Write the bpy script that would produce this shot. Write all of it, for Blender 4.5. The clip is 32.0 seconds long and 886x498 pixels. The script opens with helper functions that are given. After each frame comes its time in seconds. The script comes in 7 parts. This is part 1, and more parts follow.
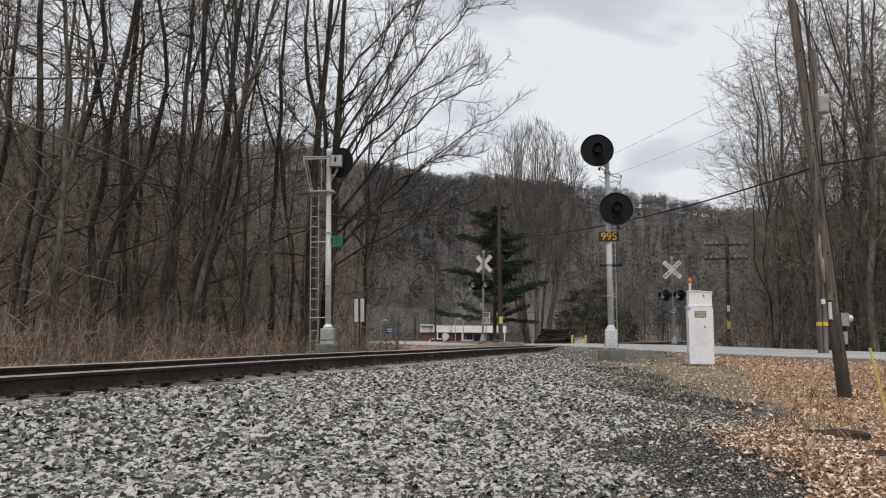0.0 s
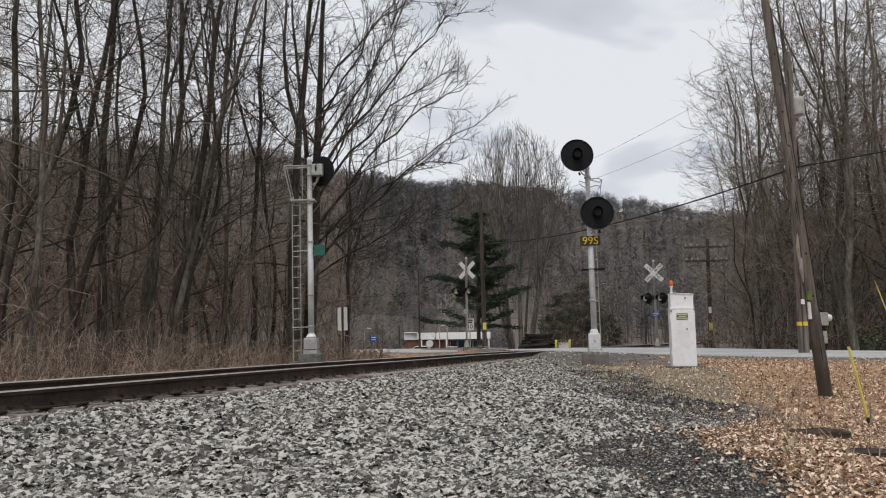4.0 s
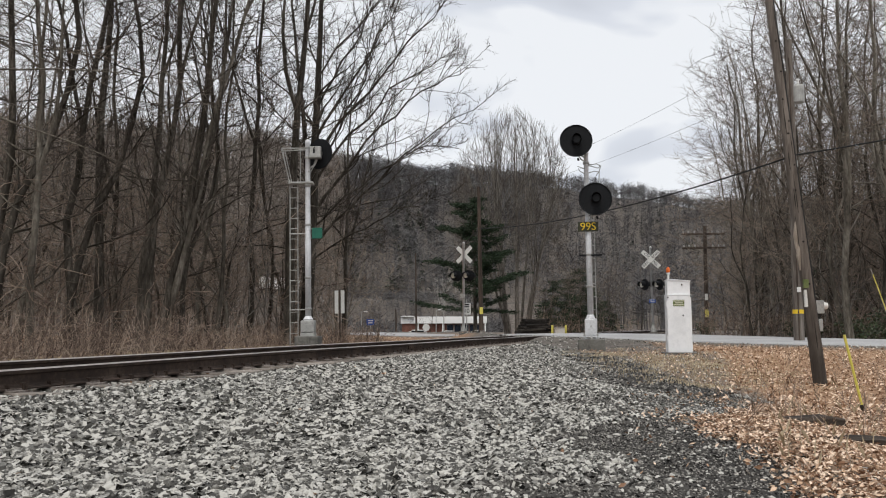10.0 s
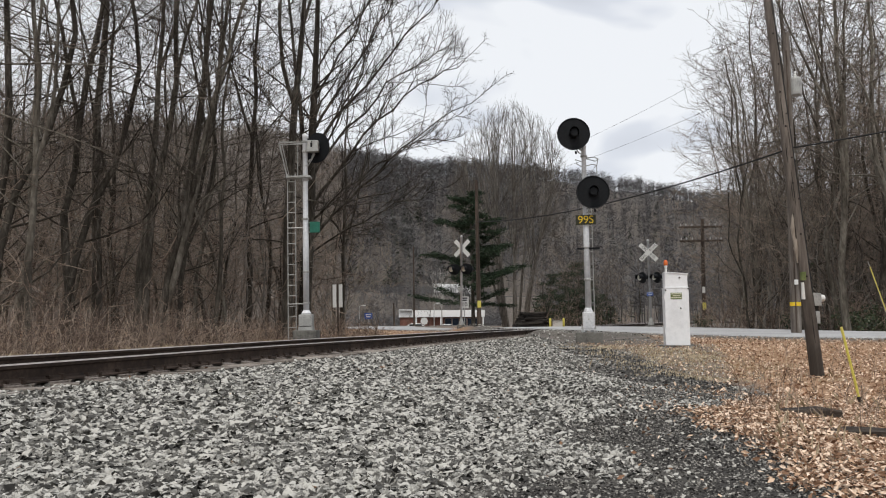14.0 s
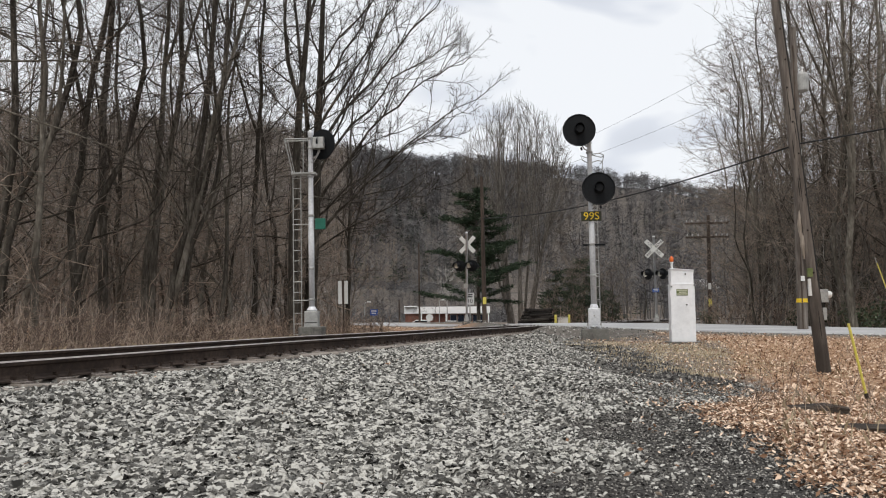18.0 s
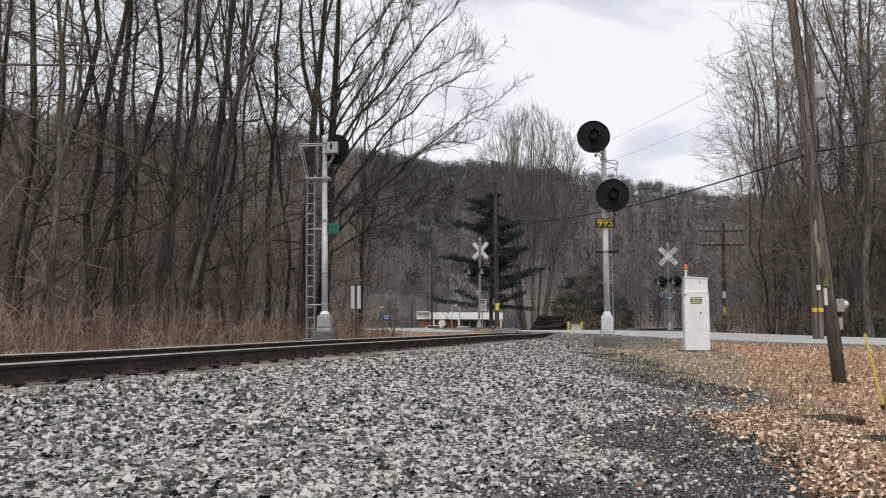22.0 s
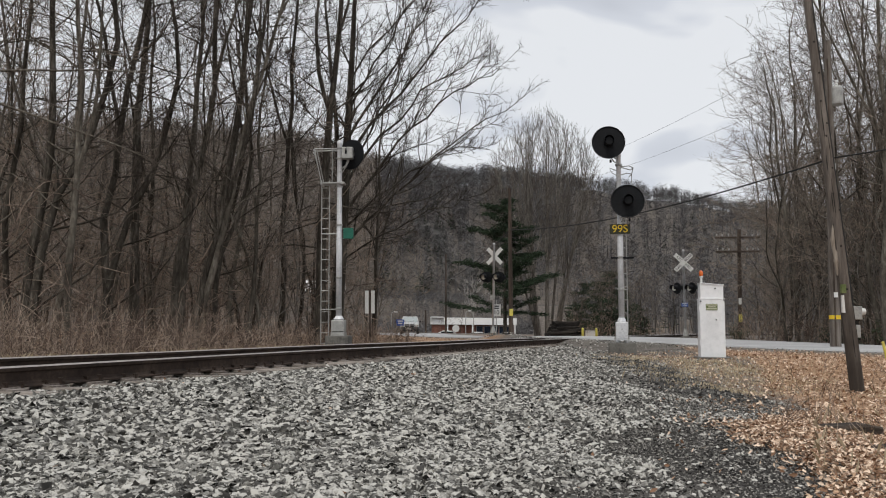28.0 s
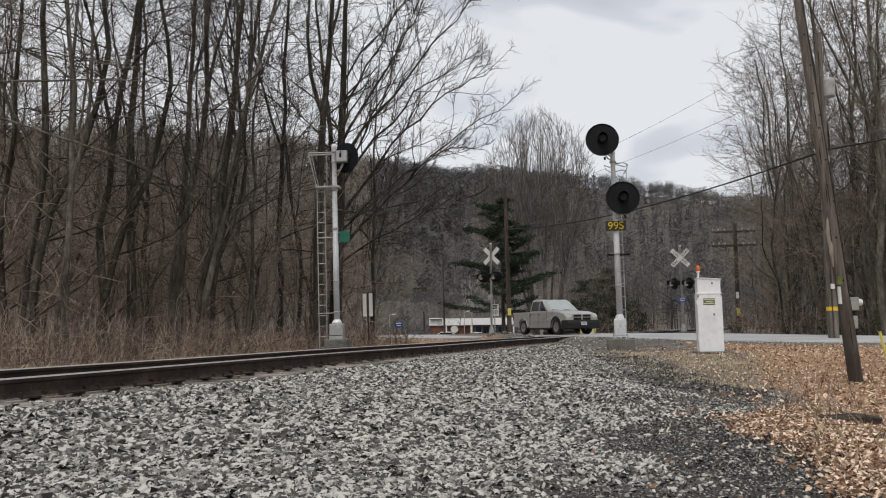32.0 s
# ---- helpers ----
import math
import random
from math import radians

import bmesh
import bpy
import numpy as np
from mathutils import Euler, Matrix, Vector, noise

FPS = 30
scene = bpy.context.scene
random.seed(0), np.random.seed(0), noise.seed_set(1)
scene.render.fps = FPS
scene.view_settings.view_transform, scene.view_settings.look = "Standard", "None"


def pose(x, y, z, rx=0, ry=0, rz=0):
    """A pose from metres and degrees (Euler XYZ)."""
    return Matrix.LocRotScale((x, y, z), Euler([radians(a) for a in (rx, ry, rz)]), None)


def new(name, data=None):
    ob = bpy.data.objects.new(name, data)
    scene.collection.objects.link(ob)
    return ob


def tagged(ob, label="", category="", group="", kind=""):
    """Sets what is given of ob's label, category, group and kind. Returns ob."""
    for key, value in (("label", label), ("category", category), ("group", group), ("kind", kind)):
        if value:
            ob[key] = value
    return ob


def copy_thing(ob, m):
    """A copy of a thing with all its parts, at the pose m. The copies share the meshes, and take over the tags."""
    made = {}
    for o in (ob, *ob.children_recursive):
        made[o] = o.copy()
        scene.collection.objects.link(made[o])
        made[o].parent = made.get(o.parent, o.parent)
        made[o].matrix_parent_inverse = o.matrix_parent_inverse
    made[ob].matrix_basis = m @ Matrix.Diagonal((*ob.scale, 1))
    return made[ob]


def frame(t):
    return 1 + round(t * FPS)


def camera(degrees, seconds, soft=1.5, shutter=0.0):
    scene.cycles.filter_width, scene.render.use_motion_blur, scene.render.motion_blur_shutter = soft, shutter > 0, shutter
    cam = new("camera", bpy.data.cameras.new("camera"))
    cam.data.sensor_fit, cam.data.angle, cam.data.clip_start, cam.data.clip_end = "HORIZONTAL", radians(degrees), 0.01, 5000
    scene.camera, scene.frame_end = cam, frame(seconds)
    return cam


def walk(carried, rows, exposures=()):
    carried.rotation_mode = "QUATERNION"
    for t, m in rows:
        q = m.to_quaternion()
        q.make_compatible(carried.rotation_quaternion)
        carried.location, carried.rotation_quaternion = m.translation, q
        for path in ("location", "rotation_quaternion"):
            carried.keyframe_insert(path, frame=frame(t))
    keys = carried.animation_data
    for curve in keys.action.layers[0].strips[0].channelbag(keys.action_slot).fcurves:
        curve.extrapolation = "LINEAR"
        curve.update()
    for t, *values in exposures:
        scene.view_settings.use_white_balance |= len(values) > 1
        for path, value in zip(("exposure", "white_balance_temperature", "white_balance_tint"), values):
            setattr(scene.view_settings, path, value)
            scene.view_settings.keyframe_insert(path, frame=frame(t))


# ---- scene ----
cam = camera(59.0, 32.0, soft=1.1)
# seconds, place in metres, turn in degrees
PATH = [
    (0, -0.0066, -0.0050, 0.6422, 96.357, -0.354, 1.758),
    (0.5, -0.0055, -0.0016, 0.6394, 96.381, -0.254, 1.710),
    (1, -0.0025, -0.0061, 0.6447, 96.861, 0.289, 1.799),
    (1.5, -0.0037, -0.0176, 0.6472, 97.959, 0.370, 2.843),
    (2, 0.0012, -0.0058, 0.6408, 98.131, -0.014, 3.700),
    (2.5, -0.0018, -0.0138, 0.6422, 97.488, -0.203, 3.124),
    (3, 0.0006, -0.0060, 0.6403, 97.040, 0.064, 1.528),
    (3.5, 0.0055, -0.0053, 0.6416, 96.944, 0.619, 0.762),
    (5.5, 0.0055, -0.0072, 0.6448, 96.429, 0.892, 0.509),
    (6, 0.0087, 0.0014, 0.6417, 96.215, 0.826, 0.615),
    (6.5, 0.0100, 0.0082, 0.6425, 95.829, 0.701, 0.732),
    (7, 0.0106, 0.0139, 0.6403, 95.676, 0.735, 0.924),
    (7.5, 0.0096, 0.0185, 0.6412, 95.477, 0.617, 0.824),
    (8, 0.0068, 0.0200, 0.6398, 95.395, 0.367, 0.595),
    (8.5, 0.0004, 0.0062, 0.6400, 95.583, 0.061, 0.339),
    (9, -0.0067, -0.0023, 0.6411, 95.750, -0.070, 0.310),
    (9.5, -0.0024, -0.0066, 0.6420, 95.698, 0.078, 0.325),
    (10, -0.0031, -0.0054, 0.6404, 95.706, 0.181, 0.358),
    (10.5, -0.0023, -0.0109, 0.6415, 95.912, 0.198, 0.239),
    (11, -0.0066, -0.0092, 0.6420, 96.116, 0.274, 0.130),
    (11.5, -0.0041, -0.0087, 0.6409, 96.068, 0.438, 0.037),
    (12, -0.0004, -0.0013, 0.6396, 95.890, 0.607, -0.054),
    (12.5, -0.0009, 0.0065, 0.6382, 95.615, 0.642, -0.049),
    (13, -0.0008, 0.0075, 0.6384, 95.303, 0.592, 0.051),
    (13.5, -0.0039, 0.0053, 0.6367, 95.143, 0.454, 0.100),
    (14, -0.0062, -0.0095, 0.6397, 95.242, 0.370, 0.208),
    (14.5, -0.0076, -0.0157, 0.6420, 95.484, 0.605, 0.177),
    (16.5, -0.0160, -0.0196, 0.6401, 95.969, 0.463, -0.434),
    (17, -0.0138, -0.0113, 0.6401, 95.609, 0.417, -0.037),
    (17.5, -0.0102, -0.0055, 0.6371, 95.259, 0.453, 0.366),
    (18, -0.0098, -0.0047, 0.6402, 94.987, 0.371, 0.595),
    (18.5, -0.0115, -0.0029, 0.6379, 94.960, 0.265, 0.530),
    (19, -0.0094, -0.0082, 0.6392, 94.948, 0.212, 0.373),
    (19.5, -0.0118, -0.0061, 0.6377, 94.877, 0.183, 0.345),
    (20, -0.0117, -0.0078, 0.6374, 94.904, 0.323, 0.489),
    (20.5, -0.0109, -0.0108, 0.6413, 95.175, 0.217, 0.803),
    (21, -0.0098, -0.0058, 0.6399, 95.329, 0.088, 1.276),
    (21.5, -0.0091, -0.0040, 0.6410, 95.397, -0.035, 1.611),
    (22, -0.0087, -0.0010, 0.6410, 95.403, -0.217, 1.501),
    (22.5, -0.0084, -0.0002, 0.6409, 95.231, -0.407, 0.958),
    (23, -0.0116, -0.0043, 0.6420, 95.119, -0.446, 0.759),
    (23.5, -0.0133, -0.0059, 0.6409, 95.013, -0.554, 1.014),
    (24, -0.0159, -0.0093, 0.6408, 95.000, -0.807, 1.201),
    (24.5, -0.0177, -0.0112, 0.6397, 95.093, -1.037, 1.199),
    (25, -0.0170, -0.0155, 0.6414, 95.244, -1.210, 1.171),
    (25.5, -0.0175, -0.0144, 0.6413, 95.277, -1.092, 1.606),
    (26, -0.0152, -0.0158, 0.6415, 95.542, -0.921, 2.254),
    (26.5, -0.0160, -0.0143, 0.6407, 95.826, -0.824, 2.252),
    (28.5, -0.0053, -0.0045, 0.6402, 95.772, -0.471, 2.570),
    (29, -0.0053, -0.0069, 0.6427, 95.800, -0.262, 2.518),
    (29.5, -0.0033, -0.0071, 0.6388, 95.914, 0.113, 2.665),
    (30, -0.0014, -0.0134, 0.6419, 96.009, 0.336, 2.749),
    (30.5, 0.0016, -0.0114, 0.6396, 96.103, 0.371, 2.596),
    (31, 0.0022, -0.0097, 0.6403, 96.091, 0.502, 2.587),
    (31.5, 0.0009, -0.0096, 0.6396, 95.995, 0.741, 2.581),
    (32, 0.0001, -0.0099, 0.6388, 95.860, 0.846, 2.418),
]
# seconds, stops
EXPOSURES = [(0, -0.03), (1, -0.07), (2, -0.23), (3, -0.11), (4.5, -0.04), (6, 0.03), (9, 0.09), (13, 0.11), (17, 0.15), (22, 0.17), (25, 0.15), (27, 0.02), (29, -0.07), (32, -0.07)]
walk(cam, [(t, pose(*p)) for t, *p in PATH], EXPOSURES)

# ---------------- world and sun ----------------
SUN_ELEVATION, SUN_TURN = 60, 200
world = bpy.data.worlds.new("overcast_sky")
scene.world = world
world.use_nodes = True


def build_world():
    nt = world.node_tree
    nt.nodes.clear()
    N, L = nt.nodes.new, nt.links.new
    out, bg = N("ShaderNodeOutputWorld"), N("ShaderNodeBackground")
    sky = N("ShaderNodeTexSky")
    sky.sky_type, sky.sun_disc = "NISHITA", False
    sky.sun_elevation, sky.sun_rotation = radians(SUN_ELEVATION), radians(SUN_TURN)
    sky.air_density, sky.dust_density = 1.0, 3.0
    co = N("ShaderNodeTexCoord")
    # a cloud deck seen in perspective: direction over its height
    sep = N("ShaderNodeSeparateXYZ")
    L(co.outputs["Generated"], sep.inputs[0])
    up = N("ShaderNodeMath"); up.operation = "ADD"; up.inputs[1].default_value = 0.22
    L(sep.outputs["Z"], up.inputs[0])
    safe = N("ShaderNodeMath"); safe.operation = "MAXIMUM"; safe.inputs[1].default_value = 0.12
    L(up.outputs[0], safe.inputs[0])
    px = N("ShaderNodeMath"); px.operation = "DIVIDE"
    py = N("ShaderNodeMath"); py.operation = "DIVIDE"
    L(sep.outputs["X"], px.inputs[0]); L(safe.outputs[0], px.inputs[1])
    L(sep.outputs["Y"], py.inputs[0]); L(safe.outputs[0], py.inputs[1])
    deck = N("ShaderNodeCombineXYZ")
    L(px.outputs[0], deck.inputs[0]); L(py.outputs[0], deck.inputs[1])
    n1, n2 = N("ShaderNodeTexNoise"), N("ShaderNodeTexNoise")
    n1.inputs["Scale"].default_value, n1.inputs["Detail"].default_value, n1.inputs["Roughness"].default_value = 1.5, 4, 0.45
    n2.inputs["Scale"].default_value, n2.inputs["Detail"].default_value = 0.9, 3
    n1.inputs["Distortion"].default_value = 0.4
    sh = N("ShaderNodeVectorMath"); sh.operation = "ADD"; sh.inputs[1].default_value = (1.7, 0.4, 0.7)
    L(deck.outputs[0], sh.inputs[0])
    L(sh.outputs[0], n1.inputs["Vector"]); L(sh.outputs[0], n2.inputs["Vector"])
    add = N("ShaderNodeMath"); add.operation = "ADD"
    L(n1.outputs["Fac"], add.inputs[0]); L(n2.outputs["Fac"], add.inputs[1])
    ramp = N("ShaderNodeValToRGB")
    e = ramp.color_ramp.elements
    e[0].position, e[0].color = 0.76, (0.52, 0.545, 0.60, 1)
    e[1].position, e[1].color = 1.20, (0.845, 0.865, 0.895, 1)
    mid = ramp.color_ramp.elements.new(0.95); mid.color = (0.69, 0.72, 0.78, 1)
    half = N("ShaderNodeMath"); half.operation = "MULTIPLY"; half.inputs[1].default_value = 1.0
    L(add.outputs[0], half.inputs[0]); L(half.outputs[0], ramp.inputs[0])
    # the thin clear air above the deck tints it a little
    mix = N("ShaderNodeMix"); mix.data_type = "RGBA"; mix.inputs[0].default_value = 0.93
    dim = N("ShaderNodeVectorMath"); dim.operation = "SCALE"; dim.inputs["Scale"].default_value = 0.12
    L(sky.outputs[0], dim.inputs[0])
    L(dim.outputs[0], mix.inputs[6]); L(ramp.outputs[0], mix.inputs[7])
    L(mix.outputs[2], bg.inputs[0])
    bg.inputs[1].default_value = 1.0
    L(bg.outputs[0], out.inputs[0])


build_world()
sun_data = bpy.data.lights.new("sun", "SUN")
sun_data.energy, sun_data.angle, sun_data.color = 1.5, radians(20), (1.0, 0.95, 0.86)
sun = new("sun", sun_data)
sun.matrix_world = pose(0, 0, 60, 90 - SUN_ELEVATION, 0, 180 - SUN_TURN)


# ---------------- materials ----------------
def mat(name, colors, scale=4.0, rough=0.8, bump=0.3, bump_scale=None, metal=0.0, fine=6.0, stretch=(1, 1, 1), island=0.0, vary=0.0, spec=0.4, dist=0.01):
    """A surface of two or three colours mixed by coarse and fine noise, in metres."""
    m = bpy.data.materials.new(name)
    m.use_nodes = True
    nt = m.node_tree
    N, L = nt.nodes.new, nt.links.new
    b = nt.nodes["Principled BSDF"]
    co, mp = N("ShaderNodeTexCoord"), N("ShaderNodeMapping")
    mp.inputs["Scale"].default_value = stretch
    geo = N("ShaderNodeNewGeometry")
    L(co.outputs["Object"], mp.inputs[0])
    n1, n2 = N("ShaderNodeTexNoise"), N("ShaderNodeTexNoise")
    n1.inputs["Scale"].default_value, n1.inputs["Detail"].default_value = scale, 4
    n2.inputs["Scale"].default_value, n2.inputs["Detail"].default_value, n2.inputs["Roughness"].default_value = scale * fine, 4, 0.65
    L(mp.outputs[0], n1.inputs["Vector"]); L(mp.outputs[0], n2.inputs["Vector"])
    mix = N("ShaderNodeMix"); mix.data_type = "FLOAT"; mix.inputs[0].default_value = 0.5
    L(n1.outputs["Fac"], mix.inputs[2]); L(n2.outputs["Fac"], mix.inputs[3])
    ramp = N("ShaderNodeValToRGB")
    el = ramp.color_ramp.elements
    el[0].position, el[1].position = 0.36, 0.64
    el[0].color, el[1].color = (*colors[0], 1), (*colors[-1], 1)
    if len(colors) > 2:
        for i, c in enumerate(colors[1:-1]):
            el.new(0.36 + 0.28 * (i + 1) / (len(colors) - 1)).color = (*c, 1)
    value = mix.outputs[0]
    if island or vary:
        # every piece has its own shade
        wob = N("ShaderNodeMath"); wob.operation = "MULTIPLY_ADD"; wob.inputs[1].default_value = island or vary
        if island:
            L(geo.outputs["Random Per Island"], wob.inputs[0])
        else:
            oi = N("ShaderNodeObjectInfo")
            L(oi.outputs["Random"], wob.inputs[0])
        sub = N("ShaderNodeMath"); sub.operation = "SUBTRACT"; sub.inputs[1].default_value = (island or vary) / 2
        L(value, wob.inputs[2]); L(wob.outputs[0], sub.inputs[0])
        value = sub.outputs[0]
    L(value, ramp.inputs[0])
    L(ramp.outputs[0], b.inputs["Base Color"])
    b.inputs["Metallic"].default_value = metal
    b.inputs["Specular IOR Level"].default_value = spec
    rr = N("ShaderNodeMapRange")
    rr.inputs["To Min"].default_value, rr.inputs["To Max"].default_value = max(0.03, rough - 0.12), min(1, rough + 0.12)
    L(n2.outputs["Fac"], rr.inputs[0]); L(rr.outputs[0], b.inputs["Roughness"])
    if bump:
        nb = N("ShaderNodeTexNoise")
        nb.inputs["Scale"].default_value, nb.inputs["Detail"].default_value = bump_scale or scale * fine, 5
        L(mp.outputs[0], nb.inputs["Vector"])
        bp = N("ShaderNodeBump")
        bp.inputs["Strength"].default_value, bp.inputs["Distance"].default_value = bump, dist
        L(nb.outputs["Fac"], bp.inputs["Height"]); L(bp.outputs[0], b.inputs["Normal"])
    return m


M_BARK = mat("bark_grey_brown", [(0.049, 0.042, 0.034), (0.130, 0.115, 0.094), (0.266, 0.245, 0.209)], 2.2, 0.95, 0.9, 26, stretch=(1, 1, 0.28), dist=0.02, spec=0.2, vary=0.10)
M_BARK_DARK = mat("bark_dark", [(0.018, 0.015, 0.011), (0.059, 0.051, 0.041), (0.166, 0.148, 0.125)], 2.5, 0.95, 0.9, 30, stretch=(1, 1, 0.25), dist=0.02, spec=0.2, vary=0.08)
M_BARK_LIGHT = mat("bark_light_grey", [(0.066, 0.058, 0.049), (0.162, 0.145, 0.127), (0.324, 0.300, 0.270)], 1.6, 0.95, 0.9, 26, stretch=(1, 1, 0.35), dist=0.02, spec=0.2, vary=0.10)
M_TWIG = mat("twig", [(0.075, 0.061, 0.050), (0.146, 0.122, 0.101), (0.245, 0.211, 0.179)], 0.8, 0.95, 0, spec=0.2, vary=0.12)
M_TWIG_DARK = mat("twig_dark", [(0.031, 0.025, 0.022), (0.060, 0.049, 0.042), (0.108, 0.092, 0.079)], 0.8, 0.95, 0, spec=0.2, vary=0.1)
M_TWIG_WARM = mat("twig_russet", [(0.146, 0.111, 0.087), (0.263, 0.207, 0.167), (0.409, 0.343, 0.284)], 0.8, 0.95, 0, spec=0.2, vary=0.1)
M_TWIG_PALE = mat("twig_pale", [(0.10, 0.084, 0.072), (0.165, 0.14, 0.12), (0.25, 0.22, 0.19)], 0.8, 0.95, 0, spec=0.2)
M_PALEBARK = mat("pale_bark", [(0.24, 0.225, 0.205), (0.36, 0.345, 0.32), (0.46, 0.445, 0.42)], 3, 0.9, 0.3, 30, spec=0.2)
M_BRUSH = mat("brush_stem", [(0.080, 0.058, 0.047), (0.175, 0.128, 0.103), (0.37, 0.295, 0.235)], 0.6, 0.95, 0, island=0.5, spec=0.2)
M_GRASS = mat("dry_grass", [(0.20, 0.15, 0.09), (0.36, 0.28, 0.18), (0.47, 0.39, 0.27)], 1.2, 0.9, 0, island=0.4, spec=0.2)
M_STRAW = mat("bleached_straw", [(0.36, 0.28, 0.18), (0.53, 0.44, 0.30), (0.66, 0.57, 0.42)], 1.2, 0.9, 0, island=0.4, spec=0.2)
M_PINE = mat("pine_needles", [(0.012, 0.022, 0.012), (0.024, 0.044, 0.022), (0.045, 0.070, 0.036)], 1.5, 0.8, 0, island=0.3, spec=0.3)
M_LAUREL = mat("evergreen_leaf", [(0.014, 0.024, 0.010), (0.030, 0.048, 0.018), (0.06, 0.075, 0.035)], 1.5, 0.5, 0, island=0.4)
# aerial haze over the far ridge is put into this cool grey
M_WOODS_HAZED = mat("far_woods_hazed", [(0.078, 0.075, 0.077), (0.124, 0.120, 0.122), (0.190, 0.184, 0.186)], 0.02, 0.95, 0, island=0.3, spec=0.1, fine=5)
M_WOODS_WARM = mat("near_slope_woods", [(0.169, 0.146, 0.127), (0.267, 0.234, 0.208), (0.390, 0.351, 0.319)], 0.02, 0.95, 0, island=0.4, spec=0.1, fine=5)
M_LEAF = mat("dead_leaf", [(0.22, 0.122, 0.072), (0.57, 0.390, 0.262), (0.80, 0.63, 0.49)], 5, 0.75, 0.3, island=0.8, spec=0.3)
M_STONE = mat("ballast_stone", [(0.062, 0.059, 0.054), (0.19, 0.184, 0.168), (0.32, 0.31, 0.284), (0.53, 0.515, 0.475)], 14, 0.9, 0.4, 90, island=0.52, spec=0.3, dist=0.004)
M_CINDER = mat("cinder_stone", [(0.020, 0.018, 0.017), (0.046, 0.043, 0.040), (0.095, 0.090, 0.083), (0.30, 0.285, 0.26)], 12, 0.95, 0.4, 90, island=0.5, spec=0.2, dist=0.004)
M_RAIL = mat("rail_rust", [(0.018, 0.011, 0.008), (0.040, 0.026, 0.019), (0.080, 0.055, 0.042)], 3, 0.85, 0.4, 60, metal=0.1, stretch=(1, 1, 1), dist=0.003)
M_RAILTOP = mat("rail_polished", [(0.44, 0.39, 0.36), (0.58, 0.53, 0.50)], 6, 0.36, 0.05, metal=0.7)
M_TIE = mat("tie_wood", [(0.060, 0.050, 0.043), (0.16, 0.138, 0.12), (0.30, 0.265, 0.235)], 5, 0.95, 0.8, 50, stretch=(0.25, 1, 1), vary=0.2, dist=0.008)
M_PLATE = mat("plate_rust", [(0.09, 0.070, 0.060), (0.19, 0.160, 0.142), (0.32, 0.285, 0.26)], 9, 0.85, 0.4, metal=0.2, vary=0.2)
M_ALU = mat("galvanised_silver_paint", [(0.52, 0.53, 0.55), (0.66, 0.67, 0.69), (0.76, 0.77, 0.79)], 3, 0.5, 0.08, 40, metal=0.15)
M_GALV = mat("weathered_galvanised_steel", [(0.26, 0.26, 0.25), (0.38, 0.38, 0.365), (0.5, 0.5, 0.48)], 5, 0.55, 0.1, 50, metal=0.35)
M_BLACK = mat("black_enamel", [(0.006, 0.007, 0.008), (0.009, 0.010, 0.012), (0.015, 0.016, 0.018)], 3, 0.62, 0.05, 30, spec=0.18)
M_LENS = mat("dark_glass_lens", [(0.004, 0.004, 0.004), (0.010, 0.008, 0.008)], 5, 0.08, 0)
M_REDLENS = mat("red_glass_lens", [(0.10, 0.008, 0.006), (0.18, 0.016, 0.012)], 8, 0.15, 0)
M_WHITE = mat("white_paint", [(0.76, 0.77, 0.785), (0.85, 0.86, 0.875), (0.90, 0.905, 0.92)], 1.6, 0.5, 0.06, 30)
M_SIGNWHITE = mat("sign_white", [(0.62, 0.62, 0.60), (0.72, 0.72, 0.70)], 3, 0.5, 0.03, 30)
M_CONCRETE = mat("concrete", [(0.076, 0.073, 0.065), (0.146, 0.140, 0.127), (0.194, 0.189, 0.173)], 3.2, 0.9, 0.5, 50, dist=0.01)
M_YELLOW = mat("yellow_plastic", [(0.60, 0.51, 0.09), (0.70, 0.61, 0.14)], 3, 0.5, 0.05)
M_YELLOWTXT = mat("yellow_letter", [(0.70, 0.47, 0.02), (0.80, 0.56, 0.04)], 6, 0.5, 0)
M_PLATEBLACK = mat("dark_sign_face", [(0.020, 0.024, 0.012), (0.045, 0.045, 0.02)], 8, 0.6, 0.1)
M_GREEN = mat("green_enamel", [(0.010, 0.11, 0.075), (0.018, 0.15, 0.10)], 4, 0.5, 0.05)
M_GREENLABEL = mat("green_label", [(0.09, 0.12, 0.035), (0.16, 0.19, 0.07)], 10, 0.6, 0)
M_CREAM = mat("cream_label", [(0.55, 0.55, 0.42), (0.66, 0.65, 0.52)], 10, 0.6, 0)
M_BLUE = mat("blue_sign", [(0.018, 0.06, 0.26), (0.03, 0.09, 0.34)], 5, 0.5, 0)
M_ORANGE = mat("orange_lens", [(0.60, 0.10, 0.015), (0.75, 0.17, 0.03)], 8, 0.25, 0)
M_POLE = mat("pole_wood", [(0.055, 0.045, 0.038), (0.125, 0.106, 0.092), (0.22, 0.195, 0.172)], 3.0, 0.95, 0.9, 40, stretch=(1, 1, 0.10), dist=0.012)
M_POLE_DARK = mat("pole_wood_dark", [(0.030, 0.022, 0.017), (0.065, 0.047, 0.037), (0.12, 0.092, 0.073)], 3.0, 0.95, 0.9, 40, stretch=(1, 1, 0.10), dist=0.012)
M_SCAR = mat("split_wood", [(0.22, 0.185, 0.15), (0.36, 0.31, 0.26)], 9, 0.95, 0.5, stretch=(1, 1, 0.2))
M_HOLE = mat("dark_hole", [(0.008, 0.007, 0.006), (0.02, 0.017, 0.014)], 9, 0.95, 0)
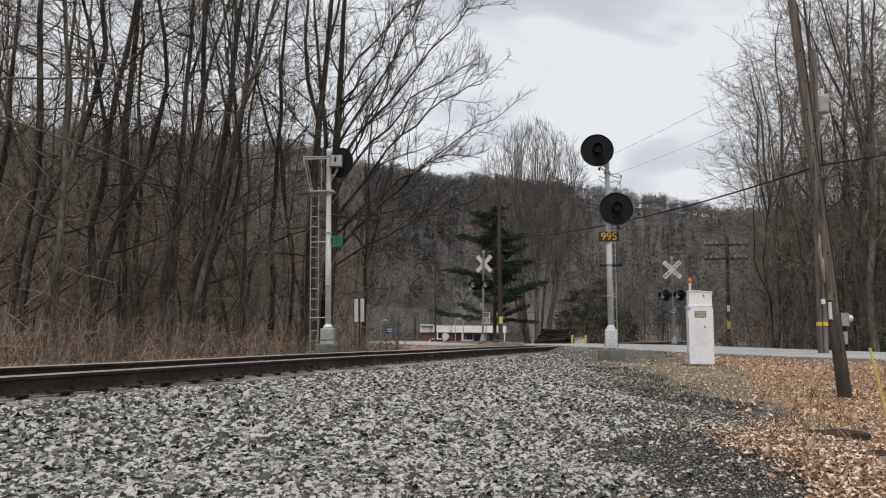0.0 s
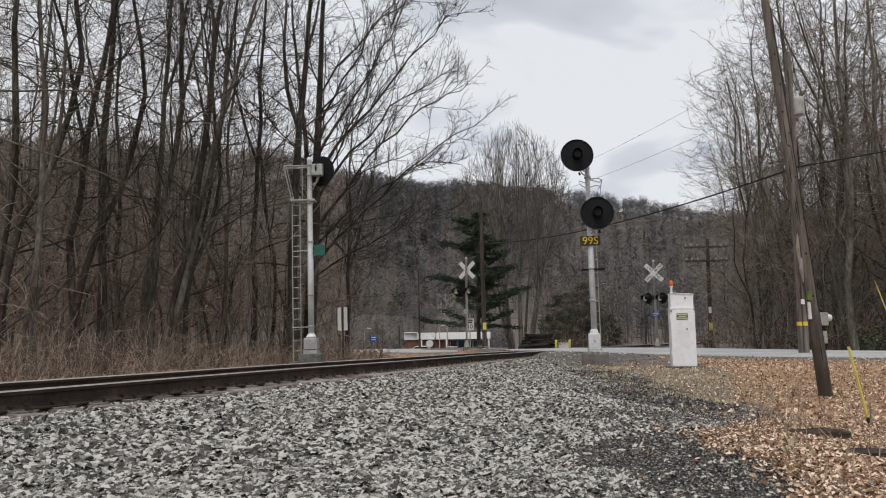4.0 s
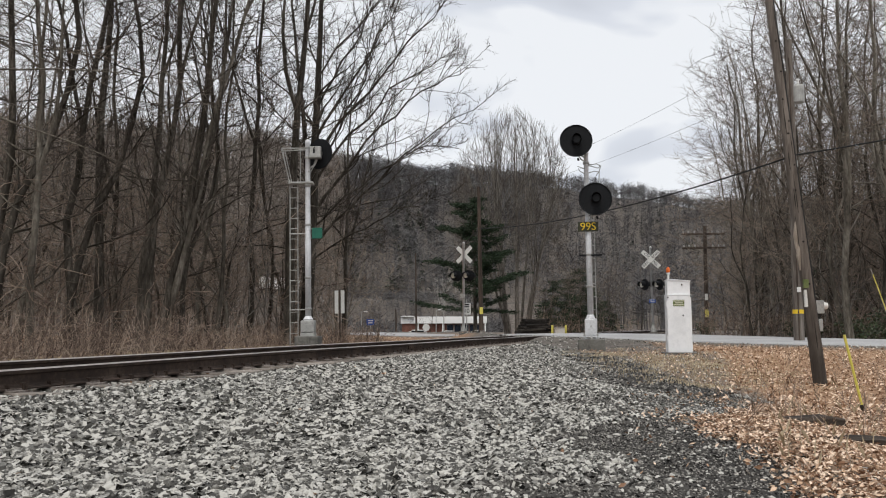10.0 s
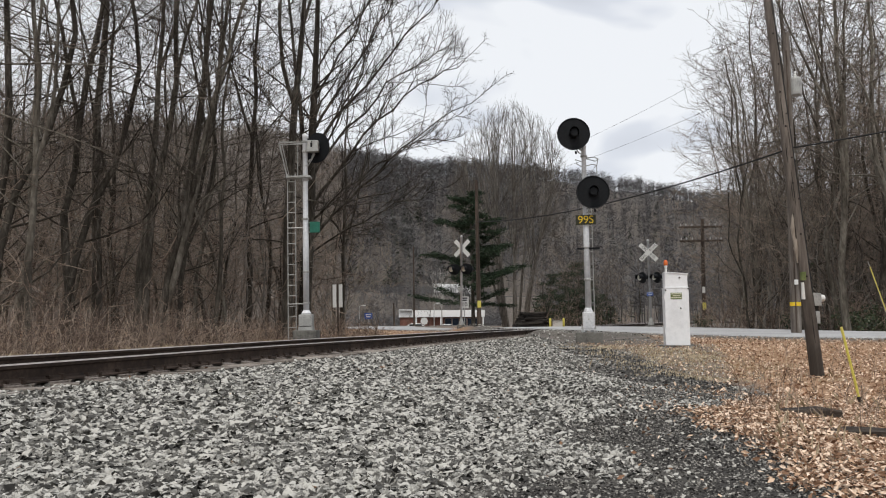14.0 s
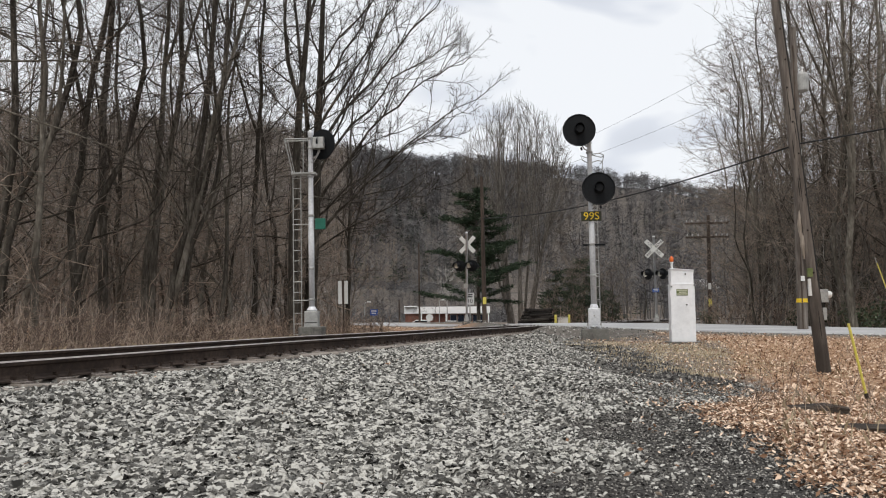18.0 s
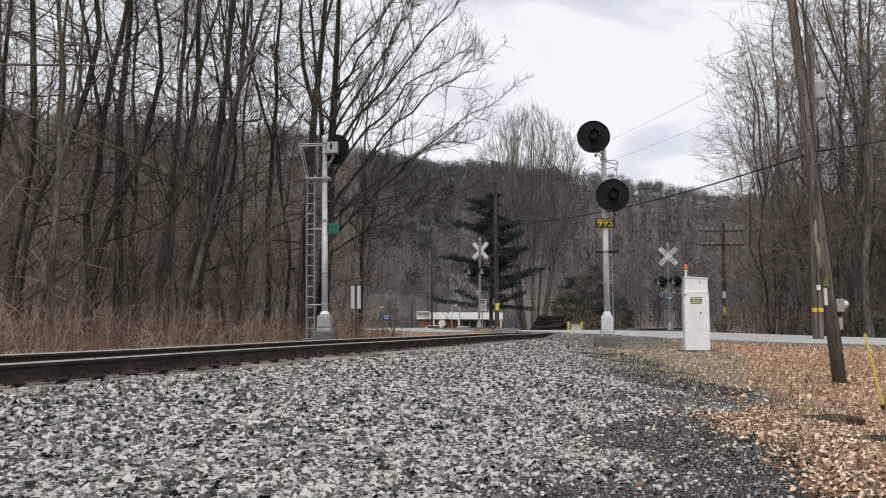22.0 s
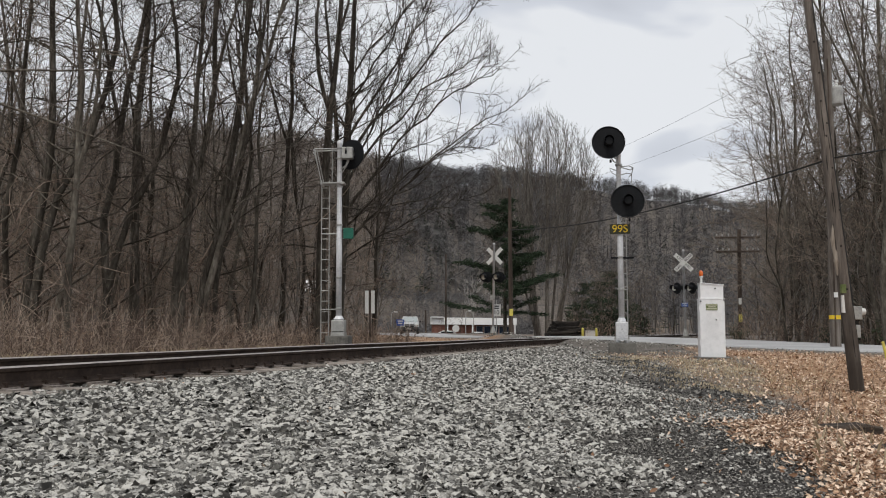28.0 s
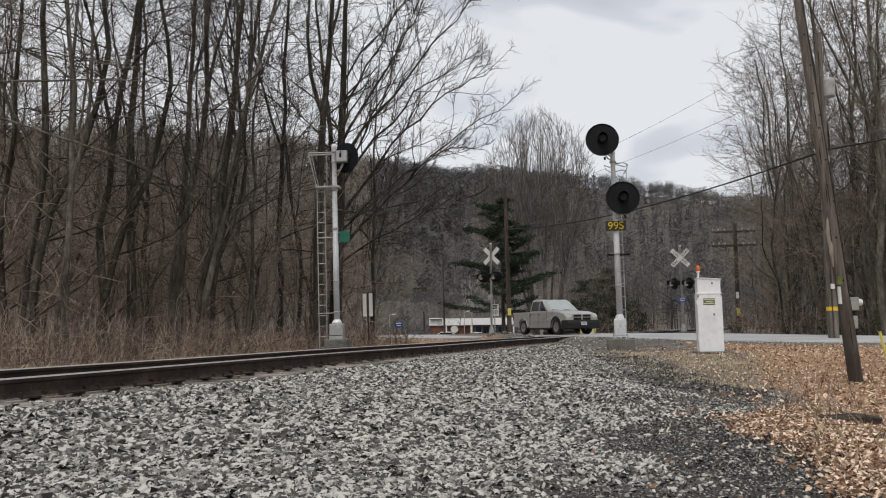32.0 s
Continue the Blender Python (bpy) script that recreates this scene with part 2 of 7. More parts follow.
M_ROAD = mat("road_asphalt_worn", [(0.30, 0.30, 0.305), (0.39, 0.39, 0.395), (0.47, 0.47, 0.47)], 0.5, 0.9, 0.35, 120, fine=30, dist=0.004)
M_ASPHALT = mat("dark_asphalt", [(0.055, 0.055, 0.055), (0.075, 0.075, 0.074), (0.10, 0.10, 0.098)], 0.5, 0.9, 0.2, 60)
M_DRYROT = mat("old_timber", [(0.014, 0.010, 0.008), (0.038, 0.028, 0.021), (0.085, 0.066, 0.052)], 5, 0.95, 0.9, 40, stretch=(0.2, 1, 1), dist=0.012)
M_CHAR = mat("stacked_timber", [(0.008, 0.007, 0.006), (0.021, 0.017, 0.015), (0.048, 0.042, 0.036)], 3, 0.95, 0.7, 30, vary=0.3, dist=0.012)
M_BRICK = mat("brick_red", [(0.12, 0.055, 0.042), (0.19, 0.085, 0.062), (0.26, 0.13, 0.10)], 1.5, 0.9, 0.3, 40)
M_FASCIA = mat("white_fascia", [(0.82, 0.82, 0.81), (0.88, 0.88, 0.87)], 0.5, 0.6, 0.03)
M_DARKGLASS = mat("dark_shop_glass", [(0.012, 0.018, 0.030), (0.03, 0.045, 0.075)], 0.6, 0.12, 0)
M_ROOF = mat("grey_roof", [(0.20, 0.20, 0.20), (0.30, 0.30, 0.29)], 0.8, 0.9, 0.2)
M_WIRE = mat("cable_black", [(0.012, 0.012, 0.012), (0.03, 0.03, 0.03)], 3, 0.7, 0)
M_TRUCK = mat("silver_truck_paint", [(0.399, 0.395, 0.383), (0.425, 0.421, 0.408)], 0.4, 0.30, 0, metal=0.2, spec=0.7)
M_TRUCKDARK = mat("dark_bumper_plastic", [(0.012, 0.012, 0.013), (0.022, 0.022, 0.022)], 4, 0.6, 0.05)
M_TYRE = mat("tyre_rubber", [(0.014, 0.014, 0.014), (0.03, 0.029, 0.028)], 9, 0.85, 0.3)
M_RIM = mat("alloy_rim", [(0.32, 0.32, 0.32), (0.45, 0.45, 0.45)], 5, 0.4, 0, metal=0.7)
M_CARGLASS = mat("car_glass", [(0.010, 0.012, 0.013), (0.02, 0.022, 0.023)], 1, 0.10, 0, spec=0.35)
# the glass is coloured pale to paint the sky reflected in it
M_WINDSCREEN_SKY = mat("windscreen_sky_pale", [(0.34, 0.38, 0.37), (0.40, 0.44, 0.43)], 1.5, 0.04, 0, spec=1.0)
M_HEADLIGHT = mat("headlight_glass", [(0.62, 0.60, 0.52), (0.75, 0.73, 0.66)], 6, 0.12, 0)
M_CHROME = mat("chrome", [(0.55, 0.55, 0.55), (0.7, 0.7, 0.7)], 5, 0.2, 0, metal=0.95)


def footed(m, z0, z1, colour):
    """Darkens a pole's foot up to z1, with an uneven edge."""
    nt = m.node_tree
    N, L = nt.nodes.new, nt.links.new
    b = nt.nodes["Principled BSDF"]
    co, sep, n = N("ShaderNodeTexCoord"), N("ShaderNodeSeparateXYZ"), N("ShaderNodeTexNoise")
    n.inputs["Scale"].default_value = 3.5
    L(co.outputs["Object"], sep.inputs[0]); L(co.outputs["Object"], n.inputs["Vector"])
    up = N("ShaderNodeMath"); up.operation = "MULTIPLY_ADD"; up.inputs[1].default_value = 1.2
    L(n.outputs["Fac"], up.inputs[0]); L(sep.outputs["Z"], up.inputs[2])
    rng = N("ShaderNodeMapRange")
    rng.inputs["From Min"].default_value, rng.inputs["From Max"].default_value = z0 + 0.6, z1 + 0.6
    rng.inputs["To Min"].default_value, rng.inputs["To Max"].default_value = 0.8, 0.0
    L(up.outputs[0], rng.inputs[0])
    mix = N("ShaderNodeMix"); mix.data_type = "RGBA"; mix.inputs[7].default_value = (*colour, 1)
    old = b.inputs["Base Color"].links[0].from_socket
    L(rng.outputs[0], mix.inputs[0]); L(old, mix.inputs[6]); L(mix.outputs[2], b.inputs["Base Color"])
    return m


M_POLE_FOOT = footed(mat("pole_wood_dark_foot", [(0.060, 0.049, 0.041), (0.135, 0.114, 0.098), (0.24, 0.21, 0.185)], 3.0, 0.95, 0.9, 40, stretch=(1, 1, 0.10), dist=0.012), 0.3, 1.7, (0.022, 0.016, 0.012))


def ground_material():
    """Leaf litter, gravel fines and earth, by zones painted in the 'zone' attribute (r: ballast, g: cinder, b: leaves).
    The ballast bed also carries painted shade.
    """
    m = bpy.data.materials.new("ground_mixed")
    m.use_nodes = True
    nt = m.node_tree
    N, L = nt.nodes.new, nt.links.new
    b = nt.nodes["Principled BSDF"]
    b.inputs["Roughness"].default_value = 0.95
    b.inputs["Specular IOR Level"].default_value = 0.2
    co, at = N("ShaderNodeTexCoord"), N("ShaderNodeAttribute")
    at.attribute_name = "zone"
    sep = N("ShaderNodeSeparateColor")
    L(at.outputs["Color"], sep.inputs[0])

    def blend(scale, cols, lo=0.35, hi=0.65):
        n = N("ShaderNodeTexNoise")
        n.inputs["Scale"].default_value, n.inputs["Detail"].default_value, n.inputs["Roughness"].default_value = scale, 6, 0.7
        L(co.outputs["Object"], n.inputs["Vector"])
        r = N("ShaderNodeValToRGB")
        r.color_ramp.elements[0].position, r.color_ramp.elements[1].position = lo, hi
        r.color_ramp.elements[0].color, r.color_ramp.elements[1].color = (*cols[0], 1), (*cols[-1], 1)
        for i, c in enumerate(cols[1:-1]):
            r.color_ramp.elements.new(lo + (hi - lo) * (i + 1) / (len(cols) - 1)).color = (*c, 1)
        L(n.outputs["Fac"], r.inputs[0])
        return r.outputs[0]

    def over(below, above, fac):
        x = N("ShaderNodeMix"); x.data_type = "RGBA"
        L(fac, x.inputs[0]); L(below, x.inputs[6]); L(above, x.inputs[7])
        return x.outputs[2]

    earth = blend(1.3, [(0.078, 0.066, 0.056), (0.130, 0.112, 0.098), (0.195, 0.172, 0.153)])
    # bed darker than its stones, to paint the shade in the gaps
    ballast = blend(38, [(0.055, 0.050, 0.044), (0.13, 0.12, 0.107), (0.28, 0.265, 0.235)])
    cinder = blend(70, [(0.018, 0.016, 0.015), (0.042, 0.039, 0.036), (0.11, 0.103, 0.095)])
    leaves = blend(22, [(0.12, 0.066, 0.038), (0.33, 0.205, 0.125), (0.52, 0.37, 0.25)])
    c = over(earth, ballast, sep.outputs[0])
    c = over(c, leaves, sep.outputs[2])
    c = over(c, cinder, sep.outputs[1])
    L(c, b.inputs["Base Color"])
    nb = N("ShaderNodeTexNoise")
    nb.inputs["Scale"].default_value, nb.inputs["Detail"].default_value = 22, 6
    L(co.outputs["Object"], nb.inputs["Vector"])
    bp = N("ShaderNodeBump")
    bp.inputs["Strength"].default_value, bp.inputs["Distance"].default_value = 0.8, 0.03
    L(nb.outputs["Fac"], bp.inputs["Height"]); L(bp.outputs[0], b.inputs["Normal"])
    return m


M_GROUND = ground_material()


# ---------------- mesh helpers ----------------
class Bag:
    """Vertices and faces gathered for one mesh."""

    def __init__(self):
        self.v, self.f, self.n, self.lines = [], [], 0, {}

    def shoot(self, pts, r0, r1):
        """A thin three-sided shoot; all of one length are meshed together at the end."""
        self.lines.setdefault(len(pts), []).append((pts, r0, r1))

    def flush(self):
        for k, rows in self.lines.items():
            p = np.array([a for a, _, _ in rows])
            rad = np.linspace([b for _, b, _ in rows], [c for _, _, c in rows], k).T
            tan = p[:, -1] - p[:, 0]
            tan /= np.linalg.norm(tan, axis=1)[:, None] + 1e-12
            ref = np.where(np.abs(tan[:, 2:]) < 0.8, [[0.0, 0, 1]], [[1.0, 0.13, 0]])
            u = np.cross(tan, ref)
            u /= np.linalg.norm(u, axis=1)[:, None] + 1e-12
            w = np.cross(tan, u)
            a = np.arange(3) * 2 * np.pi / 3
            ring = np.cos(a)[None, :, None] * u[:, None] + np.sin(a)[None, :, None] * w[:, None]
            v = p[:, :, None] + rad[:, :, None, None] * ring[:, None]
            q = np.array([(i * 3 + j, i * 3 + (j + 1) % 3, i * 3 + 3 + (j + 1) % 3, i * 3 + 3 + j) for i in range(k - 1) for j in range(3)])
            f = (q[None] + (np.arange(len(rows)) * 3 * k)[:, None, None]).reshape(-1, 4) + self.n
            self.v.append(v.reshape(-1, 3))
            self.f += f.tolist()
            self.n += len(rows) * 3 * k
        self.lines = {}

    def add(self, verts, faces):
        self.v.append(np.asarray(verts, float))
        self.f += [tuple(i + self.n for i in fc) for fc in faces]
        self.n += len(verts)

    def tube(self, pts, rad, sides=6, cap=False):
        pts = np.asarray(pts, float)
        rad = np.broadcast_to(np.asarray(rad, float), (len(pts),))
        tan = np.gradient(pts, axis=0)
        tan /= np.linalg.norm(tan, axis=1)[:, None] + 1e-12
        ref = np.array([0.0, 0, 1]) if abs(tan[0][2]) < 0.8 else np.array([1.0, 0.13, 0])
        u = np.cross(tan, ref)
        u /= np.linalg.norm(u, axis=1)[:, None] + 1e-12
        w = np.cross(tan, u)
        a = np.arange(sides) * 2 * np.pi / sides
        ring = pts[:, None] + rad[:, None, None] * (np.cos(a)[None, :, None] * u[:, None] + np.sin(a)[None, :, None] * w[:, None])
        fs = []
        for i in range(len(pts) - 1):
            for k in range(sides):
                k2 = (k + 1) % sides
                fs.append((i * sides + k, i * sides + k2, (i + 1) * sides + k2, (i + 1) * sides + k))
        if cap:
            fs.append(tuple(range(sides))[::-1])
            fs.append(tuple((len(pts) - 1) * sides + k for k in range(sides)))
        self.add(ring.reshape(-1, 3), fs)

    def box(self, x0, x1, y0, y1, z0, z1, m=None):
        v = np.array([(x, y, z) for z in (z0, z1) for x, y in ((x0, y0), (x1, y0), (x1, y1), (x0, y1))], float)
        if m is not None:
            v = np.array([m @ Vector(p) for p in v])
        self.add(v, [(3, 2, 1, 0), (4, 5, 6, 7), (0, 1, 5, 4), (1, 2, 6, 5), (2, 3, 7, 6), (3, 0, 4, 7)])

    def mesh(self, name, material, smooth=False):
        self.flush()
        me = bpy.data.meshes.new(name)
        me.from_pydata(np.concatenate(self.v).tolist() if self.v else [], [], self.f)
        me.materials.append(material)
        if smooth:
            me.polygons.foreach_set("use_smooth", [True] * len(me.polygons))
        me.update()
        return me


def part(name, bag, material, parent, label="", smooth=False, at=None):
    """One mesh object under a thing or a part. bag: a Bag, a bmesh or a finished mesh."""
    if isinstance(bag, Bag):
        me = bag.mesh(name, material, smooth)
    elif isinstance(bag, bmesh.types.BMesh):
        me = bpy.data.meshes.new(name)
        bag.to_mesh(me)
        bag.free()
        me.materials.append(material)
        if smooth:
            me.polygons.foreach_set("use_smooth", [True] * len(me.polygons))
    else:
        me = bag
    ob = new(name, me)
    ob.parent = parent
    if at is not None:
        ob.matrix_basis = at
    return tagged(ob, label)


def thing(name, label, category, m=None, group="", kind=""):
    ob = new(name)
    ob.empty_display_size = 0.2
    if m is not None:
        ob.matrix_basis = m
    return tagged(ob, label, category, group, kind)


def solid(name, bag, material, label, category, group="", kind="", smooth=False):
    me = bag.mesh(name, material, smooth) if isinstance(bag, Bag) else bag
    return tagged(new(name, me), label, category, group, kind)


def bevel_box(x0, x1, y0, y1, z0, z1, r=0.01, seg=2):
    bm = bmesh.new()
    bmesh.ops.create_cube(bm, size=1)
    bmesh.ops.transform(bm, matrix=Matrix.Translation(((x0 + x1) / 2, (y0 + y1) / 2, (z0 + z1) / 2)) @ Matrix.Diagonal((x1 - x0, y1 - y0, z1 - z0, 1)), verts=bm.verts)
    bmesh.ops.bevel(bm, geom=bm.edges[:], offset=r, segments=seg, affect="EDGES", profile=0.6)
    return bm


def lathe(profile, sides=24, axis="Z"):
    """A turned shape from (radius, height) pairs."""
    bag = Bag()
    a = np.arange(sides) * 2 * np.pi / sides
    vs = [(r * math.cos(t), r * math.sin(t), z) for r, z in profile for t in a]
    fs = []
    for i in range(len(profile) - 1):
        for k in range(sides):
            k2 = (k + 1) % sides
            fs.append((i * sides + k, i * sides + k2, (i + 1) * sides + k2, (i + 1) * sides + k))
    fs.append(tuple(range(sides))[::-1])
    fs.append(tuple((len(profile) - 1) * sides + k for k in range(sides)))
    vs = np.array(vs)
    if axis == "Y":
        vs = vs[:, [0, 2, 1]] * [1, -1, 1]
    elif axis == "X":
        vs = vs[:, [2, 1, 0]] * [1, 1, -1]
    bag.add(vs, fs)
    return bag


def letters(text, size, material, parent, m, extrude=0.002, name="lettering"):
    cu = bpy.data.curves.new("lettering", "FONT")
    cu.body, cu.size, cu.extrude, cu.align_x, cu.align_y = text, size, extrude, "CENTER", "CENTER"
    tmp = new("lettering_source", cu)
    me = bpy.data.meshes.new_from_object(tmp)
    bpy.data.objects.remove(tmp)
    me.materials.clear()
    me.materials.append(material)
    return part(name, me, material, parent, at=m)


# ---------------- the plan ----------------
def smooth(a, b, x):
    t = np.clip((np.asarray(x, float) - a) / (b - a), 0, 1)
    return t * t * (3 - 2 * t)


RAIL_TOP, GAUGE = 0.27, 1.505


def near_rail_x(y):
    """The rail nearer the camera bends slowly to the east."""
    d = np.asarray(y, float) - 7.14
    return -4.04 + 0.26 * d + 0.0017 * d * np.abs(d) * (d > 0) + 0.0009 * d * d * (d <= 0)


def track_point(s_y, off):
    """A point at off metres right of the track's middle, near the depth s_y."""
    y = np.asarray(s_y, float)
    x = near_rail_x(y)
    sl = (near_rail_x(y + 0.05) - near_rail_x(y - 0.05)) / 0.1
    n = np.sqrt(1 + sl * sl)
    o = off - GAUGE / 2
    return x + o / n, y - o * sl / n


def track_offset(x, y):
    """Metres right of the track's middle."""
    sl = (near_rail_x(np.asarray(y) + 0.05) - near_rail_x(np.asarray(y) - 0.05)) / 0.1
    return (np.asarray(x) - near_rail_x(y)) / np.sqrt(1 + sl * sl) + GAUGE / 2


ROAD_LINE = [(260, 131), (170, 126), (60, 116), (14, 107.5), (0, 103.5), (-5.5, 97.5), (-7.3, 88), (-6.2, 76), (-3.4, 66), (1.8, 53), (5.6, 41.5), (7.9, 33.5), (9.7, 27), (12.6, 21.8), (18.5, 18), (30, 15.2), (60, 11), (140, 3)]


def chaikin(pts, n=3):
    p = np.array(pts, float)
    for _ in range(n):
        q = np.empty((2 * len(p) - 2, 2))
        q[0::2], q[1::2] = 0.75 * p[:-1] + 0.25 * p[1:], 0.25 * p[:-1] + 0.75 * p[1:]
        p = np.vstack([p[:1], q, p[-1:]])
    return p


ROAD = chaikin(ROAD_LINE)


# the highway on its bench along the foot of the hills
HIGHWAY = chaikin([(-230, -120), (-155, 15), (-100, 107), (-57.6, 180), (-17, 250), (6, 286), (70, 282), (150, 252), (260, 190), (420, 110)])
HIGHWAY_Z = 9.2


def line_offset(line, x, y):
    """Unsigned metres from a line in plan."""
    q = np.stack([np.ravel(x), np.ravel(y)], 1).astype(float)
    best = np.full(len(q), 1e9)
    for a, b in zip(line[:-1], line[1:]):
        ab = b - a
        t = np.clip(((q - a) @ ab) / (ab @ ab), 0, 1)
        best = np.minimum(best, np.linalg.norm(q - a - t[:, None] * ab, axis=1))
    return best.reshape(np.shape(x))


def road_offset(x, y):
    return line_offset(ROAD, x, y)


def road_height(x, y):
    away = np.asarray(y, float) - 0.25 * np.clip(x, 0, 60)
    return 0.265 - 0.13 * smooth(39.5, 46, away) - 0.12 * smooth(44, 56, away) - 1.9 * smooth(-8.5, 1.5, np.asarray(x, float)) * smooth(88, 99, np.asarray(y, float)) - 0.07 * smooth(38, 25, np.asarray(y, float)) * smooth(3, 9, np.asarray(x, float)) + 0.004 * (np.clip(y, 20, 30) - 20)


# far ridge: azimuth east of the view axis in degrees, distance, height over the eye in degrees
RIDGE = np.array([(-180, 420, 5), (-120, 380, 7), (-60, 300, 11), (-30, 300, 11.5), (-23, 320, 11.9), (-13.7, 380, 12.1), (-7.6, 450, 11.0), (-2.6, 520, 10.6), (2.8, 560, 10.35), (7, 600, 10.1), (11, 660, 9.5), (14.2, 700, 8.9), (17, 740, 8.2), (22, 760, 7.6), (40, 600, 7.5), (90, 420, 6), (180, 420, 5)], float)


def ground_height(x, y, detail=True):
    x, y = np.asarray(x, float), np.asarray(y, float)
    r, az = np.hypot(x, y), np.degrees(np.arctan2(x, y))
    off = track_offset(x, y)
    z = np.zeros(np.shape(x))
    # a shallow ditch between the ballast and the road
    z = z - 0.27 * smooth(1.0, 4.5, x) * smooth(18.5, 12.5, y) * smooth(-4, 2, y)
    z = z - 0.25 * smooth(-3.2, -6.5, off) * smooth(60, 40, y)
    z = z + 0.16 * smooth(26, 42, y) * smooth(-4.0, -1.5, off)
    z = z - 0.25 * smooth(48, 70, y) * smooth(-6, -2, off) * smooth(40, 20, x)
    if detail:
        z = z + 0.035 * (np.sin(0.9 * x + 1.3) * np.sin(0.7 * y + 0.4) + 0.5 * np.sin(2.3 * x + 0.6 * y)) * smooth(3.0, 5.0, np.abs(off))
    # track bed
    z = z + (0.03 - z) * smooth(3.4, 1.9, np.abs(off))
    # road bank
    ro = road_offset(x, y)
    z = z + (road_height(x, y) - 0.05 - z) * smooth(6.2, 3.6, ro)
    # low gravel heap beside the crossing
    z = z + 0.28 * np.exp(-(((x - 0.9) / 1.5) ** 2 + ((y - 40.5) / 1.2) ** 2))
    # the town lies lower than the railway
    z = z - 2.6 * smooth(110, 130, y) * smooth(-15, -11, az) * smooth(9, 5, az) * smooth(260, 190, r)
    # hills
    d, e = np.interp(az, RIDGE[:, 0], RIDGE[:, 1]), np.interp(az, RIDGE[:, 0], RIDGE[:, 2])
    top = d * np.tan(np.radians(e))
    wave = 1 + 0.008 * np.sin(az * 0.9) + 0.005 * np.sin(az * 2.3 + 1)
    foot = np.clip(d * 0.42, 135, 260)
    up = np.clip((r - foot) / (d - foot), 0, 1)
    hill = top * wave * (0.35 * up + 0.65 * up * up * (3 - 2 * up)) * smooth(1.9, 1.0, r / d)
    z = z + np.where(r > foot, hill, 0)
    far = np.ravel(r) > 100
    if np.any(far) and np.size(z) > 0:
        flat = np.array(z, float).ravel()
        h = line_offset(HIGHWAY, np.ravel(x)[far], np.ravel(y)[far])
        flat[far] = flat[far] + (HIGHWAY_Z - 0.35 - flat[far]) * smooth(30, 10, h)
        z = flat.reshape(np.shape(z))
    return z


def zones(x, y):
    """Ballast, cinder and leaf cover at a place, 0 to 1 each."""
    x, y = np.asarray(x, float), np.asarray(y, float)
    off, ro = track_offset(x, y), road_offset(x, y)
    wob = 0.35 * np.sin(1.7 * x + 0.9 * y) + 0.25 * np.sin(3.1 * y - 1.3 * x)
    ripple = 0.5 * np.sin(5.3 * x + 2.1 * y) + 0.5 * np.sin(7.9 * y - 3.7 * x + 1.0)
    lane_l = np.interp(y, [-3, 2, 3, 4.5, 6, 10, 15, 20], [-0.2, 0.1, 0.2, 0.5, 1.2, 2.1, 2.65, 2.8])
    lane_r = np.interp(y, [-3, 2, 6, 8.5, 10, 15, 20], [1.2, 1.3, 2.4, 3.5, 3.7, 3.8, 3.4])
    drift = np.interp(y, [-3, 2, 3, 4.7, 6, 7, 8.5, 10, 14, 18], [1.2, 1.25, 1.36, 1.6, 2.05, 2.5, 3.5, 4.0, 4.9, 6.2])
    ballast = smooth(-3.6, -2.9, off + 0.3 * wob) * smooth(0.5, -0.3, x - lane_r - 0.15 * wob)
    # tan gravel round the signal and the case
    ballast = np.maximum(ballast, 0.3 * smooth(8, 12, y) * smooth(0.6, -0.4, x - drift - 0.5 * wob) * (off > 0))
    # a dark cinder lane widens from the signal towards the near edge, with a scuffed pale stretch
    cinder = smooth(-0.5, 0.55, x - lane_l + 0.7 * wob + 0.2 * ripple) * smooth(0.3, -0.15, x - lane_r + 0.3 * wob) * smooth(22, 17, y)
    cinder = 1.2 * cinder * (1 - 0.5 * np.exp(-((y - 6.4) / 1.0) ** 2)) * (0.85 + 0.15 * ripple)
    leaves = smooth(-0.12, 0.16, x - drift + 0.22 * wob + 0.1 * ripple) * smooth(34, 28, y)
    patch = np.exp(-(((x - 1.78) / 0.22) ** 2 + ((y - 5.6) / 0.34) ** 2)) + np.exp(-(((x - 3.0) / 0.3) ** 2 + ((y - 9.0) / 0.6) ** 2))
    leaves = np.maximum(leaves, 0.4 * patch)
    # thin litter and straw lie between the lane and the drift
    litter = 0.28 * smooth(9, 12, y) * smooth(24, 19, y) * smooth(-0.2, 0.3, x - lane_r)
    leaves = np.maximum(leaves, litter * (x < drift + 1))
    leaves = np.maximum(leaves * (y > -3), smooth(-3.3, -4.2, off) * smooth(95, 70, y) * (0.35 + 0.6 * smooth(22, 27, y) * smooth(75, 60, y)))
    shoulder = smooth(5.2, 4.0, ro)
    return np.maximum(ballast, shoulder * 0.9), np.clip(cinder, 0, 1), leaves * (1 - shoulder)


# ---------------- ground ----------------
def fast_mesh(name, verts, faces, material):
    """A mesh from arrays: verts (n, 3), faces (m, k) with k corners each."""
    me = bpy.data.meshes.new(name)
    n, (m, k) = len(verts), faces.shape
    me.vertices.add(n)
    me.vertices.foreach_set("co", np.ascontiguousarray(verts, np.float32).ravel())
    me.loops.add(m * k)
    me.loops.foreach_set("vertex_index", np.ascontiguousarray(faces, np.int32).ravel())
    me.polygons.add(m)
    me.polygons.foreach_set("loop_start", np.arange(m, dtype=np.int32) * k)
    me.update(calc_edges=True)
    me.validate()
    me.materials.append(material)
    return me


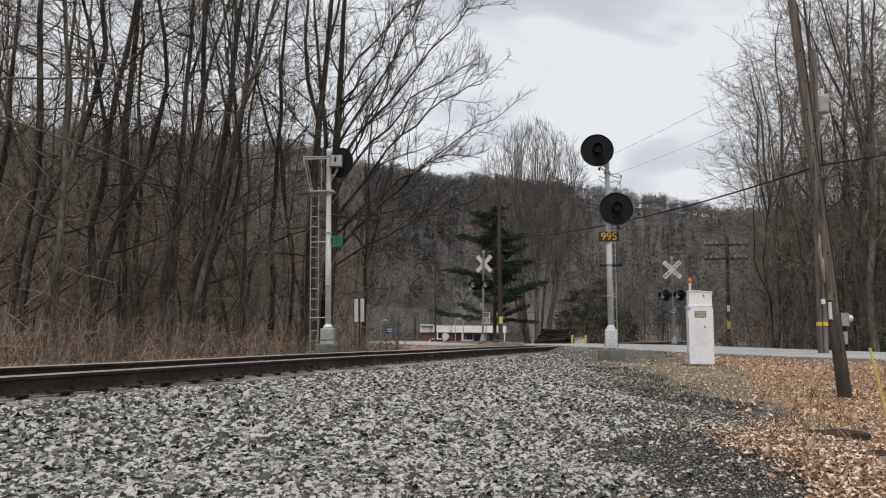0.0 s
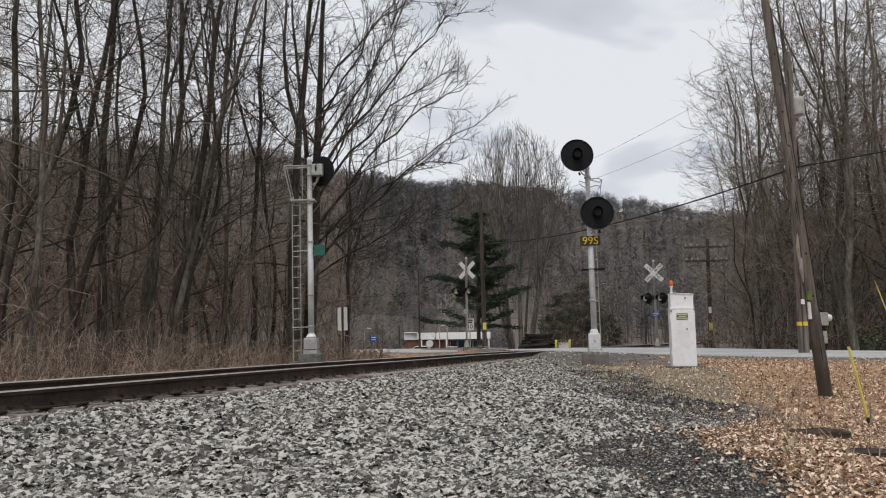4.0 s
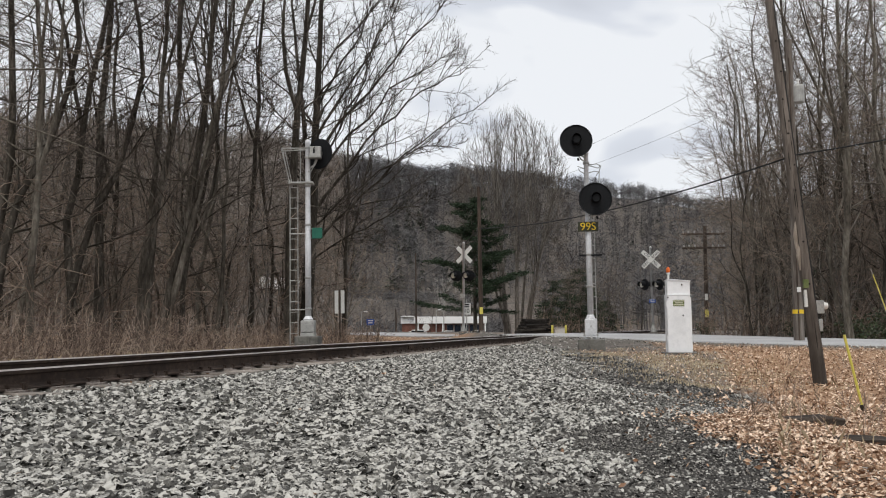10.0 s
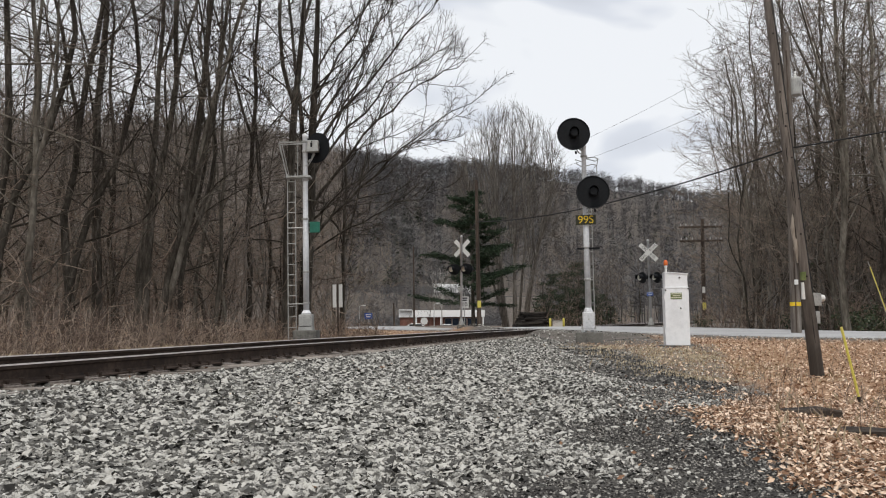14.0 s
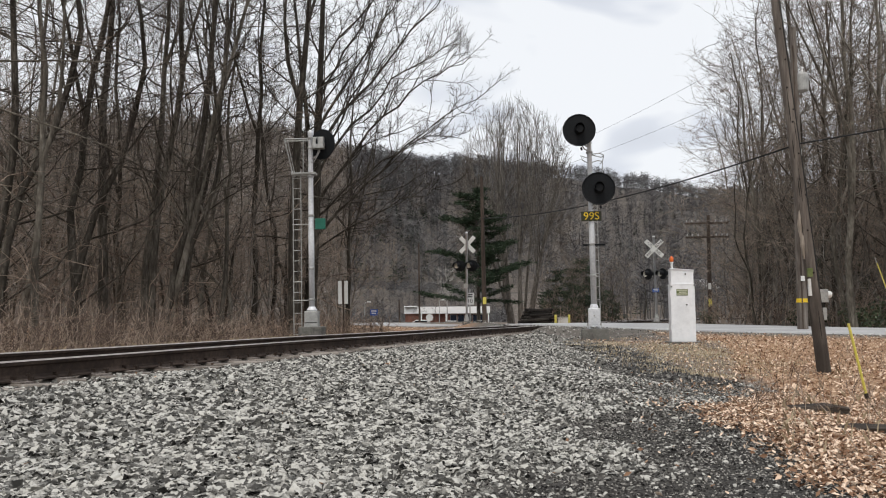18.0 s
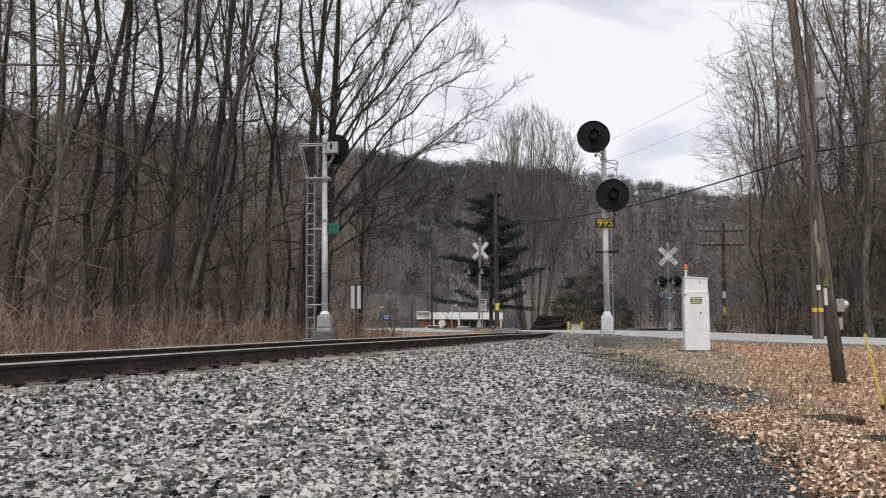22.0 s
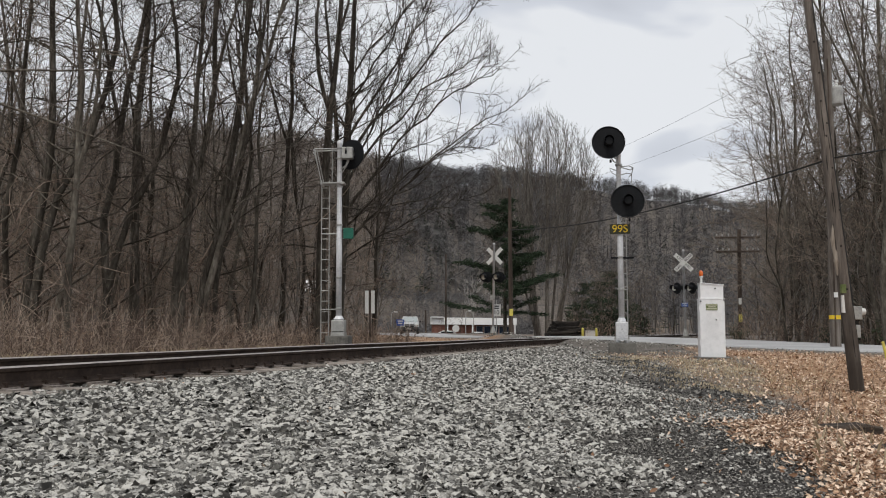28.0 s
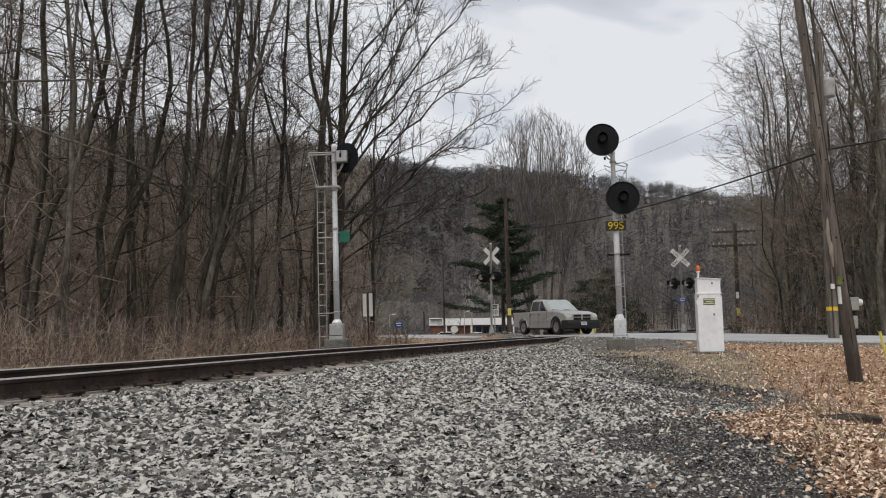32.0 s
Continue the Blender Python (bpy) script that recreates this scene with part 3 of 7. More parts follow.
def build_ground():
    az = np.radians(np.concatenate([np.arange(-180, -44, 3.0), np.arange(-44, 44, 0.4), np.arange(44, 180, 3.0)]))
    rad = 0.35 * 1.042 ** np.arange(0, 216)
    A, R = np.meshgrid(az, rad)
    X, Y = R * np.sin(A), R * np.cos(A)
    Z = ground_height(X, Y)
    na, nr = len(az), len(rad)
    v = np.stack([X.ravel(), Y.ravel(), Z.ravel()], 1)
    v = np.vstack([v, [[0, 0, float(ground_height(0.0, 0.01))]]])
    i, k = np.meshgrid(np.arange(nr - 1), np.arange(na), indexing="ij")
    k2 = (k + 1) % na
    q = np.stack([i * na + k, i * na + k2, (i + 1) * na + k2, (i + 1) * na + k], -1).reshape(-1, 4)[:, ::-1]
    hub = np.arange(0, na - 1, 2)
    fan = np.stack([np.full(len(hub), na * nr), (hub + 2) % na, hub + 1, hub], 1)
    q = np.vstack([q, fan])
    me = fast_mesh("ground", v, q, M_GROUND)
    bz, cz, lz = zones(X, Y)
    col = np.zeros((len(v), 4), np.float32)
    col[:-1, 0], col[:-1, 1], col[:-1, 2], col[:, 3] = bz.ravel(), cz.ravel(), lz.ravel(), 1
    at = me.color_attributes.new("zone", "FLOAT_COLOR", "POINT")
    at.data.foreach_set("color", col.ravel())
    me.polygons.foreach_set("use_smooth", [True] * len(me.polygons))
    tagged(new("ground", me), "valley floor of earth, gravel and dead leaves rising to wooded hills", "ground", kind="structure")


build_ground()
RNG = np.random.default_rng(7)


def spin(n, rng, flat=1.0):
    """n random turns about z, tilted up to flat radians."""
    a, b, c = rng.uniform(0, 2 * np.pi, n), rng.normal(0, flat, n), rng.normal(0, flat, n)
    ca, sa, cb, sb, cc, sc = np.cos(a), np.sin(a), np.cos(b), np.sin(b), np.cos(c), np.sin(c)
    z, o = np.zeros(n), np.ones(n)
    rz = np.stack([ca, -sa, z, sa, ca, z, z, z, o], 1).reshape(n, 3, 3)
    rx = np.stack([o, z, z, z, cb, -sb, z, sb, cb], 1).reshape(n, 3, 3)
    ry = np.stack([cc, z, sc, z, o, z, -sc, z, cc], 1).reshape(n, 3, 3)
    return rz @ rx @ ry


def strew(shape, faces, xy, size, rng, jitter=0.25, flat=0.4, lift=0.0, squash=(1, 1, 1)):
    """Copies of a small shape laid on the ground, as arrays."""
    n = len(xy)
    s = np.asarray(shape, float)[None] * np.asarray(squash) * (1 + rng.uniform(-jitter, jitter, (n, len(shape), 3)))
    s = s * np.asarray(size).reshape(-1, 1, 1)
    s = np.einsum("nij,nkj->nki", spin(n, rng, flat), s)
    z = ground_height(xy[:, 0], xy[:, 1])
    s[:, :, 0] += xy[:, :1]
    s[:, :, 1] += xy[:, 1:]
    s[:, :, 2] += (z + lift)[:, None]
    f = (np.asarray(faces)[None] + (np.arange(n) * len(shape))[:, None, None]).reshape(-1, len(faces[0]))
    return s.reshape(-1, 3), f


CHIP = [(-0.6, -0.42, -0.36), (0.6, -0.42, -0.36), (0.6, 0.42, -0.36), (-0.6, 0.42, -0.36), (-0.26, 0.05, 0.42), (0.30, -0.05, 0.36)]
CHIP_F = [(0, 1, 5), (0, 5, 4), (2, 3, 4), (2, 4, 5), (1, 2, 5), (3, 0, 4)]


def wedge(n, r0, r1, a0, a1, rng):
    a, r = np.radians(rng.uniform(a0, a1, n)), np.sqrt(rng.uniform(r0 * r0, r1 * r1, n))
    return np.stack([r * np.sin(a), r * np.cos(a)], 1)


def build_stones():
    rng = RNG
    vs, fs, base = [], [], 0

    def put(v, f):
        nonlocal base
        vs.append(v); fs.append(f + base); base += len(v)

    for n, r0, r1, lo, hi, shape, faces in ((62000, 1.9, 4.6, 0.013, 0.036, CHIP, CHIP_F), (72000, 4.6, 9.5, 0.020, 0.046, CHIP, CHIP_F), (62000, 9.5, 20, 0.024, 0.042, CHIP, CHIP_F), (36000, 20, 46, 0.032, 0.055, CHIP, CHIP_F), (3000, 1.0, 12, 0.05, 0.09, CHIP, CHIP_F)):
        a = (-38, 38) if n != 3000 else (-140, -38)
        p = wedge(n, r0, r1, *a, rng)
        bz, cz, lz = zones(p[:, 0], p[:, 1])
        off = track_offset(p[:, 0], p[:, 1])
        keep = rng.uniform(0, 1, len(p)) < np.maximum(bz * (1 - cz) ** 1.4, 0.05 * (cz > 0.2))
        keep &= road_offset(p[:, 0], p[:, 1]) > 3.7
        keep &= (np.abs(off - 0.93) > 0.27) | (rng.uniform(0, 1, len(p)) < 0.22)
        keep &= np.hypot(p[:, 0] - 3.92, p[:, 1] - 21.3) > 0.75
        keep &= (np.abs(off - 0) > 1.28) | (np.abs(np.abs(off) - GAUGE / 2) > 0.09)
        p, off = p[keep], off[keep]
        size = rng.uniform(lo, hi, len(p)) * rng.choice([0.6, 0.8, 1.0, 1.0, 1.15], len(p))
        size = size * np.interp(off, [1.5, 3, 6.5], [1.1, 1.0, 0.68]) * (1 - 0.3 * zones(p[:, 0], p[:, 1])[1])
        v, f = strew(shape, faces, p, size * 1.12, rng, 0.42, 0.55, lift=0.26 * size, squash=(1.25, 1.0, 0.66))
        put(v, f)
    me = fast_mesh("ballast_stones", np.vstack(vs), np.vstack(fs), M_STONE)
    tagged(new("ballast_stones", me), "angular grey crushed-stone ballast spread beside the track", "gravel", kind="stuff")

    p = wedge(130000, 1.9, 10, -10, 34, rng)
    bz, cz, lz = zones(p[:, 0], p[:, 1])
    p = p[rng.uniform(0, 1, len(p)) < cz * 0.9]
    p2 = wedge(26000, 10, 22, -5, 34, rng)
    bz, cz, lz = zones(p2[:, 0], p2[:, 1])
    p2 = p2[rng.uniform(0, 1, len(p2)) < cz * 0.6]
    q = np.vstack([p, p2])
    size = np.concatenate([rng.uniform(0.005, 0.009, len(p)) * (0.7 + 0.12 * np.hypot(p[:, 0], p[:, 1])), rng.uniform(0.018, 0.034, len(p2))])
    v, f = strew(CHIP, CHIP_F, q, size, rng, 0.3, 0.5, lift=0.25 * size, squash=(1.2, 1, 0.7))
    tagged(new("cinder_gravel", fast_mesh("cinder_gravel", v, f, M_CINDER)), "fine black cinders and dark gravel in a worn lane", "gravel", kind="stuff")


build_stones()


def build_leaves():
    rng = RNG
    leaf = [(-0.5, 0, 0.02), (0.0, -0.27, 0.10), (0.55, 0, 0.06), (0.05, 0.25, 0.09), (0.0, 0.0, -0.04)]
    lf = [(0, 1, 4), (1, 2, 4), (2, 3, 4), (3, 0, 4)]
    p = np.vstack([wedge(70000, 2.2, 9, 12, 42, rng), wedge(34000, 9, 27, 8, 44, rng)])
    _, cz, lz = zones(p[:, 0], p[:, 1])
    stray = (rng.uniform(0, 1, len(p)) < 0.007) & (cz > 0.3)
    p = p[(rng.uniform(0, 1, len(p)) < lz * 0.95) | stray]
    far = wedge(16000, 24, 62, -14, 1.5, rng)
    far = far[rng.uniform(0, 1, len(far)) < 0.9 * zones(far[:, 0], far[:, 1])[2]]
    p = np.vstack([p, far])
    few = wedge(60, 2.2, 12, -34, 10, rng)
    p = np.vstack([p, few])
    p = p[road_offset(p[:, 0], p[:, 1]) > 3.9]
    r = np.hypot(p[:, 0], p[:, 1])
    size = rng.uniform(0.018, 0.040, len(p)) * np.where(r > 9, 1.9, 1.0) * np.where(r > 27, 1.5, 1.0)
    v, f = strew(leaf, lf, p, size, rng, 0.25, 0.55, lift=0.012 + rng.uniform(0, 0.03, len(p)))
    tagged(new("fallen_leaves", fast_mesh("fallen_leaves", v, f, M_LEAF)), "dry tan oak leaves covering the ground beside the lane", "leaves", kind="stuff")


build_leaves()


def build_grass():
    """Dry blades: by the relay case, in the leaf drift and along the far side of the track."""
    rng = RNG
    n = 5200
    a = wedge(n, 11, 22, 7, 30, rng)
    a = a[rng.uniform(0, 1, n) < 0.03]
    b = np.stack([rng.uniform(0, 1, 6000), rng.uniform(7, 27, 6000)], 1)
    off = -3.3 - 4.5 * b[:, 0] ** 1.3
    bx, by = track_point(b[:, 1], off)
    b = np.stack([bx, by], 1)
    c = wedge(260, 4, 9, 22, 40, rng)
    _, _, lz = zones(c[:, 0], c[:, 1])
    c = c[lz > 0.5]
    tufts("dry_grass", "bleached dry grass and weed stalks in loose tufts", np.vstack([a, b, c]), M_GRASS)
    n = 7000
    clump = np.stack([rng.normal(4.7, 0.95, 220), rng.normal(15.6, 2.3, 220)], 1)
    p = clump[rng.integers(0, 220, n)] + rng.normal(0, 0.16, (n, 2))
    tufts("straw_patch", "pale yellow dead grass in thin tufts round the relay case", p[np.abs(p[:, 0] - 4.8) < 2.2], M_STRAW, 0.32)


def tufts(name, label, p, material, tall=1.0):
    rng = RNG
    p = p[road_offset(p[:, 0], p[:, 1]) > 3.8]
    p = p[np.hypot(p[:, 0] - 3.92, p[:, 1] - 21.3) > 1.1]
    r = np.hypot(p[:, 0], p[:, 1])
    h = tall * rng.uniform(0.05, 0.15, len(p)) * np.where(track_offset(p[:, 0], p[:, 1]) < 0, 1.5, 1.0)
    w = (0.0016 + 0.00014 * r) * (2.0 if material is M_STRAW else 1.0)
    t = rng.uniform(0, 2 * np.pi, len(p))
    lean = rng.uniform(0.1, 0.8, len(p))
    z = ground_height(p[:, 0], p[:, 1])
    sx, sy, lx, ly = -np.sin(t) * w, np.cos(t) * w, np.cos(t) * lean * h, np.sin(t) * lean * h
    v = np.stack([np.stack([p[:, 0] - sx, p[:, 1] - sy, z - 0.02], 1), np.stack([p[:, 0] + sx, p[:, 1] + sy, z - 0.02], 1),
                  np.stack([p[:, 0] + sx * 0.8 + lx * 0.4, p[:, 1] + sy * 0.8 + ly * 0.4, z + h * 0.65], 1), np.stack([p[:, 0] + lx, p[:, 1] + ly, z + h], 1)], 1).reshape(-1, 3)
    i = np.arange(len(p))[:, None] * 4
    f = np.concatenate([i + [0, 1, 2], i + [0, 2, 3]])
    tagged(new(name, fast_mesh(name, v, f, material)), label, "grass", kind="stuff")


build_grass()


# ---------------- road ----------------
def build_road():
    p = ROAD
    tan = np.gradient(p, axis=0)
    tan /= np.linalg.norm(tan, axis=1)[:, None]
    nrm = np.stack([-tan[:, 1], tan[:, 0]], 1)
    offs = np.array([-3.45, -3.4, -3.0, -1.5, 0, 1.5, 3.0, 3.4, 3.45])
    v = []
    for a, n in zip(p, nrm):
        for o in offs:
            x, y = a + n * o
            z = float(road_height(x, y)) - 0.012 * abs(o) / 3 - (0.09 if abs(o) > 3.42 else 0)
            v.append((x, y, z))
    k = len(offs)
    f = np.array([(i * k + j, (i + 1) * k + j, (i + 1) * k + j + 1, i * k + j + 1) for i in range(len(p) - 1) for j in range(k - 1)])
    me = fast_mesh("road", np.array(v), f, M_ROAD)
    tagged(new("road", me), "worn pale grey asphalt road curving over the level crossing", "road", kind="structure")


build_road()


# ---------------- track ----------------
def rail_section():
    return [(-0.076, -0.186), (0.076, -0.186), (0.076, -0.174), (0.022, -0.158), (0.0095, -0.135), (0.0095, -0.055), (0.034, -0.040), (0.037, -0.012), (0.030, -0.001), (0.0, 0.0), (-0.030, -0.001), (-0.037, -0.012), (-0.034, -0.040), (-0.0095, -0.055), (-0.0095, -0.135), (-0.022, -0.158), (-0.076, -0.174)]


def rail_top(y, side):
    """The rails dip slightly where joints have settled."""
    return RAIL_TOP + 0.004 * np.sin(y * 0.55 + side) + 0.05 * smooth(44, 75, y)


def build_track():
    track = thing("railway_track", "single railway track of rusty steel rails on timber ties", "railway track", kind="structure")
    ys = np.concatenate([np.arange(-14, 60, 0.8), np.arange(60, 150, 4)])
    sec = rail_section()
    for side in (1, -1):
        bag = Bag()
        top = Bag()
        v, tv = [], []
        for y in ys:
            z = float(rail_top(y, side))
            for o, h in sec:
                x, yy = track_point(y, side * GAUGE / 2 + o)
                v.append((float(x), float(yy), z + h))
            for o, h in ((-0.0382, -0.011), (-0.0312, 0.0005), (0.0312, 0.0005), (0.0382, -0.011)):
                x, yy = track_point(y, side * GAUGE / 2 + o)
                tv.append((float(x), float(yy), z + h + 0.0012))
        k = len(sec)
        bag.add(v, [(i * k + j, i * k + (j + 1) % k, (i + 1) * k + (j + 1) % k, (i + 1) * k + j) for i in range(len(ys) - 1) for j in range(k)])
        rail = part("rail", bag, M_RAIL, track, "rusty dark brown rail web and foot")
        top.add(tv, [(4 * i + j, 4 * i + j + 1, 4 * i + j + 5, 4 * i + j + 4) for i in range(len(ys) - 1) for j in range(3)])
        part("running_surface", top, M_RAILTOP, rail, "polished steel running surface")
        for jy in (18.7, 23.6, 31.5) if side == 1 else (20.4, 29.0):
            for face in (1, -1):
                jb = Bag()
                sl = float(near_rail_x(jy + 0.5) - near_rail_x(jy - 0.5))
                x, yy = track_point(jy, side * GAUGE / 2 + face * 0.024)
                m = Matrix.Translation((float(x), float(yy), RAIL_TOP - 0.095)) @ Matrix.Rotation(-math.atan(sl), 4, "Z")
                jb.box(-0.012, 0.012, -0.45, 0.45, -0.045, 0.045, m)
                for b in (-0.36, -0.22, -0.08, 0.08, 0.22, 0.36):
                    jb.box(-0.03, 0.03, b - 0.016, b + 0.016, -0.016, 0.016, m)
                part("joint_bar", jb, M_RAIL, rail, "bolted rusty joint bar")
    rng = random.Random(4)
    tie_mesh = []
    for k in range(3):
        bm = bevel_box(-1.3, 1.3, -0.115, 0.115, -0.17, 0, 0.012, 1)
        for v in bm.verts:
            v.co += Vector((rng.uniform(-0.02, 0.02), rng.uniform(-0.008, 0.008), rng.uniform(-0.006, 0.006)))
        me = bpy.data.meshes.new("tie"); bm.to_mesh(me); bm.free(); me.materials.append(M_TIE)
        tie_mesh.append(me)
    plate = Bag(); plate.box(-0.19, 0.19, -0.095, 0.095, 0, 0.016); plate.box(-0.10, -0.08, -0.095, 0.095, 0.016, 0.03); plate.box(0.08, 0.10, -0.095, 0.095, 0.016, 0.03)
    plate = plate.mesh("tie_plate", M_PLATE)
    spike = Bag(); spike.box(-0.011, 0.011, -0.009, 0.009, 0, 0.05); spike.box(-0.032, 0.014, -0.015, 0.015, 0.036, 0.056)
    spike = spike.mesh("spike", M_RAIL)
    anchor = Bag(); anchor.box(-0.095, 0.095, -0.014, 0.014, -0.03, 0.012); anchor.box(0.075, 0.10, -0.014, 0.014, 0.0, 0.035)
    anchor = anchor.mesh("rail_anchor", M_RAIL)
    y = -7.0
    while y < 75:
        step = 0.50 + rng.uniform(-0.025, 0.025)
        sl = float(near_rail_x(y + 0.5) - near_rail_x(y - 0.5))
        x, yy = track_point(y, 0)
        z = float(rail_top(y, 0)) - 0.186 - 0.016
        t = new("tie", rng.choice(tie_mesh))
        t.parent = track
        t.matrix_basis = Matrix.Translation((float(x), float(yy), z)) @ Matrix.Rotation(-math.atan(sl) + rng.uniform(-0.015, 0.015), 4, "Z") @ Matrix.Translation((rng.uniform(-0.05, 0.05), 0, 0))
        if 1.5 < y < 33:
            for side in (1, -1):
                part("tie_plate", plate, M_PLATE, t, at=pose(side * GAUGE / 2, 0, 0))
                part("spike", spike, M_RAIL, t, at=pose(side * GAUGE / 2 + 0.088, -0.05, 0.012 + rng.uniform(0, 0.012)))
                if side == 1:
                    part("spike", spike, M_RAIL, t, at=pose(side * GAUGE / 2 + 0.15, 0.06, 0.010 + rng.uniform(0, 0.02)))
                    if rng.random() < 0.6:
                        part("rail_anchor", anchor, M_RAIL, t, at=pose(side * GAUGE / 2, 0.15, 0.014))
        y += step


build_track()


# ---------------- signals ----------------
def target_disc(parent, x, z, yaw, size=0.455, y=-0.30, front=True):
    """A searchlight head: round background, hooded lens and case behind it."""
    head = part("signal_head", lathe([(0.12, -0.02), (0.12, 0.20), (0.10, 0.23), (0.02, 0.23)], 20, "Y"), M_GALV if not front else M_BLACK, parent, "searchlight signal head", at=pose(x, y, z, 0, 0, yaw), smooth=False)
    disc = lathe([(0.02, -0.004), (size - 0.03, -0.004), (size - 0.02, 0.018), (size - 0.004, 0.022), (size, 0.012), (size - 0.004, -0.012), (size - 0.022, -0.012), (0.02, -0.012)], 44, "Y")
    part("background_disc", disc, M_BLACK, head, "large round black background disc")
    hood = Bag()
    a = np.radians(np.linspace(-20, 200, 18))
    ring = []
    for yy, k in ((0.0, 1.0), (-0.30, 1.02)):
        for rr in (0.130, 0.124):
            ring.append([(rr * k * math.cos(t), yy if rr > 0.126 else yy, rr * k * math.sin(t) * 1.15) for t in a])
    n = len(a)
    vs = [p for r in ring for p in r]
    fs = []
    for i in range(n - 1):
        fs += [(i, i + 1, 2 * n + i + 1, 2 * n + i), (n + i + 1, n + i, 3 * n + i, 3 * n + i + 1), (2 * n + i, 2 * n + i + 1, 3 * n + i + 1, 3 * n + i)]
    hood.add(vs, fs)
    part("hood", hood, M_BLACK, head, "long black sun hood")
    part("lens", lathe([(0.105, -0.02), (0.09, 0.03), (0.05, 0.045), (0.01, 0.05)], 20, "Y"), M_LENS, head, "dark glass lens")
    return head


def ladder(parent, x, y, z0, z1, width, ax, gap=0.305, mat_=None, tilt=0.0):
    """ax: direction in which the rungs run, in degrees."""
    mat_ = mat_ or M_GALV
    c, s = math.cos(radians(ax)), math.sin(radians(ax))
    lr = None
    for k in (-1, 1):
        lad = Bag()
        lad.tube([(x + k * c * width / 2, y + k * s * width / 2, z0), (x + k * c * width / 2, y + k * s * width / 2, z1)], 0.016, 6, True)
        lr = part("ladder_rail", lad, mat_, parent)
    z = z0 + 0.2
    while z < z1:
        b = Bag()
        b.tube([(x - c * width / 2, y - s * width / 2, z), (x + c * width / 2, y + s * width / 2, z)], 0.011, 6)
        part("rung", b, mat_, lr)
        z += gap


def bars(parent, x0, z0, rows, size, gap, y, material, label="unreadable lettering"):
    """Plain bars for writing that cannot be read: rows of (start, length)."""
    for i, row in enumerate(rows):
        for a, l in row:
            b = Bag(); b.box(x0 + a, x0 + a + l, y - 0.002, y, z0 - i * gap - size, z0 - i * gap)
            part("lettering_bar", b, material, parent, label)


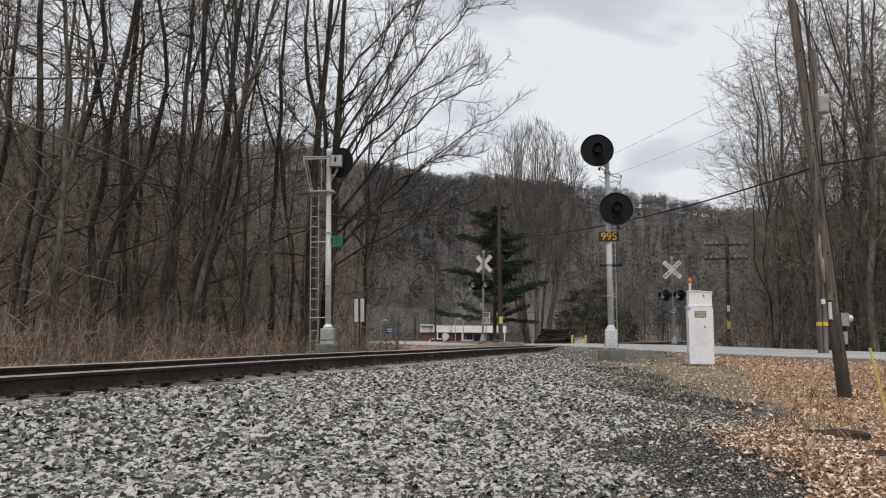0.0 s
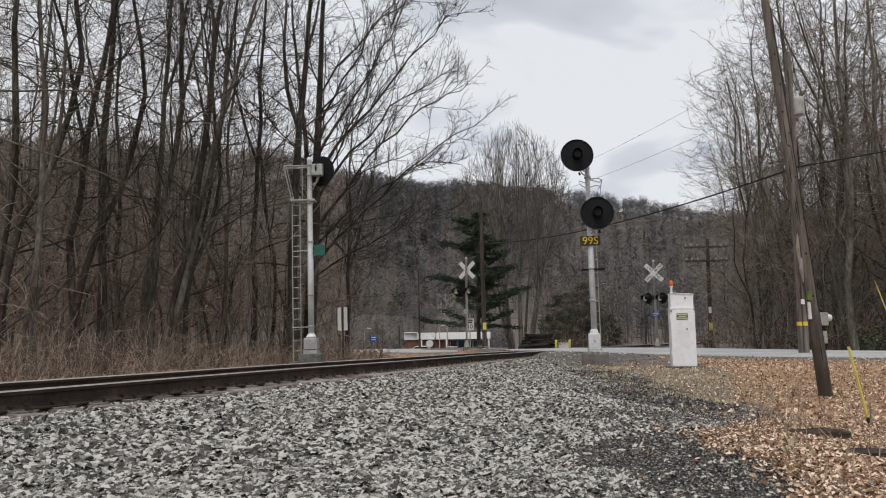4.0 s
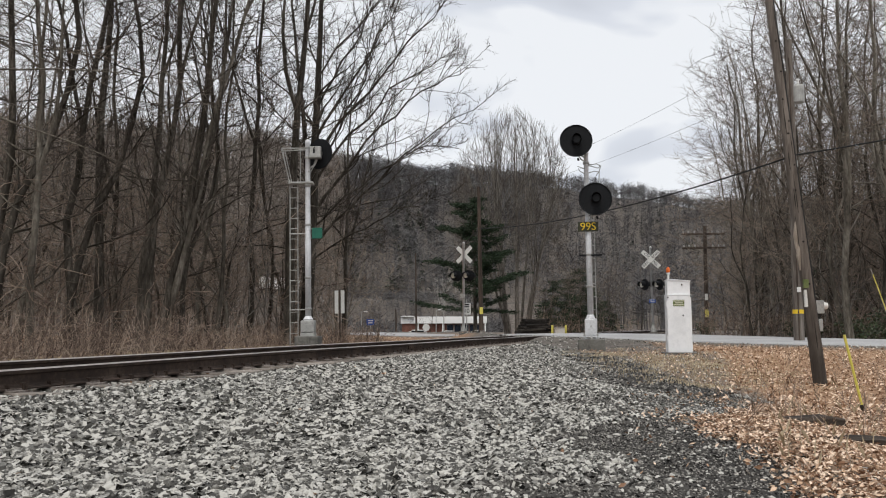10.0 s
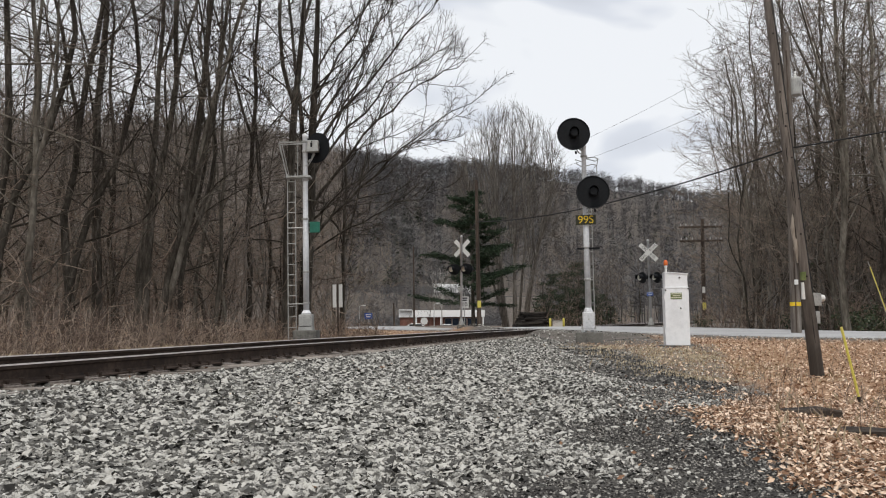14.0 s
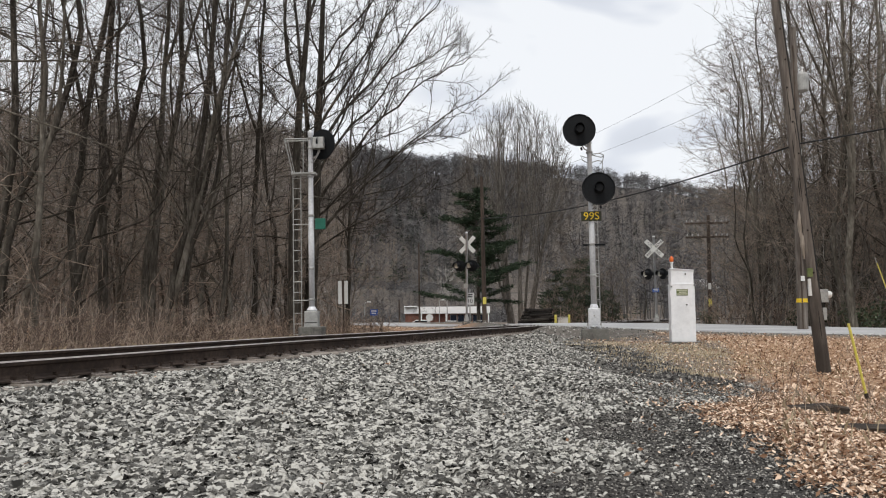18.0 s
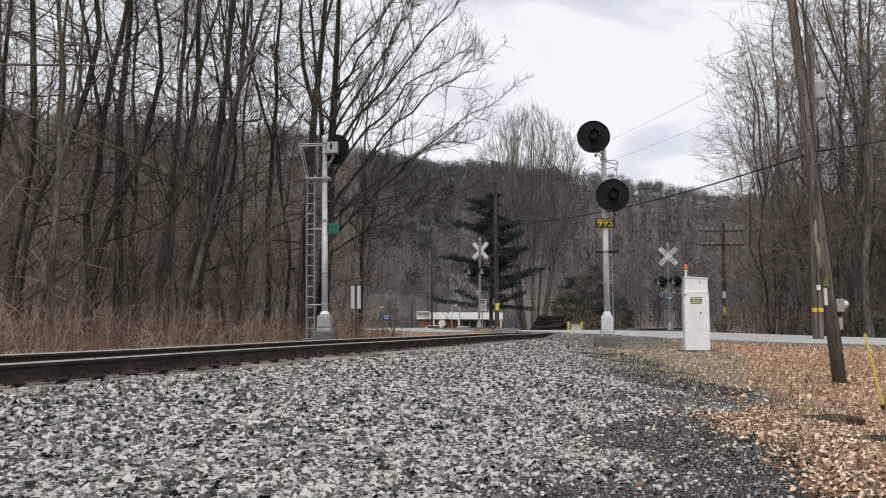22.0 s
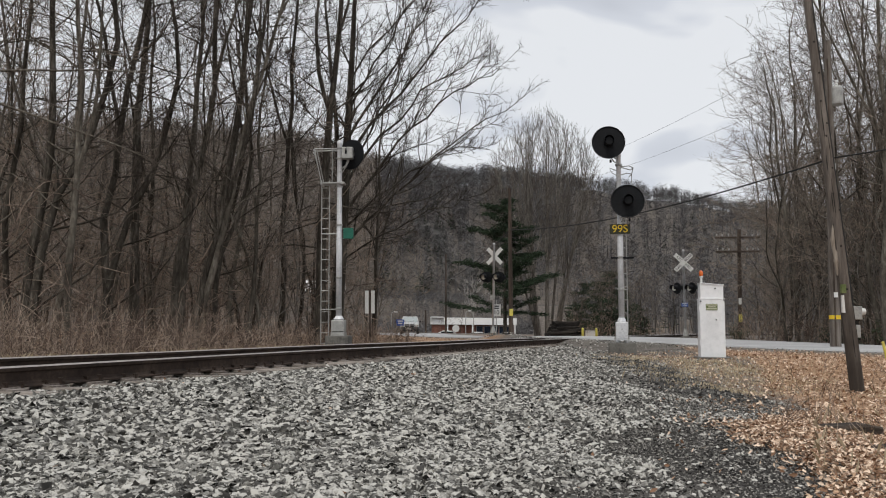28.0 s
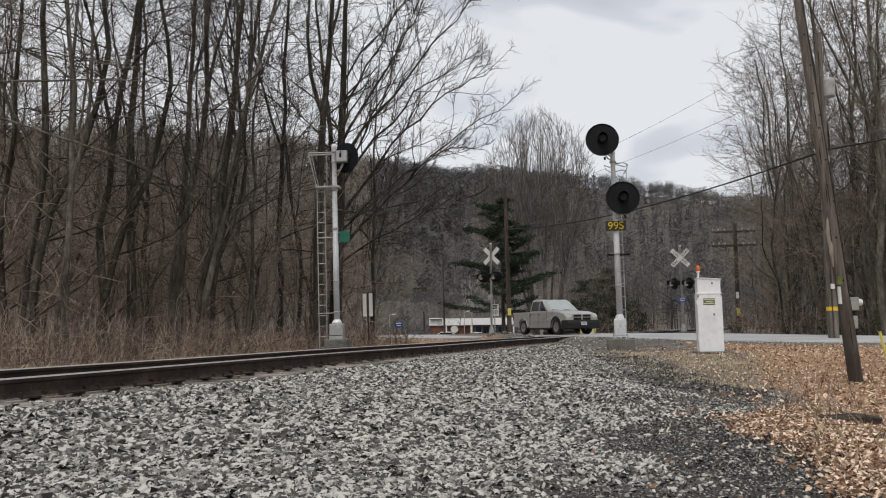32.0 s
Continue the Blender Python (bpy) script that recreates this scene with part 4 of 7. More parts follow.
def near_signal():
    s = thing("railway_signal", "silver two-head searchlight signal mast numbered 99S on concrete base", "railway signal", pose(3.92, 21.6, 0, 0, -0.4, -8))
    part("concrete_base", bevel_box(-0.36, 0.36, -0.36, 0.36, -0.25, 0.30, 0.025), M_CONCRETE, s, "weathered square concrete footing")
    cast = bevel_box(-0.16, 0.16, -0.15, 0.15, 0.40, 0.86, 0.03)
    case = part("junction_base", cast, M_ALU, s, "cast silver junction base")
    fl = Bag()
    for a in range(4):
        m = Matrix.Rotation(radians(45 + 90 * a), 4, "Z")
        fl.box(0.10, 0.24, -0.035, 0.035, 0.31, 0.40, m)
    fl.box(-0.19, 0.19, -0.19, 0.19, 0.36, 0.40)
    part("mounting_foot", fl, M_ALU, case)
    for dx in (-0.19, 0.19):
        for dy in (-0.19, 0.19):
            part("anchor_bolt", lathe([(0.016, 0.28), (0.016, 0.46), (0.03, 0.42), (0.03, 0.39)], 6), M_GALV, case, at=pose(dx * 0.9, dy * 0.9, 0))
    part("door_bolt", lathe([(0.02, 0), (0.02, 0.03)], 8, "Y"), M_GALV, case, at=pose(0, -0.15, 0.66))
    part("collar", lathe([(0.11, 0.84), (0.12, 0.88), (0.10, 0.94), (0.085, 0.97)], 20), M_ALU, s, smooth=False)
    part("mast", lathe([(0.076, 0.9), (0.075, 3.3), (0.068, 3.32), (0.063, 5.45), (0.076, 5.46), (0.076, 5.50), (0.02, 5.53)], 24), M_ALU, s, "silver-painted tubular mast", smooth=True)
    for z in (1.75, 2.62, 3.3, 4.05, 5.2):
        part("clamp_band", lathe([(0.086, z - 0.03), (0.092, z - 0.02), (0.092, z + 0.02), (0.086, z + 0.03)], 20), M_GALV, s)
    ladder(s, 0.135, 0.26, 0.55, 4.0, 0.26, 68, 0.36)
    for z in (0.8, 1.75, 2.62, 3.6):
        b2 = Bag(); b2.tube([(0.03, 0.05, z), (0.16, 0.28, z)], 0.014, 6)
        part("ladder_bracket", b2, M_GALV, s)
    # small foot platform
    pl = Bag()
    pl.box(-0.26, 0.36, -0.06, -0.02, 2.59, 2.63); pl.box(-0.26, 0.36, 0.10, 0.14, 2.59, 2.63); pl.box(-0.26, -0.22, -0.06, 0.14, 2.59, 2.63); pl.box(0.32, 0.36, -0.06, 0.14, 2.59, 2.63)
    part("foot_rest", pl, M_BLACK, s, "dark steel foot rest")
    # upper hoop rail
    hoop = Bag()
    hoop.tube([(0.05, 0, 5.15), (0.28, -0.05, 5.16), (0.40, 0.1, 5.13), (0.34, 0.35, 5.12), (0.05, 0.06, 5.15)], 0.014, 6)
    hoop.tube([(0.05, 0, 4.92), (0.22, -0.03, 4.96), (0.36, 0.12, 4.96), (0.30, 0.33, 4.93)], 0.014, 6)
    hoop.tube([(0.40, 0.1, 5.13), (0.36, 0.12, 4.96), (0.35, 0.14, 4.70)], 0.012, 6)
    hoop.tube([(-0.06, 0, 5.05), (-0.24, -0.1, 5.10), (-0.20, -0.1, 4.98), (-0.05, 0, 4.90)], 0.012, 6)
    part("safety_hoop", hoop, M_GALV, s, "bent steel safety hoop")
    for (hx, hz, bx) in ((-0.27, 5.78, -0.10), (0.21, 4.13, 0.10)):
        arm = Bag()
        arm.tube([(0, 0, hz - 0.42), (bx, -0.1, hz - 0.40), (hx * 0.9, -0.22, hz - 0.15)], 0.026, 8)
        arm.tube([(0, 0, hz - 0.55), (hx * 0.5, -0.14, hz - 0.5), (hx, -0.22, hz - 0.3)], 0.018, 6)
        part("head_bracket", arm, M_GALV, s, "steel bracket holding a signal head")
        target_disc(s, hx, hz, 8 - 4)
        b = Bag(); b.tube([(hx + 0.05, -0.1, hz - 0.45), (hx + 0.06, -0.12, hz - 0.52)], 0.03, 8, True)
        part("drain_plug", b, M_BLACK, s)
    plate = part("number_plate", bevel_box(-0.275, 0.275, -0.12, -0.105, 3.26, 3.53, 0.004, 1), M_PLATEBLACK, s, "dark number plate with yellow characters 99S")
    letters("99S", 0.30, M_YELLOWTXT, plate, pose(0, -0.123, 3.392, 90, 0, 0), 0.003)
    for k in (-0.09, 0.09):
        b = Bag(); b.box(k - 0.012, k + 0.012, -0.106, -0.06, 3.35, 3.45)
        part("plate_clip", b, M_GALV, s)


near_signal()


def far_signal():
    s = thing("railway_signal", "silver signal mast with ladder and platform, its black disc facing away", "railway signal", pose(-4.02, 22.7, -0.22, 0, -1.0, 0))
    part("concrete_base", bevel_box(-0.34, 0.34, -0.34, 0.34, -0.1, 0.62, 0.03), M_CONCRETE, s, "tapered concrete footing")
    case = part("junction_base", bevel_box(-0.20, 0.20, -0.17, 0.17, 0.72, 1.07, 0.03), M_GALV, s, "cast junction base with dark vent")
    v = Bag(); v.box(-0.17, 0.17, -0.178, -0.168, 0.66, 0.74)
    part("vent", v, M_HOLE, case)
    ft = Bag(); ft.box(-0.2, 0.2, -0.2, 0.2, 0.62, 0.72)
    part("mounting_foot", ft, M_GALV, case)
    part("collar", lathe([(0.13, 1.07), (0.15, 1.10), (0.11, 1.16), (0.09, 1.19)], 20), M_ALU, s)
    part("mast", lathe([(0.085, 1.1), (0.085, 3.4), (0.077, 3.42), (0.072, 6.25), (0.079, 6.26), (0.079, 6.36), (0.02, 6.40)], 24), M_ALU, s, "silver-painted tubular mast", smooth=True)
    for z in (1.4, 2.3, 3.85, 5.0, 5.85, 6.15):
        part("clamp_band", lathe([(0.088, z - 0.03), (0.096, z - 0.02), (0.096, z + 0.02), (0.088, z + 0.03)], 20), M_GALV, s)
    ladder(s, -0.42, 0.05, 0.2, 5.2, 0.23, 0, 0.305)
    for z in (1.38, 3.6, 5.08):
        b = Bag(); b.tube([(-0.55, 0.02, z), (0.0, 0.02, z)], 0.016, 6); b.tube([(-0.45, 0.08, z), (0.1, 0.06, z)], 0.014, 6)
        part("ladder_bracket", b, M_GALV, s)
    pf = Bag()
    for i in range(6):
        pf.box(-0.54, 0.05, -0.16 + i * 0.075, -0.125 + i * 0.075, 5.08, 5.115)
    pf.box(-0.54, -0.50, -0.17, 0.26, 5.05, 5.13); pf.box(0.0, 0.16, -0.15, 0.2, 5.06, 5.12)
    part("platform", pf, M_GALV, s, "grated steel platform")
    cg = Bag()
    zt = 6.12
    cg.tube([(0, -0.05, zt), (-0.72, -0.16, zt), (-0.78, 0.0, zt), (-0.72, 0.22, zt), (0, 0.08, zt)], 0.017, 6)
    cg.tube([(-0.02, -0.05, zt - 0.06), (-0.74, -0.02, zt - 0.03)], 0.013, 6)
    for a, b in (((-0.72, -0.16), (-0.52, -0.12)), ((-0.72, 0.22), (-0.5, 0.2)), ((-0.78, 0.0), (-0.53, 0.05)), ((-0.2, -0.08), (-0.2, -0.12))):
        cg.tube([(a[0], a[1], zt), (b[0], b[1], 5.1)], 0.013, 6)
    part("guard_rail", cg, M_GALV, s, "steel guard rail round the platform")
    hd = target_disc(s, 0.33, 5.98, 152, y=0.10, front=False)
    part("relay_housing", bevel_box(0.10, 0.42, -0.24, 0.0, 5.80, 6.14, 0.02), M_GALV, s, "grey metal lamp housing with clasp")
    cl = Bag(); cl.box(0.20, 0.25, -0.26, -0.24, 5.93, 6.05); cl.tube([(0.22, -0.25, 6.03), (0.23, -0.28, 6.08), (0.25, -0.25, 6.11)], 0.012, 6)
    part("clasp", cl, M_BLACK, s)
    bk = Bag(); bk.tube([(0, 0, 5.5), (0.2, -0.04, 5.62), (0.28, -0.08, 5.82)], 0.03, 8); bk.tube([(0, 0, 5.9), (0.15, -0.05, 5.95)], 0.04, 8); bk.tube([(0.0, -0.05, 5.45), (0.1, -0.1, 5.4), (0.3, -0.1, 5.75)], 0.014, 6)
    part("head_bracket", bk, M_GALV, s, "steel bracket holding the signal head")
    gr = part("marker_box", bevel_box(0.13, 0.42, -0.06, 0.02, 3.44, 3.76, 0.012), M_GREEN, s, "green enamelled marker box")
    for z in (3.46, 3.74):
        gb = Bag(); gb.tube([(-0.1, 0.0, z), (0.2, 0.0, z)], 0.013, 6)
        part("box_strap", gb, M_GALV, gr)


far_signal()


def relay_case():
    s = thing("relay_case", "tall white metal relay case with stepped lid and green label", "relay case", pose(5.53, 18.9, -0.03, 0, 0, -9) @ Matrix.Diagonal((0.87, 1, 1, 1)))
    part("concrete_slab", bevel_box(-0.42, 0.46, -0.40, 0.45, -0.15, 0.06, 0.02), M_CONCRETE, s, "low concrete slab")
    body = part("case_body", bevel_box(-0.325, 0.315, -0.26, 0.26, 0.06, 1.42, 0.012), M_WHITE, s, "white painted sheet-metal body")
    # sloping head: lower to the east
    hb = bevel_box(-0.305, 0.295, -0.24, 0.24, 1.42, 1.78, 0.012)
    for v in hb.verts:
        if v.co.z > 1.6:
            v.co.z -= (v.co.x + 0.3) * 0.07
    part("case_head", hb, M_WHITE, s, "white head with sloping lid")
    lid = bevel_box(-0.315, 0.315, -0.26, 0.26, 1.78, 1.80, 0.005, 1)
    for v in lid.verts:
        v.co.z -= (v.co.x + 0.3) * 0.07
    part("lid", lid, M_WHITE, s)
    ledge = Bag(); ledge.box(-0.335, 0.325, -0.27, 0.27, 1.405, 1.425)
    part("ledge", ledge, M_WHITE, s)
    seam = Bag(); seam.box(-0.28, 0.27, -0.264, -0.259, 0.12, 1.38)
    part("door", seam, M_WHITE, s, "flat white door panel")
    lab = Bag(); lab.box(-0.17, 0.13, -0.272, -0.266, 1.15, 1.30)
    l = part("label_plate", lab, M_GREENLABEL, s, "dark green label with cream bars")
    bars(l, -0.16, 1.285, [[(0.0, 0.28)], [(0.05, 0.20)], [(0.0, 0.28)]], 0.022, 0.045, -0.272, M_CREAM)
    for x, z in ((0.09, 0.93), (0.08, 1.66), (0.30, 1.39), (-0.30, 1.36)):
        part("latch", lathe([(0.014, 0), (0.02, 0.01), (0.012, 0.03)], 10, "Y"), M_HOLE, s, at=pose(x, -0.262 if z < 1.4 else -0.242, z))
    for z in (0.4, 1.2):
        hg = Bag()
        hg.tube([(-0.335, -0.25, z - 0.06), (-0.335, -0.25, z + 0.06)], 0.014, 6, True)
        part("hinge", hg, M_WHITE, s)
    lug = Bag(); lug.box(0.29, 0.34, -0.1, 0.1, 1.70, 1.76)
    part("lifting_lug", lug, M_GALV, s)
    part("lamp_stem", lathe([(0.03, 1.78), (0.03, 1.93), (0.045, 1.94), (0.045, 1.97)], 12), M_SIGNWHITE, s, at=pose(-0.23, 0.05, 0))
    part("lamp_dome", lathe([(0.045, 1.97), (0.055, 1.99), (0.055, 2.06), (0.03, 2.10), (0.01, 2.11)], 16), M_ORANGE, s, "orange warning lamp dome", at=pose(-0.23, 0.05, 0), smooth=True)


relay_case()


# ---------------- trees ----------------
def unit(v):
    return v / (np.linalg.norm(v) + 1e-12)


def bough(rng, start, way, length, r0, r1, n, wander, rise=0.0):
    """A wandering line of n pieces that thins from r0 to r1 and bends towards the sky by rise."""
    p, d = [np.array(start, float)], unit(np.array(way, float))
    for _ in range(n):
        d = unit(d + rng.normal(0, wander, 3) + np.array([0, 0, rise]))
        p.append(p[-1] + d * length / n)
    return np.array(p), np.linspace(r0, r1, n + 1)


def side_way(rng, along, angle, turn):
    """A direction that leaves along by angle, turned about it."""
    a = unit(along)
    u = unit(np.cross(a, [0.3, 0.9, 0.1] if abs(a[2]) > 0.9 else [0, 0, 1]))
    w = np.cross(a, u)
    return a * math.cos(angle) + (u * math.cos(turn) + w * math.sin(turn)) * math.sin(angle)


def sprays(rng, crown, pts, rad, count, length, r, twigs, lo=0.2, rise=0.06, spread=0.7, crook=0.22, fan=0.9):
    """Side branches along a bough, each with crooked twigs; the twigs are thin three-sided shoots."""
    for _ in range(count):
        t = rng.uniform(lo, 1.0) ** 0.8
        i = min(int(t * (len(pts) - 1)), len(pts) - 2)
        f = t * (len(pts) - 1) - i
        base = pts[i] * (1 - f) + pts[i + 1] * f
        L = length * rng.uniform(0.55, 1.15) * (1.15 - 0.55 * t)
        q, _ = bough(rng, base, side_way(rng, pts[i + 1] - pts[i], rng.uniform(0.45, 0.95) * spread / 0.7, rng.uniform(0, 6.28)), L, r, r, 3, crook, rise)
        crown.shoot(q, r, r * 0.35)
        for _ in range(twigs):
            s = rng.uniform(0.25, 1.0) * 3
            k = min(int(s), 2)
            way = side_way(rng, q[k + 1] - q[k], rng.uniform(0.45, 1.0) * fan, rng.uniform(0, 6.28))
            b = q[k] * (1 - s + k) + q[k + 1] * (s - k)
            e = b + (way + np.array([0, 0, rise])) * L * rng.uniform(0.25, 0.5)
            crown.shoot(np.array([b, e]), r * 0.55, r * 0.22)


def bare_tree(seed, height, r0, lean=(0.0, 0.0), bend=0.05, forks=(), fork_angle=0.3, limbs=8, limb_from=0.35, limb_len=0.16, spray=6, twigs=4, limb_angle=1.0, rise=0.05, thin=1.0, upper=None):
    """Trunk and crown bags of a leafless tree. forks: where stems part, as a fraction of the height or
    (fraction, sideways lean); upper: the lean of the upper half where it differs from the lower."""
    rng = np.random.default_rng(seed)
    wood, crown = Bag(), Bag()
    upper = lean if upper is None else upper
    p, d = [np.array((0.0, 0, -0.3))], unit(np.array((lean[0], lean[1], 1.0)))
    for k in range(12):
        u = min(1.0, k / 6)
        aim = unit(np.array((lean[0] * (1 - u) + upper[0] * u, lean[1] * (1 - u) + upper[1] * u, 1.0)))
        d = unit(0.55 * d + 0.45 * aim + rng.normal(0, bend * 1.2 + 0.018, 3))
        p.append(p[-1] + d * height / 12)
    pts, rad = np.array(p), np.linspace(r0, r0 * 0.2, 13) * np.array([1.3] + [1.05] + [1.0] * 11)
    wood.tube(pts, rad, 8)
    stems = [(pts, rad, limb_from)]
    for fork in forks:
        fr, dx = fork if isinstance(fork, tuple) else (fork, None)
        i = int(fr * 12)
        l = height * (1 - fr) * rng.uniform(0.8, 1.0)
        way = side_way(rng, pts[i + 1] - pts[i], fork_angle * rng.uniform(0.7, 1.3), rng.uniform(0, 6.28)) if dx is None else (dx, rng.uniform(-0.15, 0.15), 1)
        q, qr = bough(rng, pts[i], way, l, rad[i] * 0.74, rad[i] * 0.12, 10, bend * 1.1 + 0.03, 0.07)
        wood.tube(q, qr, 7)
        stems.append((q, qr, 0.15))
    for p, r, lo in stems:
        m = len(p) - 1
        share = limbs if p is pts else max(3, int(limbs * 0.6))
        for k in range(share):
            t = lo + (1 - lo) * (k + rng.uniform(0, 1)) / share * 0.97
            i = min(int(t * m), m - 1)
            base = p[i] + (p[i + 1] - p[i]) * (t * m - i)
            L = height * limb_len * rng.uniform(0.55, 1.35) * (1.15 - 0.5 * t)
            lr = max(min(r[i] * 0.42, 0.034), 0.012) * rng.uniform(0.6, 1.0)
            q, qr = bough(rng, base, side_way(rng, p[i + 1] - p[i], limb_angle * rng.uniform(0.6, 1.25), rng.uniform(0, 6.28)), L, lr, lr * 0.25, 6, 0.19, rise)
            wood.tube(q, qr, 4)
            sprays(rng, crown, q, qr, spray, L * 0.55, 0.010 * thin, twigs)
        sprays(rng, crown, p, r, spray, height * 0.08, 0.010 * thin, twigs, lo=0.75)
    return wood, crown


def tree_thing(bags, label, m, group="", bark=None, twig=None, category="tree"):
    t = thing("tree", label, category, m, group)
    part("trunk", bags[0], bark or M_BARK, t, "", smooth=True)
    part("crown", bags[1], twig or M_TWIG, t, "bare twigs")
    return t


def ground_at(x, y):
    return float(ground_height(x, y))


def stand(x, y, turn=0.0, scale=1.0):
    return Matrix.Translation((x, y, ground_at(x, y))) @ Matrix.Rotation(radians(turn), 4, "Z") @ Matrix.Scale(scale, 4)


def from_view(deg, dist):
    """A place by its bearing east of the view axis and its depth."""
    return dist * math.tan(radians(deg)), dist


TREE_LABEL = "tall bare grey-brown hardwood tree in winter woods"


def curve(rng, a, b, bow, n, r0, r1, wander=0.15):
    """A limb from a to b that bows upwards by bow, with a little unrest."""
    a, b = np.array(a, float), np.array(b, float)
    t = np.linspace(0, 1, n + 1)[:, None]
    q = a * (1 - t) + b * t + np.array([0, 0, 1.0]) * bow * 4 * t * (1 - t)
    q[1:] += np.cumsum(rng.normal(0, wander, (n, 3)), axis=0) * np.linspace(0.3, 1, n)[:, None]
    return q, np.linspace(r0 ** 0.6, r1 ** 0.6, n + 1) ** (1 / 0.6)


def big_tree():
    """The large tree behind the far signal, whose limbs sweep out over the track."""
    rng = np.random.default_rng(31)
    wood, crown = Bag(), Bag()
    p, r = curve(rng, (0, 0, -0.3), (0.85, 0, 17), 0, 14, 0.27, 0.05, 0.05)
    wood.tube(p, r, 9)
    q, qr = curve(rng, p[4], (-0.9, 0.6, 16), 0, 10, 0.12, 0.03, 0.08)
    wood.tube(q, qr, 7)
    # sweeping limbs: height at the trunk, reach east, depth and height of the tip, bow, radius
    for z0, ex, ey, ez, bow, rr in ((5.0, 6.6, -0.6, 10.7, 0.95, 0.085), (3.8, 6.0, 0.8, 8.7, 0.15, 0.085), (7.2, 5.8, 0.5, 14.2, 0.35, 0.085), (8.0, 4.2, -0.8, 14.8, 0.3, 0.075), (6.2, 5.2, 1.6, 12.6, 0.4, 0.07),
                                    (9.2, 3.2, 0.6, 15.6, 0.3, 0.06), (6.6, 4.4, -1.6, 13.0, 0.2, 0.06), (10.4, 4.6, -0.2, 15.5, 0.2, 0.05), (4.6, 5.4, -0.6, 7.4, 0.5, 0.055), (3.3, 4.4, -1.4, 6.3, 0.3, 0.045), (8.4, -3.0, 1.2, 13.0, 0.3, 0.05), (7.0, -2.4, -0.8, 10.5, 0.3, 0.045)):
        j = int(np.argmin(np.abs(p[:, 2] - z0)))
        l, lr = curve(rng, (p[j][0], p[j][1], z0), (ex, ey, ez), bow, 12, rr * 0.85, 0.012)
        wood.tube(l, lr, 6)
        span = float(np.linalg.norm(l[-1] - l[0]))
        for k in range(17):
            t = 0.14 + 0.82 * (k + rng.uniform(0, 1)) / 17
            i = min(int(t * 12), 11)
            way = unit(l[i + 1] - l[i]) + np.array([rng.normal(0.05, 0.5), rng.normal(0, 0.5), rng.uniform(-0.55, 0.85)])
            s, sr = bough(rng, l[i], way, span * rng.uniform(0.2, 0.42) * (1.2 - 0.6 * t), max(lr[i] * 0.48, 0.013), 0.008, 7, 0.15, 0.06)
            wood.tube(s, sr, 4)
            sprays(rng, crown, s, sr, 7, span * 0.11, 0.0095, 4, spread=0.65, rise=0.1)
        sprays(rng, crown, l, lr, 9, span * 0.10, 0.0095, 4, lo=0.55, rise=0.1)
    for s, sr in ((p, r), (q, qr)):
        for k in range(9):
            j = rng.integers(5, len(s) - 1)
            l, lr = bough(rng, s[j], side_way(rng, s[j + 1] - s[j], rng.uniform(0.4, 0.9), rng.uniform(0, 6.28)), rng.uniform(1.5, 3.5), sr[j] * 0.35, 0.012, 6, 0.16, 0.08)
            wood.tube(l, lr, 5)
            sprays(rng, crown, l, lr, 6, 1.1, 0.0095, 4)
    x, y = from_view(-10.35, 29)
    return tree_thing((wood, crown), "large spreading bare tree with limbs sweeping over the track", stand(x, y), bark=M_BARK_DARK, twig=M_TWIG_DARK)


big_tree()


